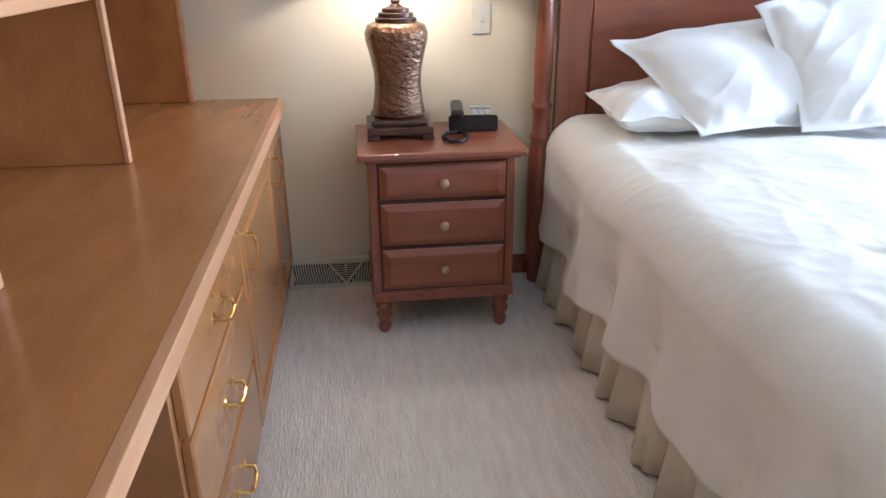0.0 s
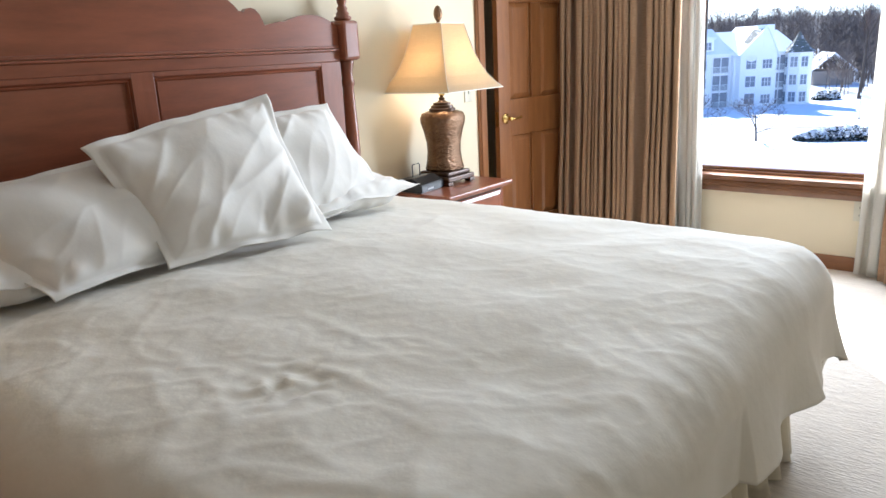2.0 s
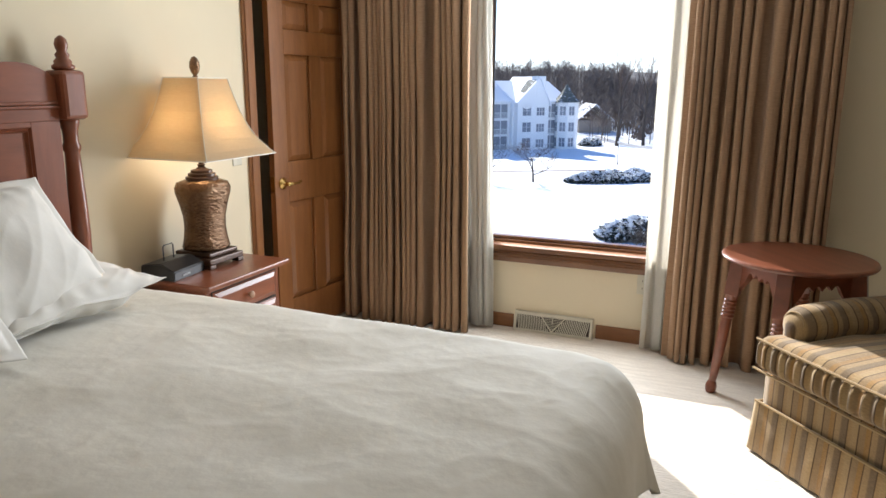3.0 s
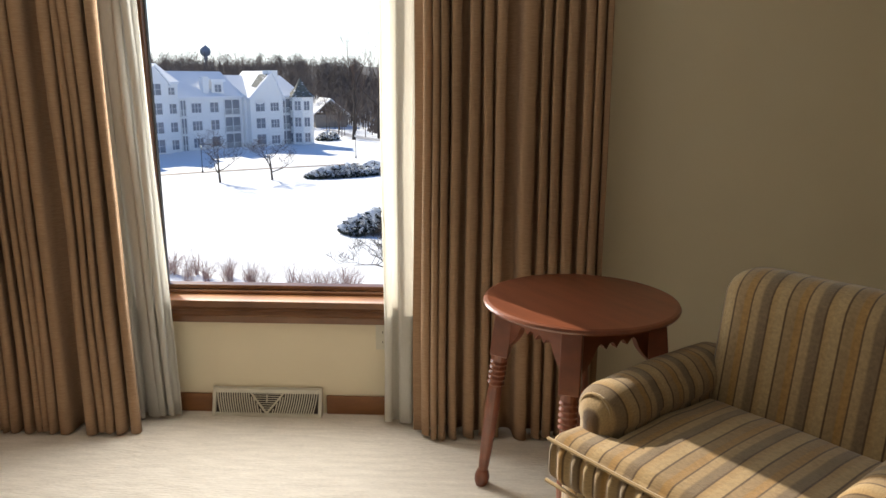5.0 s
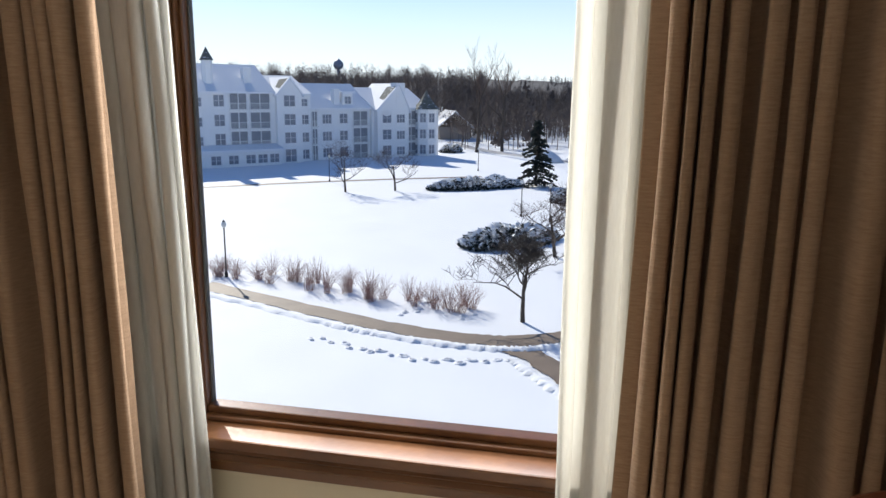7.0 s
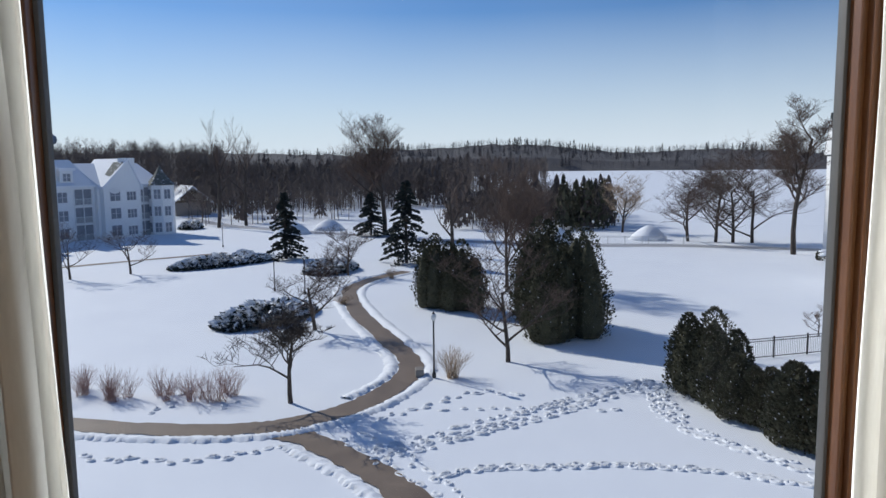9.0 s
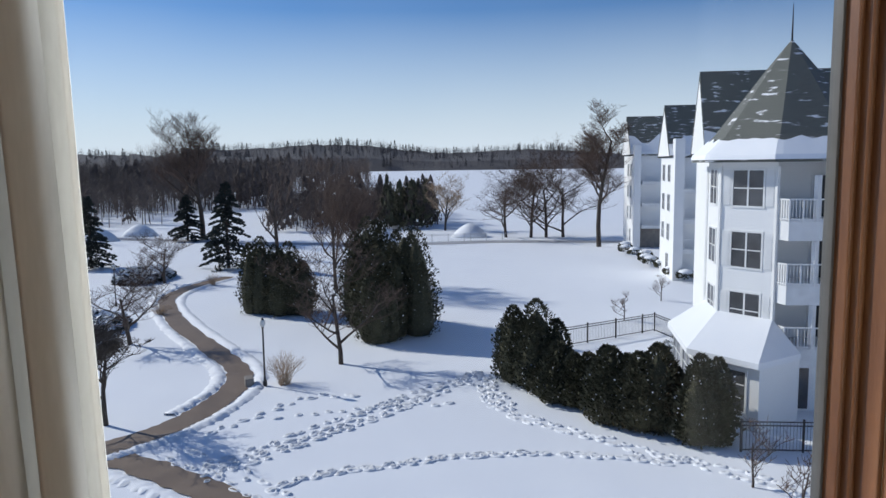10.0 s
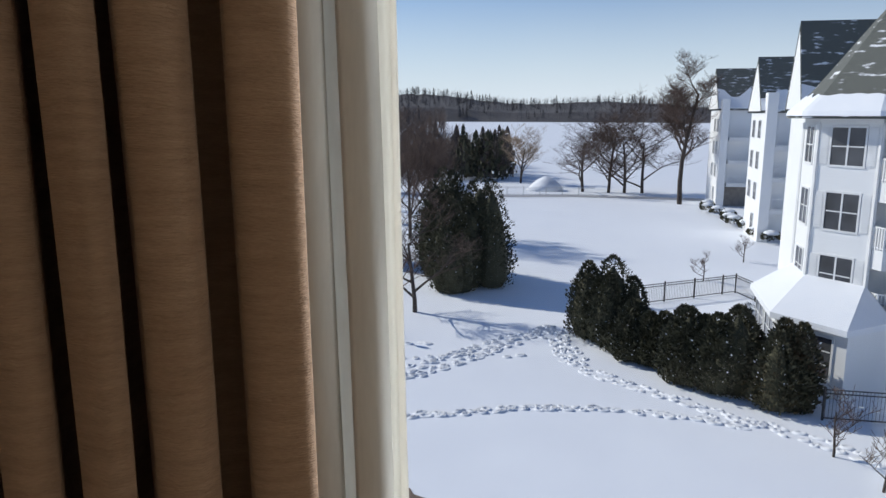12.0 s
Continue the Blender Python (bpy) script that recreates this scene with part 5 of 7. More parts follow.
vs, fs = [], []
for pts, step, wide, seed in (
        ([(32.5, -1.2), (34.2, -4.6), (36.3, -8.6), (38.6, -12.8), (40.3, -16.2)], 0.24, 0.28, 1), ([(31.4, -1.0), (33.5, -4.9), (35.2, -8.4), (37.9, -13.0), (40.0, -15.8)], 0.26, 0.22, 2),
        ([(40.4, -15.6), (37.6, -15.2), (35.0, -14.8), (32.6, -15.4), (29.7, -17.0), (27.5, -18.2), (25.8, -19.5), (22, -21)], 0.20, 0.32, 3),
        ([(40.0, -16.2), (37.0, -15.7), (34.3, -15.3)], 0.4, 0.25, 9),
        ([(29.8, -3.6), (30.4, -5.5), (30.2, -8.6), (30.1, -10.6), (29.3, -13.5), (27.9, -16.3), (26.2, -18.6)], 0.22, 0.15, 4), ([(36.2, -1.2), (37.8, -4.0), (39.5, -6.8), (38.5, -9.5)], 0.55, 0.2, 5),
        ([(34.0, 12.6), (32.9, 8.6), (32.5, 5.6), (33.5, 2.3)], 0.5, 0.15, 6), ([(37.2, -4.2), (37.0, -7.2), (36.7, -10.4), (35.6, -13.4)], 0.7, 0.15, 7), ([(37.9, 9.6), (40.2, 8.2), (42, 8.4)], 0.6, 0.2, 8), ([(38.0, 6.1), (39.9, 5.5)], 0.6, 0.2, 8),
        ([(27.6, -4.3), (29.2, -3.5), (31.0, -2.6), (33.2, -1.2), (34.6, -0.2)], 0.3, 0.5, 12)):
    v, f = tracks(pts, step, wide, seed)
    o = len(vs)
    vs += v
    fs += [tuple(i + o for i in q) for q in f]
tagged(link_mesh("footprints", vs, fs, SNOWP, None, True), "trodden footprints crossing the snowy lawn", "footprints", kind="stuff")


# ---- trees ----
def grow(height, seed, spread=0.6, levels=4, r0=None, weep=0.0, fork=0.28, kids=5, upright=0.25, reach=1.0):
    """A bare tree of tapered limbs. Gives trunk and twig meshes."""
    rnd = random.Random(seed)
    heavy, light = ([], []), ([], [])

    def seg(store, a, b, ra, rb, n):
        vs, fs = store
        d = (b - a).normalized()
        u = d.orthogonal().normalized()
        v = d.cross(u)
        o = len(vs)
        for p, r in ((a, ra), (b, rb)):
            for k in range(n):
                t = 2 * math.pi * k / n
                vs.append(tuple(p + r * (math.cos(t) * u + math.sin(t) * v)))
        for k in range(n):
            fs.append((o + k, o + (k + 1) % n, o + n + (k + 1) % n, o + n + k))

    def limb(p, d, length, r, lev):
        store = heavy if lev <= 1 else light
        n = 6 if lev == 0 else (5 if lev == 1 else 3)
        steps = 5 if lev < 2 else 3
        q = p.copy()
        pts = [(q.copy(), r)]
        for k in range(steps):
            bend = Vector((rnd.uniform(-1, 1), rnd.uniform(-1, 1), rnd.uniform(-0.6, 0.9))) * (0.10 if lev == 0 else 0.30)
            d2 = (d + bend).normalized()
            if weep and lev >= 1:
                d2 = (d2 + Vector((0, 0, -weep * (0.5 + k * 0.4)))).normalized()
            elif lev >= 1:
                d2 = (d2 + Vector((0, 0, upright * 0.4))).normalized()
            e = q + d2 * (length / steps)
            rr = r * (1 - 0.75 * (k + 1) / steps) if lev else r * (1 - 0.55 * (k + 1) / steps)
            rr = max(rr, 0.010 if height < 8 else 0.012)
            seg(store, q, e, pts[-1][1], rr, n)
            q, d = e, d2
            pts.append((q.copy(), rr))
        if lev >= levels:
            return
        count = kids if lev < 2 else kids - 1
        for j in range(count):
            f = fork + (1 - fork) * (j + rnd.random()) / count if lev == 0 else 0.25 + 0.75 * (j + rnd.random()) / count
            i = min(int(f * steps), steps - 1)
            base, rb = pts[i][0].lerp(pts[i + 1][0], f * steps - i), pts[i][1]
            a = rnd.uniform(0, 2 * math.pi)
            side = Vector((math.cos(a), math.sin(a), rnd.uniform(-0.1, 0.5)))
            nd = (d * (1 - spread) + side * spread + Vector((0, 0, upright))).normalized()
            limb(base, nd, length * rnd.uniform(0.45, 0.7) * (1.15 - 0.3 * f) * (reach if lev == 0 else 1.0), max(rb * 0.6, 0.01), lev + 1)

    limb(Vector((0, 0, -0.1)), Vector((0, 0, 1)), height * 0.62, r0 or height * 0.022, 0)
    return heavy, light


def bare_tree(x, y, height, seed, label, twig=None, **kw):
    h, l = grow(height, seed, **kw)
    t = thing("bare_tree", pose(x, y, gz(x, y)), label, "tree")
    link_mesh("trunk", h[0], h[1], BARK, t, True)
    link_mesh("crown", l[0], l[1], twig or TWIG, t, False, "bare twigs")
    return t


def foliage(shape, n, size, seed, droop=0.3):
    """Many small tapered sprays over a shape; shape(rnd) gives a point and its outward direction."""
    rnd = random.Random(seed)
    vs, fs = [], []
    for _ in range(n):
        p, d = shape(rnd)
        d = (d + Vector((rnd.uniform(-0.5, 0.5), rnd.uniform(-0.5, 0.5), rnd.uniform(-0.3, 0.5) - droop))).normalized()
        u = d.orthogonal().normalized()
        u.rotate(Matrix.Rotation(rnd.uniform(0, 6.28), 3, d))
        s = size * rnd.uniform(0.6, 1.5)
        w = s * 0.42
        o = len(vs)
        vs += [tuple(p - d * s * 0.3), tuple(p + u * w + d * s * 0.2), tuple(p + d * s), tuple(p - u * w + d * s * 0.2)]
        fs.append((o, o + 1, o + 2, o + 3))
    return vs, fs


def cedar(x, y, height, width, seed, label, flecks=90, name="arborvitae", mat=None):
    """A dense upright cedar: uneven outline built of several leaning plumes."""
    height, width = height * 0.94, width * 0.88
    rnd0 = random.Random(seed)
    plumes = [(rnd0.uniform(-0.27, 0.27) * width, rnd0.uniform(-0.27, 0.27) * width, height * rnd0.uniform(0.55, 0.97), width * rnd0.uniform(0.24, 0.38)) for _ in range(10)]
    plumes[0] = (0, 0, height, width * 0.40)

    def shape(rnd, out=1.0):
        px, py, ph, pr = rnd.choice(plumes)
        f = rnd.random() ** 0.9
        prof = (1 - f ** 2.5) ** 0.75 * (0.72 + 0.28 * min(1, f * 3)) + 0.03
        a = rnd.uniform(0, 6.2832)
        lobe = 1 + 0.42 * noise.noise(Vector((px * 3 + math.cos(a) * 2.2, py * 3 + math.sin(a) * 2.2, f * ph * 1.5 + seed)))
        r = pr * prof * lobe * rnd.uniform(0.80, 1.14) * out
        return Vector((px + r * math.cos(a), py + r * math.sin(a), f * ph + 0.05)), Vector((math.cos(a), math.sin(a), 0.9))
    t = thing(name, pose(x, y, gz(x, y)), label, "evergreen")
    v, f = foliage(shape, 17000, 0.115, seed, 0.0)
    link_mesh("crown", v, f, mat or CEDAR, t, False)
    bm = bmesh.new()
    for px, py, ph, pr in plumes:
        b2 = lathe([(pr * 0.5, 0.05), (pr * 0.70, ph * 0.12), (pr * 0.70, ph * 0.4), (pr * 0.46, ph * 0.70), (pr * 0.05, ph * 0.88)], 9, pose(px, py, 0))
        me = bpy.data.meshes.new("core")
        b2.to_mesh(me)
        b2.free()
        bm.from_mesh(me)
        bpy.data.meshes.remove(me)
    part("inner_branches", bm, mat or CEDAR, t, "dense dark inner foliage")
    v, f = foliage(lambda r: shape(r, 1.05), flecks, 0.07, seed + 9, 0.0)
    tagged(link_mesh("snow_flecks", v, f, SNOWP, t, False, "scattered snow flecks"), kind="stuff")
    return t


def spruce(x, y, height, width, seed, label, snow=0.0):
    t = thing("spruce_tree", pose(x, y, gz(x, y)), label, "evergreen")
    part("trunk", lathe([(0.22, 0), (0.16, height * 0.3), (0.03, height * 0.97)], 8), BARK, t)
    rnd = random.Random(seed)
    boughs = []
    for k in range(100):
        f = (k / 100) ** 0.85
        boughs.append((f * height * 0.93 + 0.3, rnd.uniform(0, 6.2832), width / 2 * (1 - f) ** 0.85 * rnd.uniform(0.75, 1.12) + 0.15))

    def shape(r):
        z, a, L = r.choice(boughs)
        q = r.random() ** 0.7
        w = 0.28 * L * (1 - q * 0.6) * r.uniform(-1, 1)
        return Vector((q * L * math.cos(a) - w * math.sin(a), q * L * math.sin(a) + w * math.cos(a), z - 0.25 * L * q * q + r.uniform(-0.08, 0.08))), Vector((math.cos(a), math.sin(a), 0.1))
    v, f = foliage(shape, 7000, 0.26, seed + 1, 0.25)
    link_mesh("crown", v, f, SPRUCE, t, False)
    if snow:
        v, f = foliage(lambda r: (lambda pd: (pd[0] + Vector((0, 0, 0.10)), pd[1]))(shape(r)), int(500 * snow), 0.22, seed + 2, 0.0)
        tagged(link_mesh("snow_on_boughs", v, f, SNOWP, t, False, "snow lying on the boughs"), kind="stuff")
    return t


def shrub(x, y, height, width, seed, mat, label, n=70, name="bare_shrub"):
    rnd = random.Random(seed)
    bm_v, bm_f = [], []
    for k in range(n):
        a, lean = rnd.uniform(0, 6.2832), rnd.random() ** 0.6
        p = Vector((rnd.uniform(-0.12, 0.12) * width, rnd.uniform(-0.12, 0.12) * width, -0.03))
        e = Vector((math.cos(a) * lean * width / 2, math.sin(a) * lean * width / 2, height * rnd.uniform(0.6, 1.0) * (1 - 0.35 * lean ** 2)))
        mid = (p + e) / 2 + Vector((0, 0, height * 0.08))
        for q0, q1, r in ((p, mid, 0.007), (mid, e, 0.0045)):
            for tw in range(1):
                d = (q1 - q0).normalized()
                u = d.orthogonal().normalized()
                w = d.cross(u)
                o = len(bm_v)
                for q in (q0, q1):
                    for j in range(3):
                        bm_v.append(tuple(q + r * (math.cos(2.0944 * j) * u + math.sin(2.0944 * j) * w)))
                for j in range(3):
                    bm_f.append((o + j, o + (j + 1) % 3, o + 3 + (j + 1) % 3, o + 3 + j))
        for tw in range(2):
            q0 = mid.lerp(e, rnd.random())
            q1 = q0 + Vector((rnd.uniform(-1, 1), rnd.uniform(-1, 1), 1.2)).normalized() * height * 0.22
            o = len(bm_v)
            s = Vector((0.007, 0.004, 0))
            bm_v += [tuple(q0 - s), tuple(q0 + s), tuple(q1)]
            bm_f.append((o, o + 1, o + 2))
    ob = link_mesh(name, bm_v, bm_f, mat, None, False)
    ob.matrix_world = pose(x, y, gz(x, y))
    return tagged(ob, label, "shrub")


def low_evergreen(x, y, lx, ly, h, turn, seed, label):
    """A spreading juniper bed, half covered with snow."""
    t = thing("juniper_bed", pose(x, y, gz(x, y), 0, 0, turn), label, "evergreen shrub")

    def shape(r):
        a, q = r.uniform(0, 6.2832), math.sqrt(r.random())
        X, Y = lx / 2 * q * math.cos(a), ly / 2 * q * math.sin(a)
        z = h * (1 - q ** 2) ** 0.5 * r.uniform(0.4, 1.05) * (0.7 + 0.5 * noise.noise(Vector((X * 0.5, Y * 0.5, seed))))
        return Vector((X, Y, max(0.05, z))), Vector((math.cos(a), math.sin(a), 0.35))
    v, f = foliage(shape, int(220 * lx), 0.42, seed, 0.1)
    link_mesh("foliage", v, f, SPRUCE, t)
    v, f = foliage(lambda r: (lambda pd: (pd[0] + Vector((0, 0, 0.16)), pd[1]))(shape(r)), int(150 * lx), 0.40, seed + 3, 0.1)
    tagged(link_mesh("snow_on_top", v, f, SNOWP, t, False, "snow clinging to the sprays"), kind="stuff")
    return t


bare_tree(39.15, 2.65, 5.0, 21, "small bare ornamental tree with drooping crown beside the path", BARK, weep=0.07, spread=0.82, upright=0.42, reach=1.3, levels=4, kids=7, fork=0.42, r0=0.13)
bare_tree(44.9, -9.35, 6.8, 34, "bare multi-stemmed tree standing before the cedars", spread=0.78, upright=0.12, reach=1.35, levels=4, kids=6, fork=0.12, r0=0.16)
bare_tree(55.0, 2.6, 5.2, 55, "bare ornamental tree beside the junipers", spread=0.82, upright=0.1, reach=1.6, levels=4, kids=6, fork=0.25, r0=0.15)
bare_tree(81.0, 1.0, 5.0, 61, "bare ornamental tree near the junipers", spread=0.82, upright=0.1, reach=1.6, levels=4, kids=6, fork=0.25, r0=0.15)
bare_tree(83.0, 30.2, 5.2, 71, "bare ornamental tree by the pond path", spread=0.82, upright=0.12, reach=1.7, levels=4, kids=5, fork=0.3, r0=0.14)
bare_tree(86.1, 25.0, 5.0, 72, "bare ornamental tree by the pond path", spread=0.82, upright=0.12, reach=1.7, levels=4, kids=5, fork=0.3, r0=0.14)
bare_tree(126.5, -3.9, 20.0, 81, "tall bare shade tree with broad crown beyond the lawn", spread=0.72, levels=4, kids=9, fork=0.42, r0=0.45, upright=0.20, reach=0.92)
bare_tree(88.6, -54.0, 23.5, 93, "tall bare tree near the apartment wing", spread=0.74, levels=4, kids=9, fork=0.34, r0=0.34, upright=0.10, reach=0.55)
for k, (x, y, h, s) in enumerate(((104, -51.5, 13, 101), (103, -53.6, 12, 102), (102, -56.0, 12.5, 103), (106, -48.2, 12, 104))):
    bare_tree(x, y, h, s, "bare spreading tree by the lake shore", spread=0.78, levels=4, kids=7, fork=0.12, r0=0.26, upright=0.06, reach=1.45)
bare_tree(121, -43.6, 9.5, 111, "bare willow by the lake shore", spread=0.75, levels=4, kids=7, fork=0.1, r0=0.22, upright=0.12, reach=1.3, twig=REED)
bare_tree(70.5, -14.2, 10.5, 121, "reddish bare tree behind the cedars", spread=0.68, levels=4, kids=7, fork=0.2, r0=0.2, reach=1.25)
bare_tree(72.5, -17.0, 9.5, 122, "reddish bare tree behind the cedars", spread=0.68, levels=4, kids=7, fork=0.2, r0=0.2, reach=1.25)
bare_tree(95.5, -12.0, 12.0, 131, "bare tree with broken bough beyond the spruces", spread=0.6, levels=3, kids=5, fork=0.3, r0=0.3)
bare_tree(146, 27.5, 19, 141, "tall bare tree beside the white hotel wing", spread=0.4, levels=4, kids=5, fork=0.5, r0=0.35)
bare_tree(150, 23.0, 18, 142, "tall bare tree beside the white hotel wing", spread=0.4, levels=4, kids=5, fork=0.5, r0=0.35)
for x, y, h, w, s in ((62.5, -6.7, 6.3, 4.4, 1), (60.5, -8.6, 6.0, 4.2, 2), (56.0, -13.8, 8.2, 4.4, 3), (53.0, -13.2, 7.4, 3.8, 4), (51.2, -15.2, 8.0, 4.6, 5), (49.8, -13.0, 6.4, 3.6, 6)):
    cedar(x, y, h, w, s, "dense dark cedar with a few snow flecks, in a clump", 220)
for x, y, h, w, s in ((37.4, -18.2, 4.7, 3.8, 11), (35.0, -18.2, 2.9, 3.0, 12), (33.3, -18.8, 2.7, 2.9, 13), (31.4, -18.9, 3.5, 3.2, 14), (29.6, -20.0, 4.0, 3.2, 15), (28.0, -21.0, 3.8, 2.8, 16)):
    cedar(x, y, h, w, s, "dark cedar of the hedge, sprinkled with snow", 420, "hedge_cedar")
spruce(95.9, 9.2, 8.6, 5.6, 201, "blue-green spruce standing alone on the snow")
spruce(89.6, -5.7, 10.2, 7.2, 202, "tall dark spruce beside the path")
spruce(124, -1.6, 7.4, 6.5, 203, "dark spruce beneath the tall bare tree")
low_evergreen(91.5, 16.0, 13, 4.0, 1.5, -52, 211, "snow-laden spreading junipers in a long bed")
low_evergreen(59.5, 6.6, 9.5, 5.0, 1.5, -35, 212, "snow-laden spreading junipers beside the path")
low_evergreen(84.5, 3.0, 8, 5, 1.4, -20, 213, "snow-laden junipers beneath the bare tree")
low_evergreen(37.6, -27.6, 4.5, 1.5, 1.0, -20, 214, "low evergreen shrubs inside the iron fence")
low_evergreen(145, 32.5, 6, 4, 1.8, 0, 215, "rounded evergreen beside the white hotel wing")
shrub(42.3, -5.75, 1.9, 2.6, 221, REED, "tan leafless shrub beside the lamp post", 150)
random.seed(77)
for k in range(36):
    f = k / 35
    x, y = 44.3 - 4.2 * f + random.uniform(-1.1, 1.1), 23.6 - 18.6 * f + random.uniform(-0.7, 0.7)
    shrub(x, y, random.uniform(1.1, 1.9), random.uniform(1.4, 2.2), 230 + k, REDTWIG, "bare reddish dogwood shrub on the pond bank", 46)
for x, y, h, s in ((48.4, -31.0, 2.0, 251), (53.5, -38.0, 2.0, 252), (23.6, -19.7, 2.2, 253), (21.2, -19.4, 2.2, 254), (22.6, -22.0, 1.8, 255)):
    bare_tree(x, y, h * 1.25, s, "small bare ornamental shrub in the snow", spread=0.85, levels=3, kids=5, fork=0.2, r0=0.05)
shrub(78, -3.5, 1.2, 1.8, 262, REED, "tuft of dry ornamental grass", 120, "dry_grass")
shrub(64.5, 1.0, 1.0, 2.2, 263, REED, "tuft of dry ornamental grass", 110, "dry_grass")

# ---- street lamps ----
def street_lamp(x, y, h, seed, label="black iron garden lamp post with frosted globe"):
    t = thing("street_lamp", pose(x, y, gz(x, y)), label, "street lamp", "garden lamp posts")
    part("post", lathe([(0.11, -0.1), (0.11, 0.25), (0.07, 0.32), (0.05, 0.5), (0.045, h - 0.5), (0.07, h - 0.46), (0.05, h - 0.4)], 10), IRON, t)
    part("globe", lathe([(0.06, h - 0.42), (0.14, h - 0.32), (0.165, h - 0.2), (0.13, h - 0.06), (0.05, h + 0.0)], 12), GLOBE, t, "frosted globe", True)
    part("cap", lathe([(0.10, h - 0.03), (0.06, h + 0.02), (0.02, h + 0.10)], 10), IRON, t)


for x, y in ((42.4, -4.75), (43.1, 22.2), (72.2, 7.6), (111.5, 20.0), (91.8, 36.0), (103.6, -33.0), (70, 4.6)):
    street_lamp(x, y, 3.6, 1)
tagged(boxed("utility_box", 42.5, 43.2, -4.2, -3.75, GZ - 0.05, GZ + 0.45, STONE, None, 0.03), "small green-grey utility box beside the path", "utility box")


# ---- white apartment wing near the window ----
def az(a):
    return Vector((math.cos(radians(a)), math.sin(radians(a)), 0))


def face_pose(p, normal_az):
    """x along the wall (to the right as seen from outside), y into the wall, z up."""
    return Matrix.Translation(p) @ Matrix.Rotation(radians(normal_az + 90), 4, 'Z')


def wall_window(parent, m, w, h, cols=2, shutters=False, rows=2):
    """m: at the middle of the sill on the wall's outer face."""
    bm = bmesh.new()
    t = 0.09
    for a, b, c, d in ((-w / 2 - t, w / 2 + t, -t, 0), (-w / 2 - t, w / 2 + t, h, h + t), (-w / 2 - t, -w / 2, 0, h), (w / 2, w / 2 + t, 0, h)):
        box(bm, a, b, -0.05, 0.0, c, d)
    for k in range(1, cols):
        x = -w / 2 + w * k / cols
        box(bm, x - 0.04, x + 0.04, -0.04, -0.002, 0, h)
    for k in range(1, rows):
        z = h * k / rows
        for j in range(cols):
            box(bm, -w / 2 + w * j / cols + 0.04, -w / 2 + w * (j + 1) / cols - 0.04, -0.035, -0.002, z - 0.025, z + 0.025)
    bm.transform(m)
    win_ob = part("window", bm, TRIMW, parent)
    part("pane", box(bmesh.new(), -w / 2 + 0.002, w / 2 - 0.002, -0.018, -0.004, 0.002, h - 0.002, 0, m), WGLASS, win_ob)
    if shutters:
        for s in (-1, 1):
            bm = bmesh.new()
            c = s * (w / 2 + t + 0.24)
            box(bm, c - 0.21, c + 0.21, -0.03, 0.0, -0.02, h + 0.02)
            for k in range(14):
                z = 0.03 + (h - 0.06) * k / 14
                box(bm, c - 0.17, c + 0.17, -0.05, -0.03, z, z + 0.05)
            bm.transform(m)
            part("shutter", bm, TRIMW, win_ob)
    return win_ob


def rail_part(parent, m, length, h=1.0, solid=0.0):
    bm = bmesh.new()
    box(bm, 0, length, -0.03, 0.03, h - 0.06, h)
    box(bm, 0, length, -0.02, 0.02, 0.06, 0.12)
    n = max(2, int(length / 0.14))
    for k in range(n + 1):
        x = length * k / n
        w = 0.035 if k % max(1, n // 3) == 0 else 0.012
        box(bm, x - w, x + w, -w, w, 0.0, h - 0.06)
    bm.transform(m)
    return part("railing", bm, TRIMW, parent)


apt = thing("apartment_building", pose(0, 0, 0), "white four-storey lakeside apartment wing with turret, balconies and snowy roofs", "building")
TC = Vector((32.1, -29.2, 0))
AP = 3.38
RR = AP / math.cos(radians(22.5))
EAVE = 1.35
corners = [TC + RR * az(107 - 22.5 + 45 * k) for k in range(8)]        # corners[0], [1] bound the front face; [1], [2] the balcony face
nb = az(152)
plan = [corners[0], corners[1], corners[1] - nb * 1.7 + (corners[2] - corners[1]).normalized() * 0.25, corners[2] - nb * 1.7, corners[2]] + corners[3:]


def prism(points, z0, z1):
    bm = bmesh.new()
    a = [bm.verts.new((p.x, p.y, z0)) for p in points]
    b = [bm.verts.new((p.x, p.y, z1)) for p in points]
    bm.faces.new(a[::-1])
    bm.faces.new(b)
    for k in range(len(points)):
        j = (k + 1) % len(points)
        bm.faces.new((a[k], a[j], b[j], b[k]))
    return bm


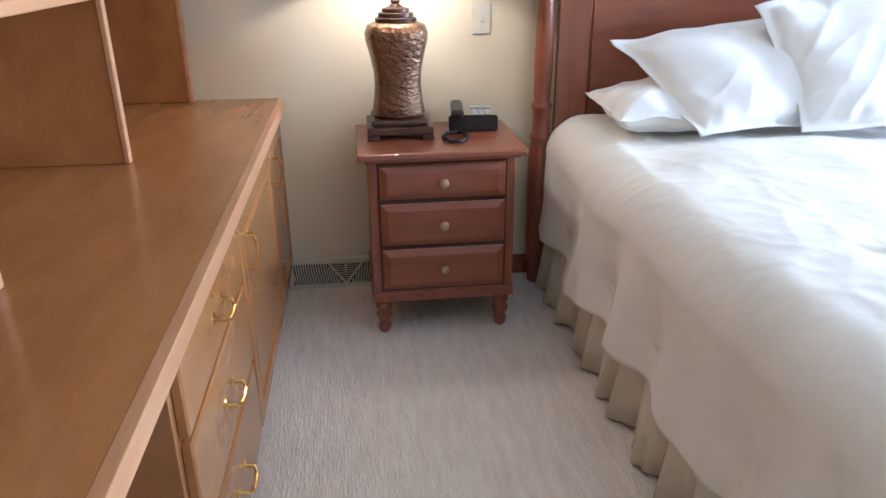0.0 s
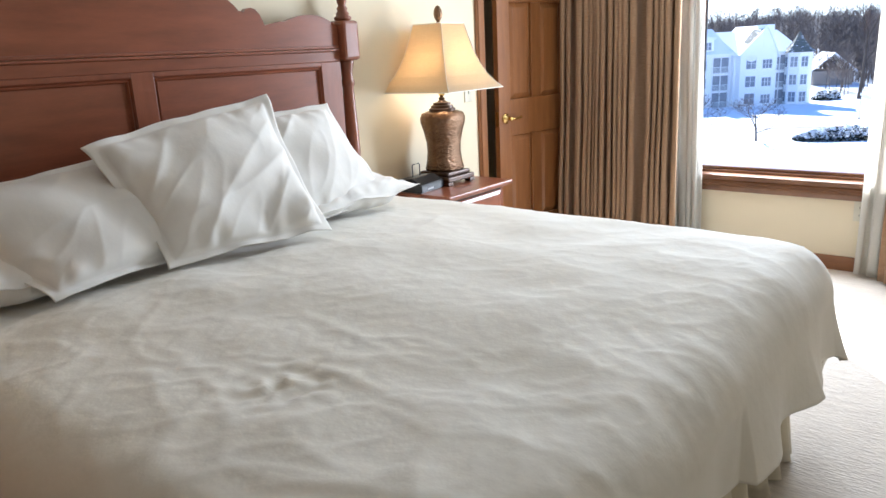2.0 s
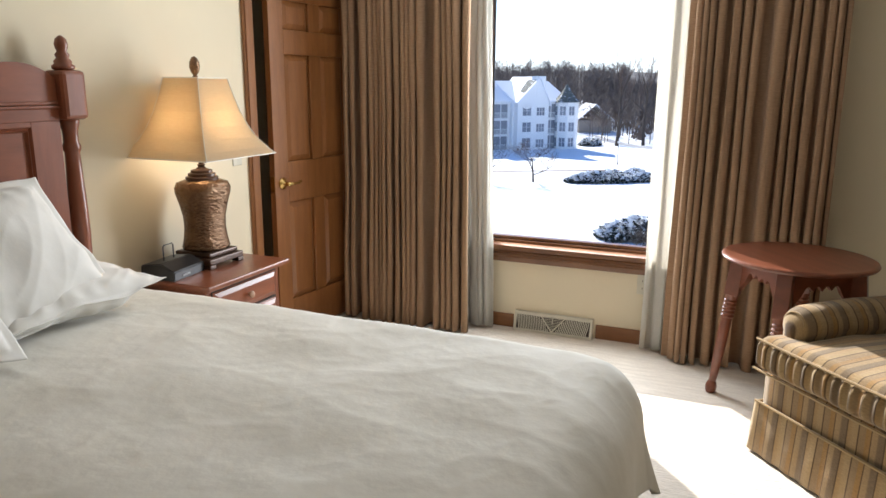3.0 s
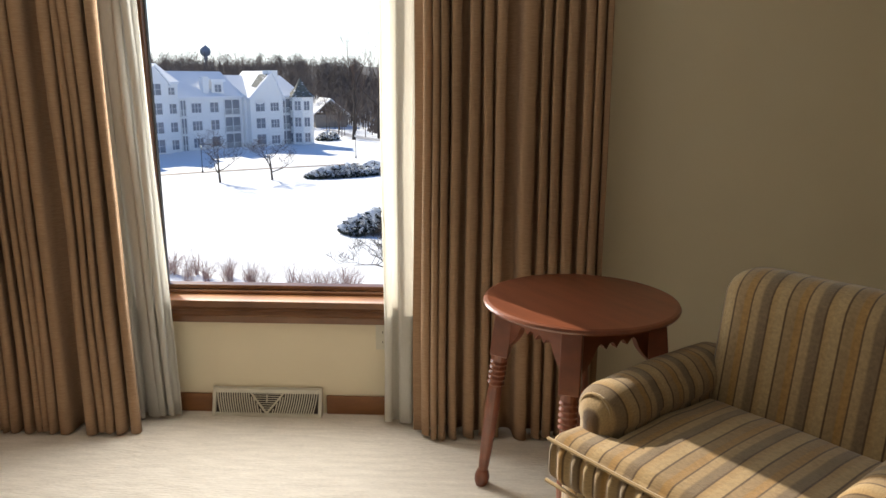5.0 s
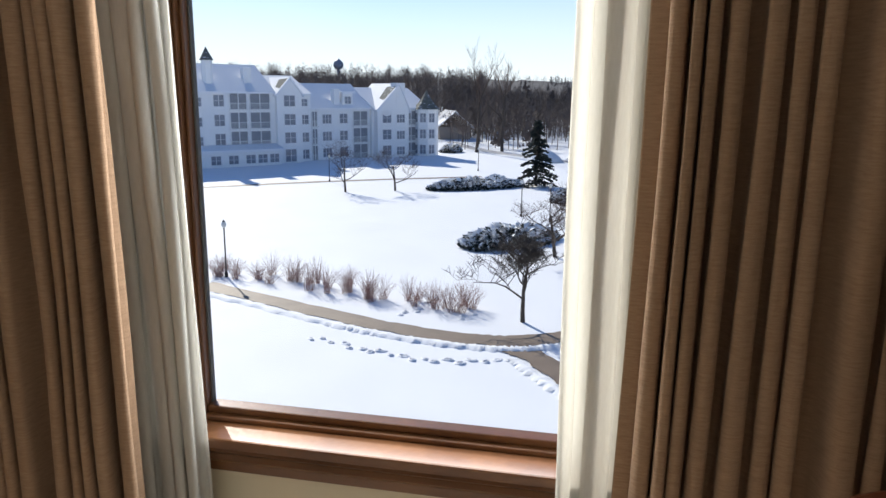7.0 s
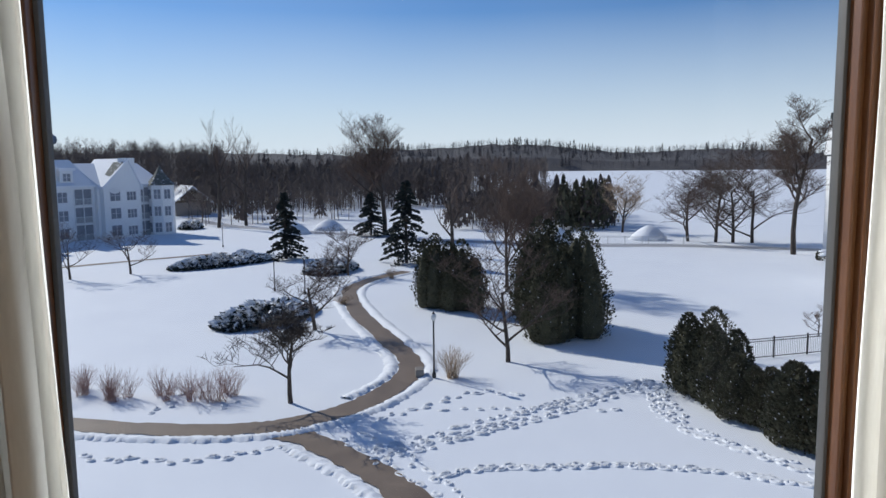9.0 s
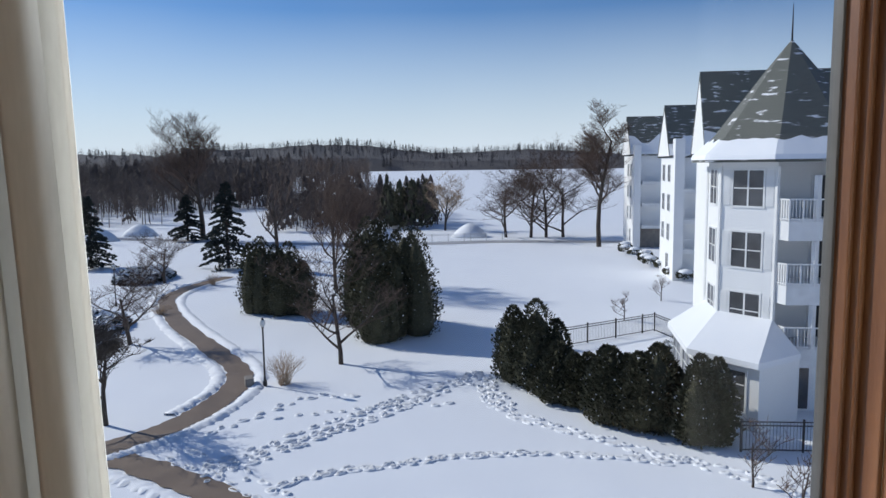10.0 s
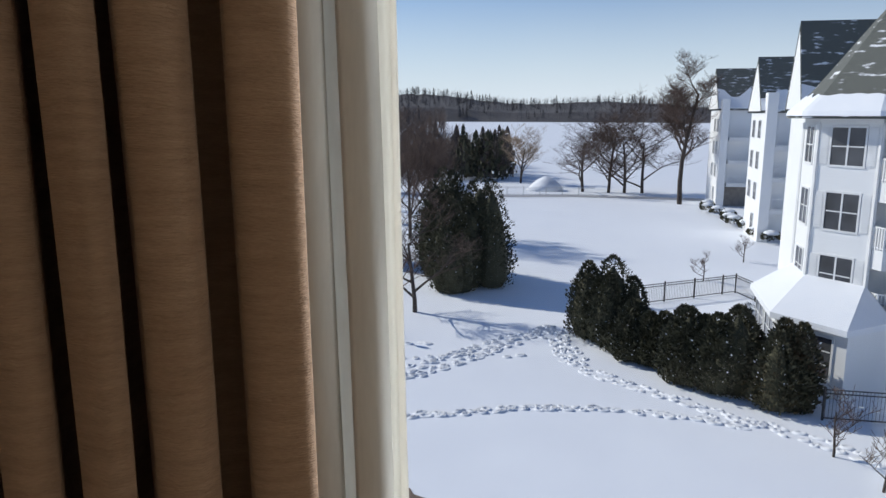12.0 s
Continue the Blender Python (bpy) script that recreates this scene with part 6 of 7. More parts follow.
part("turret_wall", prism(plan, GZ + 3.0, EAVE), SIDING, apt)
part("ground_wall", prism(corners, GZ - 0.5, GZ + 2.999), SIDING, apt)
for k, fl in enumerate((-1.40, -4.30, -7.18)):
    a, b = corners[1], corners[2]
    u = (b - a).normalized()
    L = (b - a).length
    slab = [a + nb * 0.06 + u * 0.1, a + nb * 0.62 + u * 0.35, b + nb * 0.62 - u * 0.55, b + nb * 0.06 + u * 0.15, b - nb * 1.6, a - nb * 1.6 + u * 0.4]
    bal = part("balcony", prism(slab, fl - 0.85, fl + 0.02), TRIMW, apt)
    part("snow_on_balcony", prism([slab[1] - nb * 0.05, slab[2] - nb * 0.05, slab[3] - u * 0.2, slab[0] + u * 0.1], fl + 0.021, fl + 0.10), SNOWP, bal)
    for p, q in ((slab[0], slab[1]), (slab[1], slab[2]), (slab[2], slab[3])):
        d = q - p
        rail_part(bal, Matrix.Translation((p.x, p.y, fl + 0.02)) @ Matrix.Rotation(math.atan2(d.y, d.x), 4, 'Z'), d.length)
    cp = slab[1].lerp(slab[2], 0.62) - nb * 0.1
    part("column", prism([cp + Vector((0.11 * i, 0.11 * j, 0)) for i, j in ((-1, -1), (1, -1), (1, 1), (-1, 1))], fl + 0.021, fl + 2.04), TRIMW, bal)
    dm = face_pose(corners[1].lerp(corners[2], 0.88) - nb * 1.695 + Vector((0, 0, fl + 0.05)), 152)
    wall_window(apt, dm, 0.75, 1.95, 1, False, 1)
for fl in (-1.40, -4.30, -7.18):
    mid = (corners[0] + corners[1]) / 2
    wall_window(apt, face_pose(mid + Vector((0, 0, fl + 0.62)), 107), 1.5, 1.65, 2, True)
    mid = (corners[0] + corners[7]) / 2
    wall_window(apt, face_pose(mid + Vector((0, 0, fl + 0.62)), 62), 1.3, 1.65, 2)
bm = bmesh.new()
for c in corners[:3] + corners[7:]:
    box(bm, c.x - 0.07, c.x + 0.07, c.y - 0.07, c.y + 0.07, GZ + 3.0, EAVE - 0.3)
part("corner_boards", bm, TRIMW, apt)


def cone8(prof, mat, name, parent, lift=0.0, wob=0.0):
    vs, fs = [], []
    n = 32
    rnd = random.Random(5)
    for r, z in prof:
        for k in range(n):
            a = 107 - 22.5 + 360 * k / n
            q = 1 / math.cos(radians((a - 84.5) % 45 - 22.5)) * math.cos(radians(22.5))
            p = TC + az(a) * r * q
            vs.append((p.x, p.y, z + lift + (wob * rnd.uniform(-1, 1) if (r, z) == prof[-1] else 0)))
    for j in range(len(prof) - 1):
        for k in range(n):
            fs.append((j * n + k, j * n + (k + 1) % n, (j + 1) * n + (k + 1) % n, (j + 1) * n + k))
    fs.append(tuple(range(n))[::-1])
    if wob == 0:
        fs.append(tuple((len(prof) - 1) * n + k for k in range(n)))
    return link_mesh(name, vs, fs, mat, parent)


rf = cone8([(4.55, EAVE - 0.1), (4.5, EAVE + 0.08), (3.5, EAVE + 1.15), (2.3, EAVE + 2.75), (1.15, EAVE + 4.3), (0.05, EAVE + 5.7)], SHINGLE, "turret_roof", apt)
part("spike", tube(bmesh.new(), [(TC.x, TC.y, EAVE + 5.6), (TC.x, TC.y, EAVE + 7.4)], [0.05, 0.015], 6), IRON, rf)
vs, fs = [], []
n = 64
rnd = random.Random(8)
for k in range(n + 1):
    a = 20 + 240 * k / n
    q = 1 / math.cos(radians((a - 84.5) % 45 - 22.5)) * math.cos(radians(22.5))
    top = 0.30 + 0.34 * (0.5 + 0.5 * noise.noise(Vector((k * 0.35, 0, 0)))) + (0.5 * max(0, (a - 150) / 110))
    for r, z in ((4.62, EAVE + 0.02), (4.55, EAVE + 0.24), (4.5 - top * 1.0 * 1.5, EAVE + 0.2 + top * 1.07 * 1.5), (4.48 - top * 1.0 * 1.5, EAVE + 0.06 + top * 1.07 * 1.5)):
        p = TC + az(a) * r * q
        vs.append((p.x, p.y, z))
for k in range(n):
    for j in range(3):
        fs.append((k * 4 + j, k * 4 + 4 + j, k * 4 + 5 + j, k * 4 + 1 + j))
link_mesh("roof_snow", vs, fs, SNOWP, rf, False, "snow sliding to the eaves")
# ground-floor pavilion with a snow-covered lean-to roof
PV = [Vector((36.2, -26.4, 0)), Vector((35.4, -24.9, 0)), Vector((30.6, -22.3, 0)), Vector((27.3, -23.3, 0)), Vector((27.9, -26.2, 0)), Vector((30.0, -28.5, 0)), Vector((34.6, -28.3, 0))]
part("pavilion_wall", prism([p.lerp(TC, 0.06) for p in PV], GZ - 0.4, GZ + 2.85), SIDING, apt)
up = [corners[7], corners[7], corners[0], corners[1], corners[1], corners[1], corners[7]]
vs = [(p.x, p.y, GZ + 2.86) for p in PV[:5]] + [(p.x, p.y, GZ + 3.12) for p in PV[:5]] + [(p.x, p.y, GZ + 4.25) for p in up[:5]]
fs = [(k, k + 1, 6 + k, 5 + k) for k in range(4)] + [(5 + k, 6 + k, 11 + k, 10 + k) for k in range(4)] + [(4, 3, 2, 1, 0)]
link_mesh("pavilion_roof", vs, fs, SNOWP, apt, False, "thick snow on the low roof")
for a, b, wn_, wd in ((PV[2].lerp(TC, 0.06), PV[3].lerp(TC, 0.06), 1, 2.0), (PV[1].lerp(TC, 0.06), PV[2].lerp(TC, 0.06), 2, 2.0)):
    d = b - a
    na = math.degrees(math.atan2(d.x, -d.y))
    for k in range(wn_):
        p = a.lerp(b, (k + 0.5) / wn_)
        nv = az(na)
        if nv.dot(p - TC) < 0:
            na += 180
        wall_window(apt, face_pose(p + Vector((0, 0, GZ + 0.75)), na), wd, 1.75, 2, False, 3)
dm = face_pose(corners[1].lerp(corners[2], 0.42) + Vector((0, 0, GZ + 0.08)), 152)
part("entrance_door", box(bmesh.new(), -0.5, 0.5, -0.06, 0.0, 0, 2.15, 0.01, dm), WGLASS, apt, "glazed door")


def wing(name, corner, e_az, length, depth, eave, ridge, parent, ridge_along=True, roofmat=None, snowf=0.5):
    """A gabled block; corner is its near left corner, length runs along e_az, depth to the right of that."""
    e, n = az(e_az), az(e_az - 90)
    c = Vector((corner[0], corner[1], 0))
    q = [c, c + e * length, c + e * length + n * depth, c + n * depth]
    bm = prism(q, GZ - 0.5, eave)
    w = part(name, bm, SIDING, parent)
    bm = bmesh.new()
    o = 0.35
    if ridge_along:
        A = [c - e * o - n * o, c + e * (length + o) - n * o, c + e * (length + o) + n * (depth / 2), c - e * o + n * (depth / 2), c + e * (length + o) + n * (depth + o), c - e * o + n * (depth + o)]
    else:
        A = [c - e * o - n * o, c - e * o + n * (depth + o), c + e * (length / 2) + n * (depth + o), c + e * (length / 2) - n * o, c + e * (length + o) + n * (depth + o), c + e * (length + o) - n * o]
    z = [eave, eave, ridge, ridge, eave, eave]
    lo = [bm.verts.new((p.x, p.y, zz)) for p, zz in zip(A, z)]
    hi = [bm.verts.new((p.x, p.y, zz + 0.22)) for p, zz in zip(A, z)]
    for s in (lo, hi):
        bm.faces.new((s[0], s[1], s[2], s[3]))
        bm.faces.new((s[3], s[2], s[4], s[5]))
    for i, j in ((0, 1), (1, 2), (2, 4), (4, 5), (5, 3), (3, 0)):
        bm.faces.new((lo[i], lo[j], hi[j], hi[i]))
    part("roof", bm, roofmat or SHINGLE, w)
    bm = bmesh.new()
    for tri in ((0, 3, 5), (1, 2, 4)):
        s = [Vector((A[i].x, A[i].y, z[i])) for i in tri]
        bm.faces.new([bm.verts.new(p - (p - (s[0] + s[1] + s[2]) / 3) * 0.10) for p in s])
    part("gable", bm, SIDING, w)
    # snow patches on the slopes
    bm = bmesh.new()
    for s, t2 in (((0, 1), (3, 2)), ((5, 4), (3, 2))):
        lo_a, lo_b = Vector((*A[s[0]].xy, z[s[0]] + 0.225)), Vector((*A[s[1]].xy, z[s[1]] + 0.225))
        hi_a, hi_b = Vector((*A[t2[0]].xy, z[t2[0]] + 0.225)), Vector((*A[t2[1]].xy, z[t2[1]] + 0.225))
        m = 16
        row = []
        for k in range(m + 1):
            f = snowf * (0.7 + 0.6 * noise.noise(Vector((k * 0.5, corner[0], 1))))
            f = max(0.08, min(0.95, f))
            a0, b0 = lo_a.lerp(lo_b, k / m), hi_a.lerp(hi_b, k / m)
            row.append((bm.verts.new(a0 + Vector((0, 0, 0.12))), bm.verts.new(a0.lerp(b0, f) + Vector((0, 0, 0.10))), bm.verts.new(a0.lerp(b0, f)), bm.verts.new(a0)))
        for r0, r1 in zip(row, row[1:]):
            for j in range(3):
                bm.faces.new((r0[j], r1[j], r1[j + 1], r0[j + 1]))
            bm.faces.new((r0[3], r1[3], r1[0], r0[0]))
    part("roof_snow", bm, SNOWP, w)
    return w, q


def balcony_stack(parent, origin, along_az, width, floors, normal_az):
    """Balconies one above the other on an end wall, their recesses only coloured in."""
    u, nn = az(along_az), az(normal_az)
    for fl in floors:
        p = Vector((origin.x, origin.y, 0))
        # flat greyer panel: the shade of a recess put into its colour
        part("balcony_recess", box(bmesh.new(), 0, width, -0.02, 0.02, 0.0, 2.2, 0, face_pose(p + nn * 0.0 + Vector((0, 0, fl)), normal_az)), PALE, parent)
        sl = [p + nn * 0.03, p + u * width + nn * 0.03, p + u * width + nn * 1.1, p + nn * 1.1]
        b = part("balcony", prism(sl, fl - 0.40, fl), TRIMW, parent)
        d = sl[2] - sl[3]
        rail_part(b, Matrix.Translation((sl[3].x, sl[3].y, fl)) @ Matrix.Rotation(math.atan2(d.y, d.x), 4, 'Z'), d.length)


E_AZ = 153.3                                                # the row of blocks runs this way towards the room's building
FLO = (GZ + 3.0, GZ + 5.9, GZ + 8.8)
w2, q2 = wing("block", (42.2, -33.0), -26.7, 3.5, 12, 1.6, 6.9, apt, False, None, 0.35)
w3, q3 = wing("block", (62.6, -45.8), -26.7, 6, 11, 1.6, 6.6, apt, False, None, 0.45)
w4, q4 = wing("block", (86.4, -57.7), -26.7, 9, 12, 2.0, 7.2, apt, False, None, 0.5)
for ww, q, shift in ((w3, q3, 0.9), (w4, q4, 1.1)):
    o = q[0] + az(E_AZ) * 0.01
    sd = az(-26.7 - 90)
    balcony_stack(ww, o + sd * (shift + 3.2), -26.7 + 90, 3.2, FLO, E_AZ)
    part("pier", prism([o + sd * 0.0, o + sd * 0.9, o + sd * 0.9 + az(E_AZ) * 1.2, o + az(E_AZ) * 1.2], GZ - 0.5, 3.4), SIDING, ww)
    for fl in FLO:
        for k in range(2):
            wall_window(ww, face_pose(q[0] + az(-26.7) * (1.5 + 2.8 * k) + Vector((0, 0, fl + 0.7)), E_AZ - 90), 1.2, 1.6, 2)
    wall_window(ww, face_pose(q[0] + az(-26.7) * 1.8 + Vector((0, 0, GZ + 0.7)), E_AZ - 90), 1.2, 1.6, 2)
w5, q5 = wing("block", (28.6 - 11.48, -29.4 - 3.51), 17, 12, 11, 1.3, 5.6, apt, True, None, 0.92)
for fl in (-1.40, -4.30, -7.18, GZ + 0.3):
    for k in range(3):
        wall_window(w5, face_pose(q5[1] + az(197) * (1.4 + 3.2 * k) + Vector((0, 0, fl + 0.62)), 107), 1.2, 1.6, 2)
part("stone_base", box(bmesh.new(), 0.1, 3.4, -0.05, 0.0, -0.3, 2.8, 0.01, face_pose(q4[0] + az(E_AZ) * 0.02 + az(-116.7) * 1.0 + Vector((0, 0, GZ)), E_AZ)), STONE, w4, "field stone base")
for k in range(9):
    f = k / 8
    x, y = 60.5 + 23 * f, -46.0 - 8.3 * f + 0.5 * math.sin(k * 2.1)
    if k in (2, 3):
        x += 1.2
    t = thing("snowy_shrub", pose(x, y, gz(x, y)), "clipped shrub capped with snow beside the apartments", "shrub", "shrubs along the apartments")
    v, f2 = foliage(lambda r: (lambda a, b: (Vector((0.75 * math.cos(a) * math.sin(b), 0.75 * math.sin(a) * math.sin(b), 0.55 + 0.5 * math.cos(b))), Vector((math.cos(a), math.sin(a), 0.6))))(r.uniform(0, 6.28), r.uniform(0.2, 2.0)), 260, 0.22, 300 + k)
    link_mesh("foliage", v, f2, CEDAR, t)
    part("snow_cap", lathe([(0.62, 0.78), (0.74, 0.92), (0.58, 1.10), (0.2, 1.22), (0.02, 1.24)], 12), SNOWP, t, "rounded snow cap", True)


# ---- iron fence, pool, shore ----
def iron_fence(points, h, label, name="iron_fence", spacing=0.13, mat=None):
    t = thing(name, pose(0, 0, 0), label, "fence")
    bars = bmesh.new()
    for a, b in zip(points, points[1:]):
        a, b = Vector((*a, 0)), Vector((*b, 0))
        L = (b - a).length
        d = (b - a) / L
        rot = Matrix.Rotation(math.atan2(d.y, d.x), 4, 'Z')
        m = Matrix.Translation((a.x, a.y, gz(a.x, a.y) - 0.05)) @ rot
        for z in (0.15, h - 0.15, h):
            part("rail", box(bmesh.new(), 0, L, -0.02, 0.02, z - 0.02, z + 0.02, 0, m), mat or IRON, t)
        k = 0
        while k * 2.4 <= L + 0.01:
            part("post", box(bmesh.new(), k * 2.4 - 0.04, k * 2.4 + 0.04, -0.04, 0.04, 0, h + 0.12, 0.01, m), mat or IRON, t)
            k += 1
        for j in range(int(L / spacing)):
            x = (j + 0.5) * spacing
            vs = [bars.verts.new(m @ Vector(p)) for p in ((x - 0.009, -0.009, 0.1), (x + 0.009, -0.009, 0.1), (x, 0.012, 0.1), (x - 0.009, -0.009, h), (x + 0.009, -0.009, h), (x, 0.012, h))]
            for i in range(3):
                bars.faces.new((vs[i], vs[(i + 1) % 3], vs[3 + (i + 1) % 3], vs[3 + i]))
    tagged(part("balusters", bars, mat or IRON, t), kind="stuff")


iron_fence([(26.3, -21.6), (24.4, -25.8)], 1.3, "black iron fence before the pavilion")
iron_fence([(41.0, -21.2), (43.4, -22.8), (44.8, -31.0), (41.2, -30.6)], 1.25, "black iron fence round the pool yard")
iron_fence([(105.2, -33.2), (103, -41), (101.2, -47.9)], 1.2, "pale railing along the lake shore", "shore_railing", 0.3, PALE)
pool = tagged(part("pool_cover", lathe([(1.4, 0.0), (1.5, 0.10), (1.35, 0.28), (0.8, 0.40), (0.02, 0.44)], 20, pose(36.9, -23.2, GZ - 0.02)), TARP, None, "", True), "round blue covered hot tub in the pool yard", "hot tub")
for k, (x, y, r, h) in enumerate(((109.5, -43.5, 3.0, 2.1), (107.5, -29.0, 2.2, 2.2), (137, 6, 3, 2), (131, 12, 3.4, 2.2))):
    bm = lathe([(r, -0.1), (r * 0.72, h * 0.42), (r * 0.4, h * 0.78), (r * 0.12, h), (0.02, h * 1.02)], 22)
    for v in bm.verts:
        v.co += Vector((noise.noise(v.co * 0.9 + Vector((k, 0, 0))), noise.noise(v.co * 0.9 + Vector((0, k, 3))), 0.4 * noise.noise(v.co + Vector((0, 0, k))))) * 0.35
    ob = part("snow_pile", bm, SNOWP, None, "", True)
    ob.matrix_world = pose(x, y, GZ)
    tagged(ob, "heaped pile of ploughed snow by the shore", "snow pile")

# ---- white hotel across the pond ----
hotel = thing("hotel_building", pose(0, 0, 0), "white four-storey hotel wing in shade with gables, turret and snowy roof", "building")
HA, HB = Vector((136.9, 35.5, 0)), Vector((101.0, 63.5, 0))
hd = (HB - HA).normalized()
h_az = math.degrees(math.atan2(hd.y, hd.x))
hn = az(h_az + 90) if az(h_az + 90).dot(Vector((-1, -0.6, 0))) > 0 else az(h_az - 90)
hn_az = math.degrees(math.atan2(hn.y, hn.x))
HL = (HB - HA).length
HE = GZ + 8.6                                               # eaves of the three-storey parts
ROWS = [GZ + 0.45, GZ + 3.3, GZ + 6.25, GZ + 9.25]           # window sills
# hotel panes: pale reflection of snow and haze put into the base colour
HGLASS = material("glass_with_painted_reflection", (0.26, 0.29, 0.34), 0.15, (0.15, 0.17, 0.21), 0.8, spec=0.6)
# grey that paints the shade within the porches
SCREEN = material("painted_porch_shade", (0.30, 0.31, 0.33), 0.7, (0.22, 0.23, 0.25), 1.5)


def hp(s, out=0.0, z=0.0):
    p = HA + hd * s + hn * out
    return Vector((p.x, p.y, z))


def hotel_window(parent, s, out, sill, w=1.6, h=1.6, cols=2):
    ob = wall_window(parent, face_pose(hp(s, out, sill), hn_az), w, h, cols)
    for c in ob.children:
        c.data.materials[0] = HGLASS
    return ob


def hotel_loggia(parent, s, out, sill, w):
    """A flat panel coloured with a screened porch's shade, with posts and a rail."""
    m = face_pose(hp(s, out, sill - 0.45), hn_az)
    t = part("porch", box(bmesh.new(), -w / 2, w / 2, -0.03, 0.0, 0, 2.45, 0, m), SCREEN, parent, "screened porch, its shade put into a flat grey panel")
    bm = bmesh.new()
    for x in (-w / 2, 0, w / 2):
        box(bm, x - 0.07, x + 0.07, -0.14, -0.03, 0, 2.45, 0, m)
    box(bm, -w / 2 - 0.1, w / 2 + 0.1, -0.35, -0.03, -0.2, 0.0, 0, m)
    box(bm, -w / 2, w / 2, -0.12, -0.03, 0.88, 0.96, 0, m)
    part("posts", bm, TRIMW, t)
    n = int(w / 0.22)
    bm = bmesh.new()
    for k in range(n):
        x = -w / 2 + w * (k + 0.5) / n
        box(bm, x - 0.02, x + 0.02, -0.09, -0.05, 0.0, 0.88, 0, m)
    part("railing", bm, TRIMW, t)


def hotel_section(s0, s1, out, eave, ridge, back=-14.0, snow=SNOWP):
    """A stretch of the wing under a roof whose ridge runs along the front."""
    w = part("wall", prism([hp(s0, out), hp(s1, out), hp(s1, back), hp(s0, back)], GZ - 0.5, eave), SIDING, hotel)
    mid = (out + back) / 2
    A = [hp(s0, out + 0.5, eave), hp(s1, out + 0.5, eave), hp(s1, mid, ridge), hp(s0, mid, ridge), hp(s1, back - 0.5, eave), hp(s0, back - 0.5, eave)]
    bm = bmesh.new()
    vv = [bm.verts.new(p) for p in A] + [bm.verts.new(p + Vector((0, 0, 0.28))) for p in A]
    for o in (0, 6):
        bm.faces.new((vv[o], vv[o + 1], vv[o + 2], vv[o + 3]))
        bm.faces.new((vv[o + 3], vv[o + 2], vv[o + 4], vv[o + 5]))
    for i, j in ((0, 1), (1, 2), (2, 4), (4, 5), (5, 3), (3, 0)):
        bm.faces.new((vv[i], vv[j], vv[6 + j], vv[6 + i]))
    part("roof", bm, snow, w, "snow-covered roof")
    bm = bmesh.new()
    for i, j, k in ((0, 3, 5), (1, 4, 2)):
        bm.faces.new([bm.verts.new(p) for p in (A[i], A[j], A[k])])
    part("gable_end", bm, SIDING, w)
    return w


def hotel_gable(s0, s1, out, eave, peak_s, peak):
    """A bay with a gabled front and a roof that runs back into the wing."""
    w = part("gable_bay", prism([hp(s0, -2), hp(s0, out), hp(s1, out), hp(s1, -2)], GZ - 0.5, eave), SIDING, hotel)
    bm = bmesh.new()
    bm.faces.new([bm.verts.new(p) for p in (hp(s0, out, eave), hp(s1, out, eave), hp(peak_s, out, peak))])
    part("gable", bm, SIDING, w)
    for se, dark in ((s0, False), (s1, True)):
        e = se + (-0.35 if se < peak_s else 0.35)
        z = eave - 0.35 * (peak - eave) / max(0.5, abs(se - peak_s))
        q = [hp(e, out + 0.35, z), hp(peak_s, out + 0.35, peak), hp(peak_s, -8, peak), hp(e, -8, z)]
        bm = bmesh.new()
        vv = [bm.verts.new(p + Vector((0, 0, 0.02))) for p in q] + [bm.verts.new(p + Vector((0, 0, 0.32))) for p in q]
        bm.faces.new(vv[:4])
        bm.faces.new(vv[4:])
        for k in range(4):
            bm.faces.new((vv[k], vv[(k + 1) % 4], vv[4 + (k + 1) % 4], vv[4 + k]))
        part("gable_roof", bm, SNOWP, w)
        if dark:                                            # a bare patch of shingles where the snow slid off
            bm = bmesh.new()
            f = lambda a, b: q[0].lerp(q[1], a).lerp(q[3].lerp(q[2], a), b) + Vector((0, 0, 0.335))
            bm.faces.new([bm.verts.new(p) for p in (f(0.35, 0.05), f(0.92, 0.04), f(0.86, 0.34), f(0.42, 0.26))])
            part("bare_shingles", bm, SHINGLE, w, "shingles bare of snow")
    return w


right = hotel_section(-0.5, 12, 0.0, HE, HE + 3.6)
middle = hotel_section(12, 24.2, -0.8, HE, HE + 4.2)
left = hotel_section(31.0, 52, 0.8, HE + 2.6, HE + 7.0)
link = hotel_section(24.2, 31.0, 0.0, HE + 2.4, HE + 5.4)
# right-hand gable with its stack at the peak
g1 = hotel_gable(4.8, 11.6, 1.2, HE, 7.0, HE + 4.3)
part("chimney", prism([hp(5.7, -0.6), hp(5.7, 1.25), hp(7.6, 1.25), hp(7.6, -0.6)], HE + 1.0, HE + 4.7), SIDING, g1)
for r in ROWS[:3]:
    hotel_window(g1, 9.6, 1.2, r, 1.8, 1.7, 2)
    hotel_window(g1, 6.6, 1.2, r, 1.7, 1.4, 3)
    hotel_loggia(right, 3.5, 0.0, r, 2.2)
part("arch", lathe([(0.95, 0.0), (0.95, 0.05)], 20, face_pose(hp(9.6, 1.21, ROWS[2] + 1.7), hn_az) @ pose(0, 0, 0, 90) @ Matrix.Diagonal((1, 0.55, 1, 1))), TRIMW, g1, "arched window head")
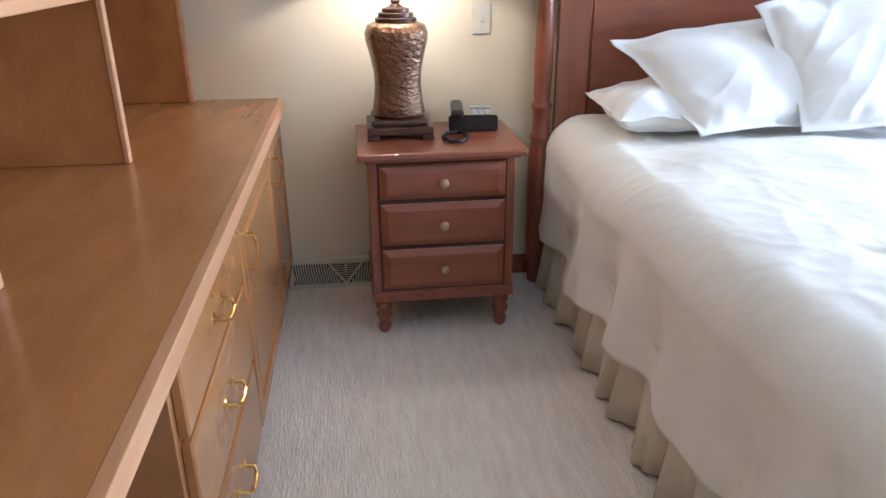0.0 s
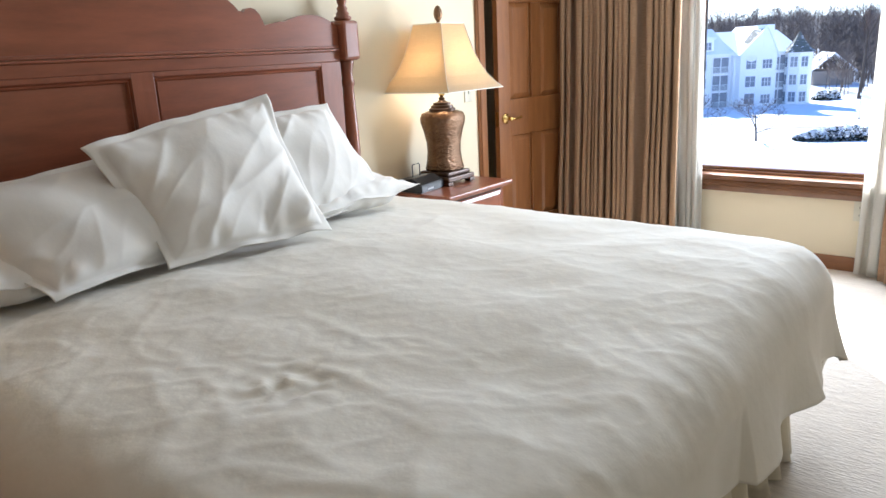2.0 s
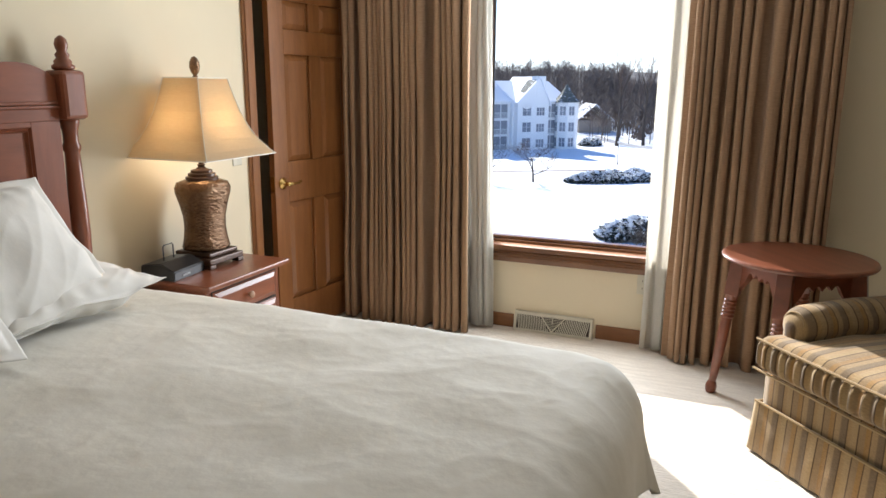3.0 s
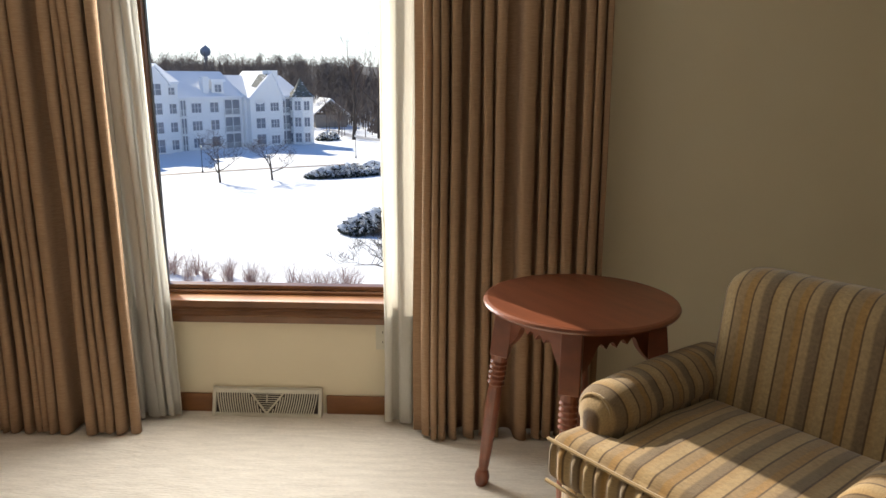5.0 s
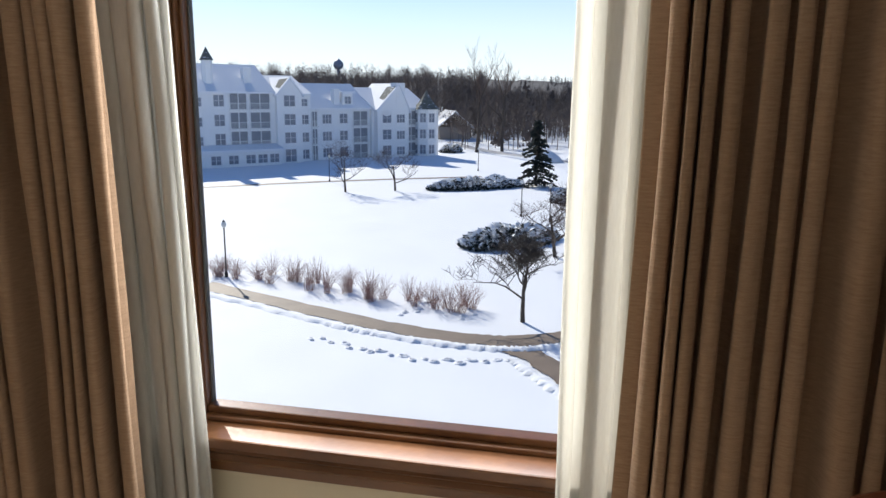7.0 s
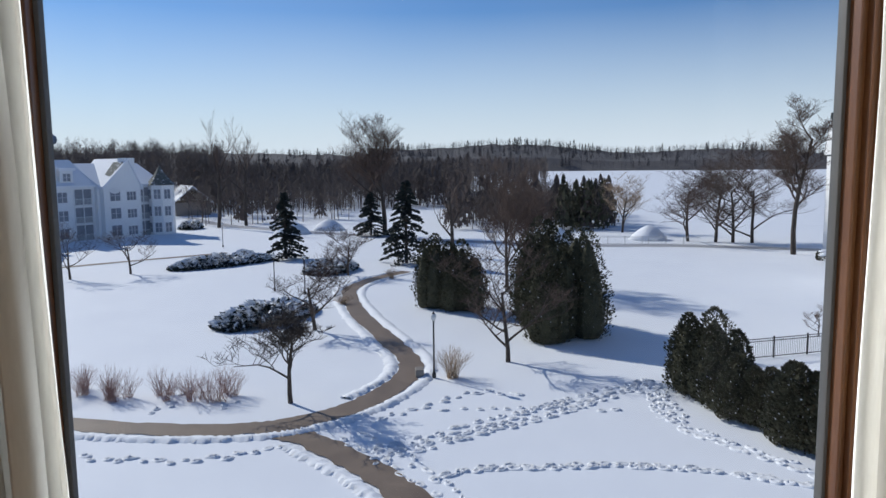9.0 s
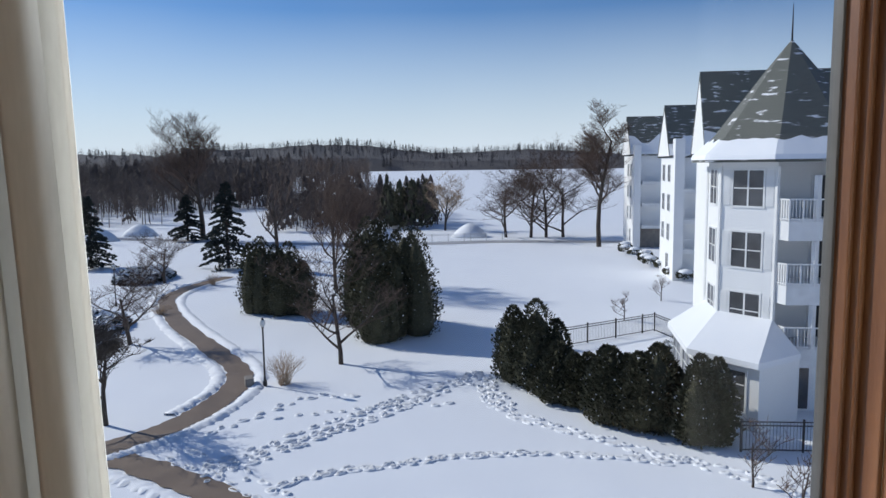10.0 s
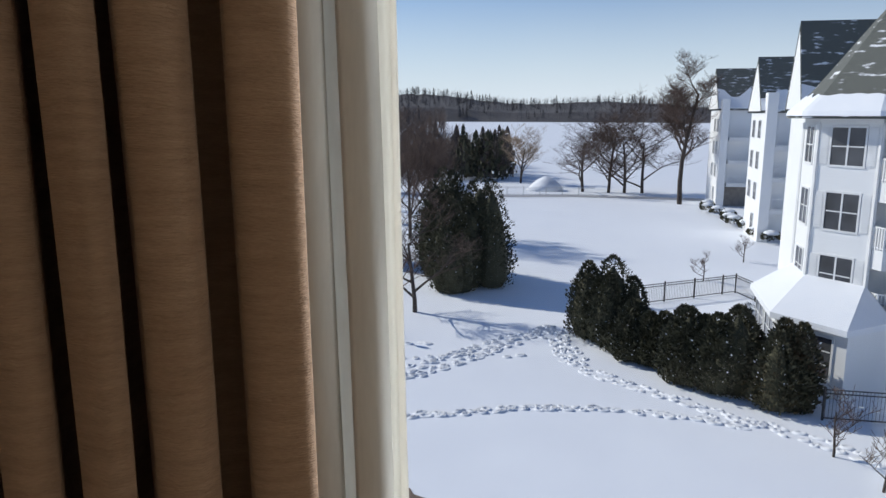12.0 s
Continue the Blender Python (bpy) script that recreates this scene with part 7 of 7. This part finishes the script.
# recessed middle with dormer, stack and porches
for r in ROWS[:3]:
    hotel_loggia(middle, 14.0, -0.8, r, 3.0)
    hotel_window(middle, 17.4, -0.8, r, 1.5, 1.6, 2)
    hotel_window(middle, 20.7, -0.8, r, 1.7, 1.5, 3)
    hotel_loggia(middle, 23.1, -0.8, r, 1.0)
dm = part("dormer", prism([hp(15.2, -5), hp(15.2, -1.2), hp(17.3, -1.2), hp(17.3, -5)], HE + 0.2, HE + 2.7), SIDING, middle)
hotel_window(dm, 16.25, -1.2, HE + 1.0, 1.2, 1.2, 2)
part("dormer_roof", prism([hp(14.9, -5.5), hp(14.9, -0.9), hp(17.6, -0.9), hp(17.6, -5.5)], HE + 2.71, HE + 3.1), SNOWP, dm)
part("chimney", prism([hp(17.9, -2.4), hp(17.9, -1.2), hp(19.0, -1.2), hp(19.0, -2.4)], HE + 0.4, HE + 3.5), SIDING, middle)
# left-hand gable and its lower shoulder
g2 = hotel_gable(26.6, 31.0, 1.6, HE + 2.5, 28.7, HE + 5.0)
for k, r in enumerate(ROWS):
    hotel_window(g2, 28.8, 1.6, r if k else r - 0.2, 1.9, 1.7 if k else 2.0, 2)
    hotel_window(link, 25.4, 0.0, r, 1.5 if k < 3 else 1.2, 1.5 if k < 3 else 1.1, 2)
# long left part with its balconies, stacks and snow-covered porch
for r in ROWS[1:]:
    hotel_loggia(left, 33.6, 0.8, r, 3.4)
    hotel_loggia(left, 37.2, 0.8, r, 2.8)
    hotel_window(left, 40.3, 0.8, r, 1.6, 1.7, 2)
    hotel_window(left, 44.0, 0.8, r, 1.9, 1.3, 3)
for s0 in (32.4, 34.4, 36.4, 39.2, 42.0):
    hotel_window(left, s0, 3.0, ROWS[0], 1.5, 1.3, 2)
part("porch_wall", prism([hp(31.2, 0.8), hp(31.2, 2.99), hp(52, 2.99), hp(52, 0.8)], GZ - 0.5, GZ + 2.3), SIDING, left)
bm = bmesh.new()
q = [hp(30.9, 3.5, GZ + 2.31), hp(52, 3.5, GZ + 2.31), hp(52, 0.85, GZ + 3.0), hp(30.9, 0.85, GZ + 3.0)]
vv = [bm.verts.new(p) for p in q] + [bm.verts.new(p + Vector((0, 0, 0.3))) for p in q]
bm.faces.new(vv[:4])
bm.faces.new(vv[4:])
for k in range(4):
    bm.faces.new((vv[k], vv[(k + 1) % 4], vv[4 + (k + 1) % 4], vv[4 + k]))
part("porch_roof", bm, SNOWP, left, "snow on the low porch roof")
part("chimney", prism([hp(34.0, -2.6), hp(34.0, -1.2), hp(35.2, -1.2), hp(35.2, -2.6)], HE + 3.0, HE + 6.7), SIDING, left)
cup = part("cupola", lathe([(0.85, HE + 3.0), (0.85, HE + 7.6)], 8, Matrix.Translation(hp(41.0, -1.6))), SIDING, left)
part("cupola_roof", lathe([(1.1, HE + 7.6), (0.6, HE + 8.5), (0.04, HE + 9.6)], 8, Matrix.Translation(hp(41.0, -1.6))), SHINGLE, cup)
# corner turret
tcx = hp(0.4, 0.6)
tw = part("turret", lathe([(2.3, GZ - 0.5), (2.3, HE)], 8, Matrix.Translation((tcx.x, tcx.y, 0))), SIDING, hotel)
part("turret_roof", lathe([(2.7, HE), (1.7, HE + 0.9), (0.8, HE + 2.1), (0.05, HE + 3.4)], 8, Matrix.Translation((tcx.x, tcx.y, 0))), SHINGLE, tw)
for r in ROWS[:3]:
    for k in range(8):
        na = 45 * k + 45
        if az(na).dot(Vector((-1, -0.3, 0))) > 0.35:
            p = tcx + az(na) * 2.3 * math.cos(radians(22.5))
            ob = wall_window(tw, face_pose(Vector((p.x, p.y, r)), na), 1.1, 1.6, 2, False, 2)
            for c in ob.children:
                c.data.materials[0] = HGLASS
# a low house among the trees beyond the hotel
cot = thing("house", pose(190.3, 44.0, GZ, 0, 0, 25), "low tan house with a snow-covered roof among bare trees", "house")
part("wall", box(bmesh.new(), -7, 7, -4, 4, -0.3, 3.2), material("tan_house_siding", (0.34, 0.29, 0.24), 0.8), cot)
bm = extruded([(-4.8, 3.2), (0, 7.2), (4.8, 3.2), (4.8, 2.9), (0, 6.9), (-4.8, 2.9)], -7.5, 7.5)
bm.transform(pose(0, 0, 0, 0, 0, 90))
part("roof", bm, SNOWP, cot, "snow-covered roof")

# ---- woods, hills, water tower ----
def forest(name, spots, label, mat=None, seed=1, twigs=44):
    """Many thin winter trees as one mass: trunk, limbs and a haze of fine twigs each."""
    rnd = random.Random(seed)
    vs, fs = [], []
    for x, y, h, kind, z0 in spots:
        b = Vector((x, y, z0))
        if kind == "c":
            for k in range(90):
                f = rnd.random() ** 1.2
                a = rnd.uniform(0, 6.28)
                r = h * 0.22 * (1 - f ** 1.4) ** 0.9 * rnd.uniform(0.5, 1.15) + 0.1
                p = b + Vector((math.cos(a) * r, math.sin(a) * r, h * (0.06 + 0.92 * f)))
                s = h * 0.06
                o = len(vs)
                q = Vector((-math.sin(a), math.cos(a), 0)) * s * 0.7
                vs += [tuple(p - q), tuple(p + q), tuple(p + Vector((0, 0, s * 1.6)))]
                fs.append((o, o + 1, o + 2))
            continue
        top = b + Vector((rnd.uniform(-0.6, 0.6), rnd.uniform(-0.6, 0.6), h * 0.8))
        o = len(vs)
        w = 0.012 * h
        for k in range(3):
            vs.append(tuple(b + Vector((w * math.cos(2.1 * k), w * math.sin(2.1 * k), -0.5))))
        vs.append(tuple(top))
        fs += [(o, o + 1, o + 3), (o + 1, o + 2, o + 3), (o + 2, o, o + 3)]
        for k in range(twigs):
            f = 0.25 + 0.75 * rnd.random()
            p = b.lerp(top, f)
            a = rnd.uniform(0, 6.28)
            L = h * 0.36 * (1.2 - 0.75 * f) * rnd.uniform(0.5, 1.1)
            e = p + Vector((math.cos(a) * L * 0.75, math.sin(a) * L * 0.75, L * rnd.uniform(0.2, 0.9)))
            q = Vector((-math.sin(a), math.cos(a), 0.3)) * L * 0.03
            o = len(vs)
            vs += [tuple(p), tuple(e + q), tuple(e - q * 0.4)]
            fs.append((o, o + 1, o + 2))
            m2 = p.lerp(e, 0.5)
            e2 = m2 + Vector((rnd.uniform(-1, 1), rnd.uniform(-1, 1), 1.3)).normalized() * L * 0.55
            o = len(vs)
            vs += [tuple(m2), tuple(e2 + q * 0.7), tuple(e2 - q * 0.7)]
            fs.append((o, o + 1, o + 2))
    return tagged(link_mesh(name, vs, fs, mat or WOODS), label, "woods", kind="stuff")


random.seed(91)
def band(a0, a1, d0, d1, n, h0, h1, conifer, rise=0.0):
    out = []
    for _ in range(n):
        a, f = random.uniform(a0, a1), random.random()
        d = d0 + (d1 - d0) * f
        out.append((5 + d * math.cos(radians(a)), -1.3 + d * math.sin(radians(a)), random.uniform(h0, h1) * (0.85 if conifer < 0.9 else 1), "c" if random.random() < conifer * (0.5 if conifer < 0.9 else 1) else "b", GZ - 0.2 + rise * f))
    return out


forest("woods_behind_hotel", band(11, 42, 185, 380, 1500, 12, 17, 0.0, 14), "bare brown winter woods behind the hotel", seed=2)
forest("woods_middle", band(-8, 14, 195, 330, 1700, 10, 15, 0.05, 5), "mixed bare and evergreen woods beyond the drive", seed=3)
forest("woods_near_drive", band(1, 14, 150, 190, 70, 9, 14, 0.15), "scattered bare trees beyond the drive", seed=9, twigs=60)
forest("woods_headland", band(-19, -6.5, 128, 175, 330, 8, 11.5, 0.2), "dark evergreen and bare trees on the wooded headland", seed=4, twigs=34)
forest("evergreens_headland", band(-19.5, -15, 128, 145, 22, 6.5, 9.5, 1.0), "dark evergreens on the wooded headland", CEDAR, 5)
forest("woods_far_shore", band(-14, 3, 330, 600, 900, 12, 17, 0.12, 6), "dark wooded far shore", seed=6)


def ridge(name, a0, a1, d, depth, prof, label, seed):
    n = 220
    vs, fs = [], []
    for k in range(n + 1):
        a = a0 + (a1 - a0) * k / n
        h = prof(a) + 3.5 * noise.noise(Vector((a * 0.8, seed, 0))) + 2.2 * noise.noise(Vector((a * 6.0, seed, 1)))
        for dd, z in ((0, GZ - 1), (depth * 0.2, GZ + h * 0.45), (depth, GZ + h), (depth * 1.6, GZ - 1)):
            vs.append((5 + (d + dd) * math.cos(radians(a)), -1.3 + (d + dd) * math.sin(radians(a)), z + (0.8 * noise.noise(Vector((k, dd, seed))) if z > GZ else 0)))
    for k in range(n):
        for j in range(3):
            fs.append((k * 4 + j, k * 4 + 4 + j, k * 4 + 5 + j, k * 4 + 1 + j))
    return structure(link_mesh(name, vs, fs, HILL, None, False), label, "wooded hill")


def north_top(a):
    return 22 + 7 * math.sin(radians(a * 4 + 20))


def lake_top(a):
    return 38 + 9 * math.sin(radians(a * 7 + 130)) + 5 * math.sin(radians(a * 23))


def hill_trees(a0, a1, d, depth, prof, n, h0, h1, seed):
    """Tree spots over the front slope and the crest of a hill."""
    rnd = random.Random(seed)
    out = []
    for k in range(n):
        a, f = rnd.uniform(a0, a1), 1 - rnd.random() ** 1.6
        z = GZ + prof(a) * (0.45 * f / 0.2 if f < 0.2 else 0.45 + 0.55 * (f - 0.2) / 0.8)
        h = rnd.uniform(h0, h1) * (1.3 if rnd.random() < 0.08 else 1.0)
        out.append((5 + (d + depth * f) * math.cos(radians(a)), -1.3 + (d + depth * f) * math.sin(radians(a)), h, "c" if rnd.random() < 0.07 else "b", z - 1.0))
    return out


ridge("backdrop_hill_north", -6, 60, 620, 300, north_top, "grey-brown wooded hills on the horizon", 1.0)
ridge("backdrop_hill_lake", -75, 0, 1150, 250, lake_top, "grey wooded hills across the frozen lake", 2.0)
forest("woods_north_hill", hill_trees(-6, 45, 620, 300, north_top, 2600, 6, 10, 8), "bare trees over the hills on the horizon", HILL, 8, 14)
forest("woods_lake_hill", hill_trees(-42, -1, 1150, 250, lake_top, 3200, 10, 17, 7), "bare and evergreen trees across the frozen lake", HILL, 7, 14)
wt = thing("water_tower", pose(700, 286, GZ + 8), "blue-grey water tower on the far hill", "water tower")
part("tank", lathe([(1.0, 25), (4.0, 26.6), (5.2, 29.5), (4.6, 32.6), (2.4, 34.6), (0.4, 36.2)], 20), TOWERM, wt, "", True)
part("stem", lathe([(2.4, 0), (1.4, 4), (1.2, 20), (2.2, 25)], 12), TOWERM, wt, "", True)

# the grounds lie a little turned against the room
TURN = Matrix.Translation((0.049, 0.256, 0)) @ Matrix.Rotation(radians(-2.467), 4, 'Z')
for ob in list(bpy.data.objects):
    if ob.name not in INSIDE and ob.parent is None:
        ob.matrix_world = TURN @ ob.matrix_world
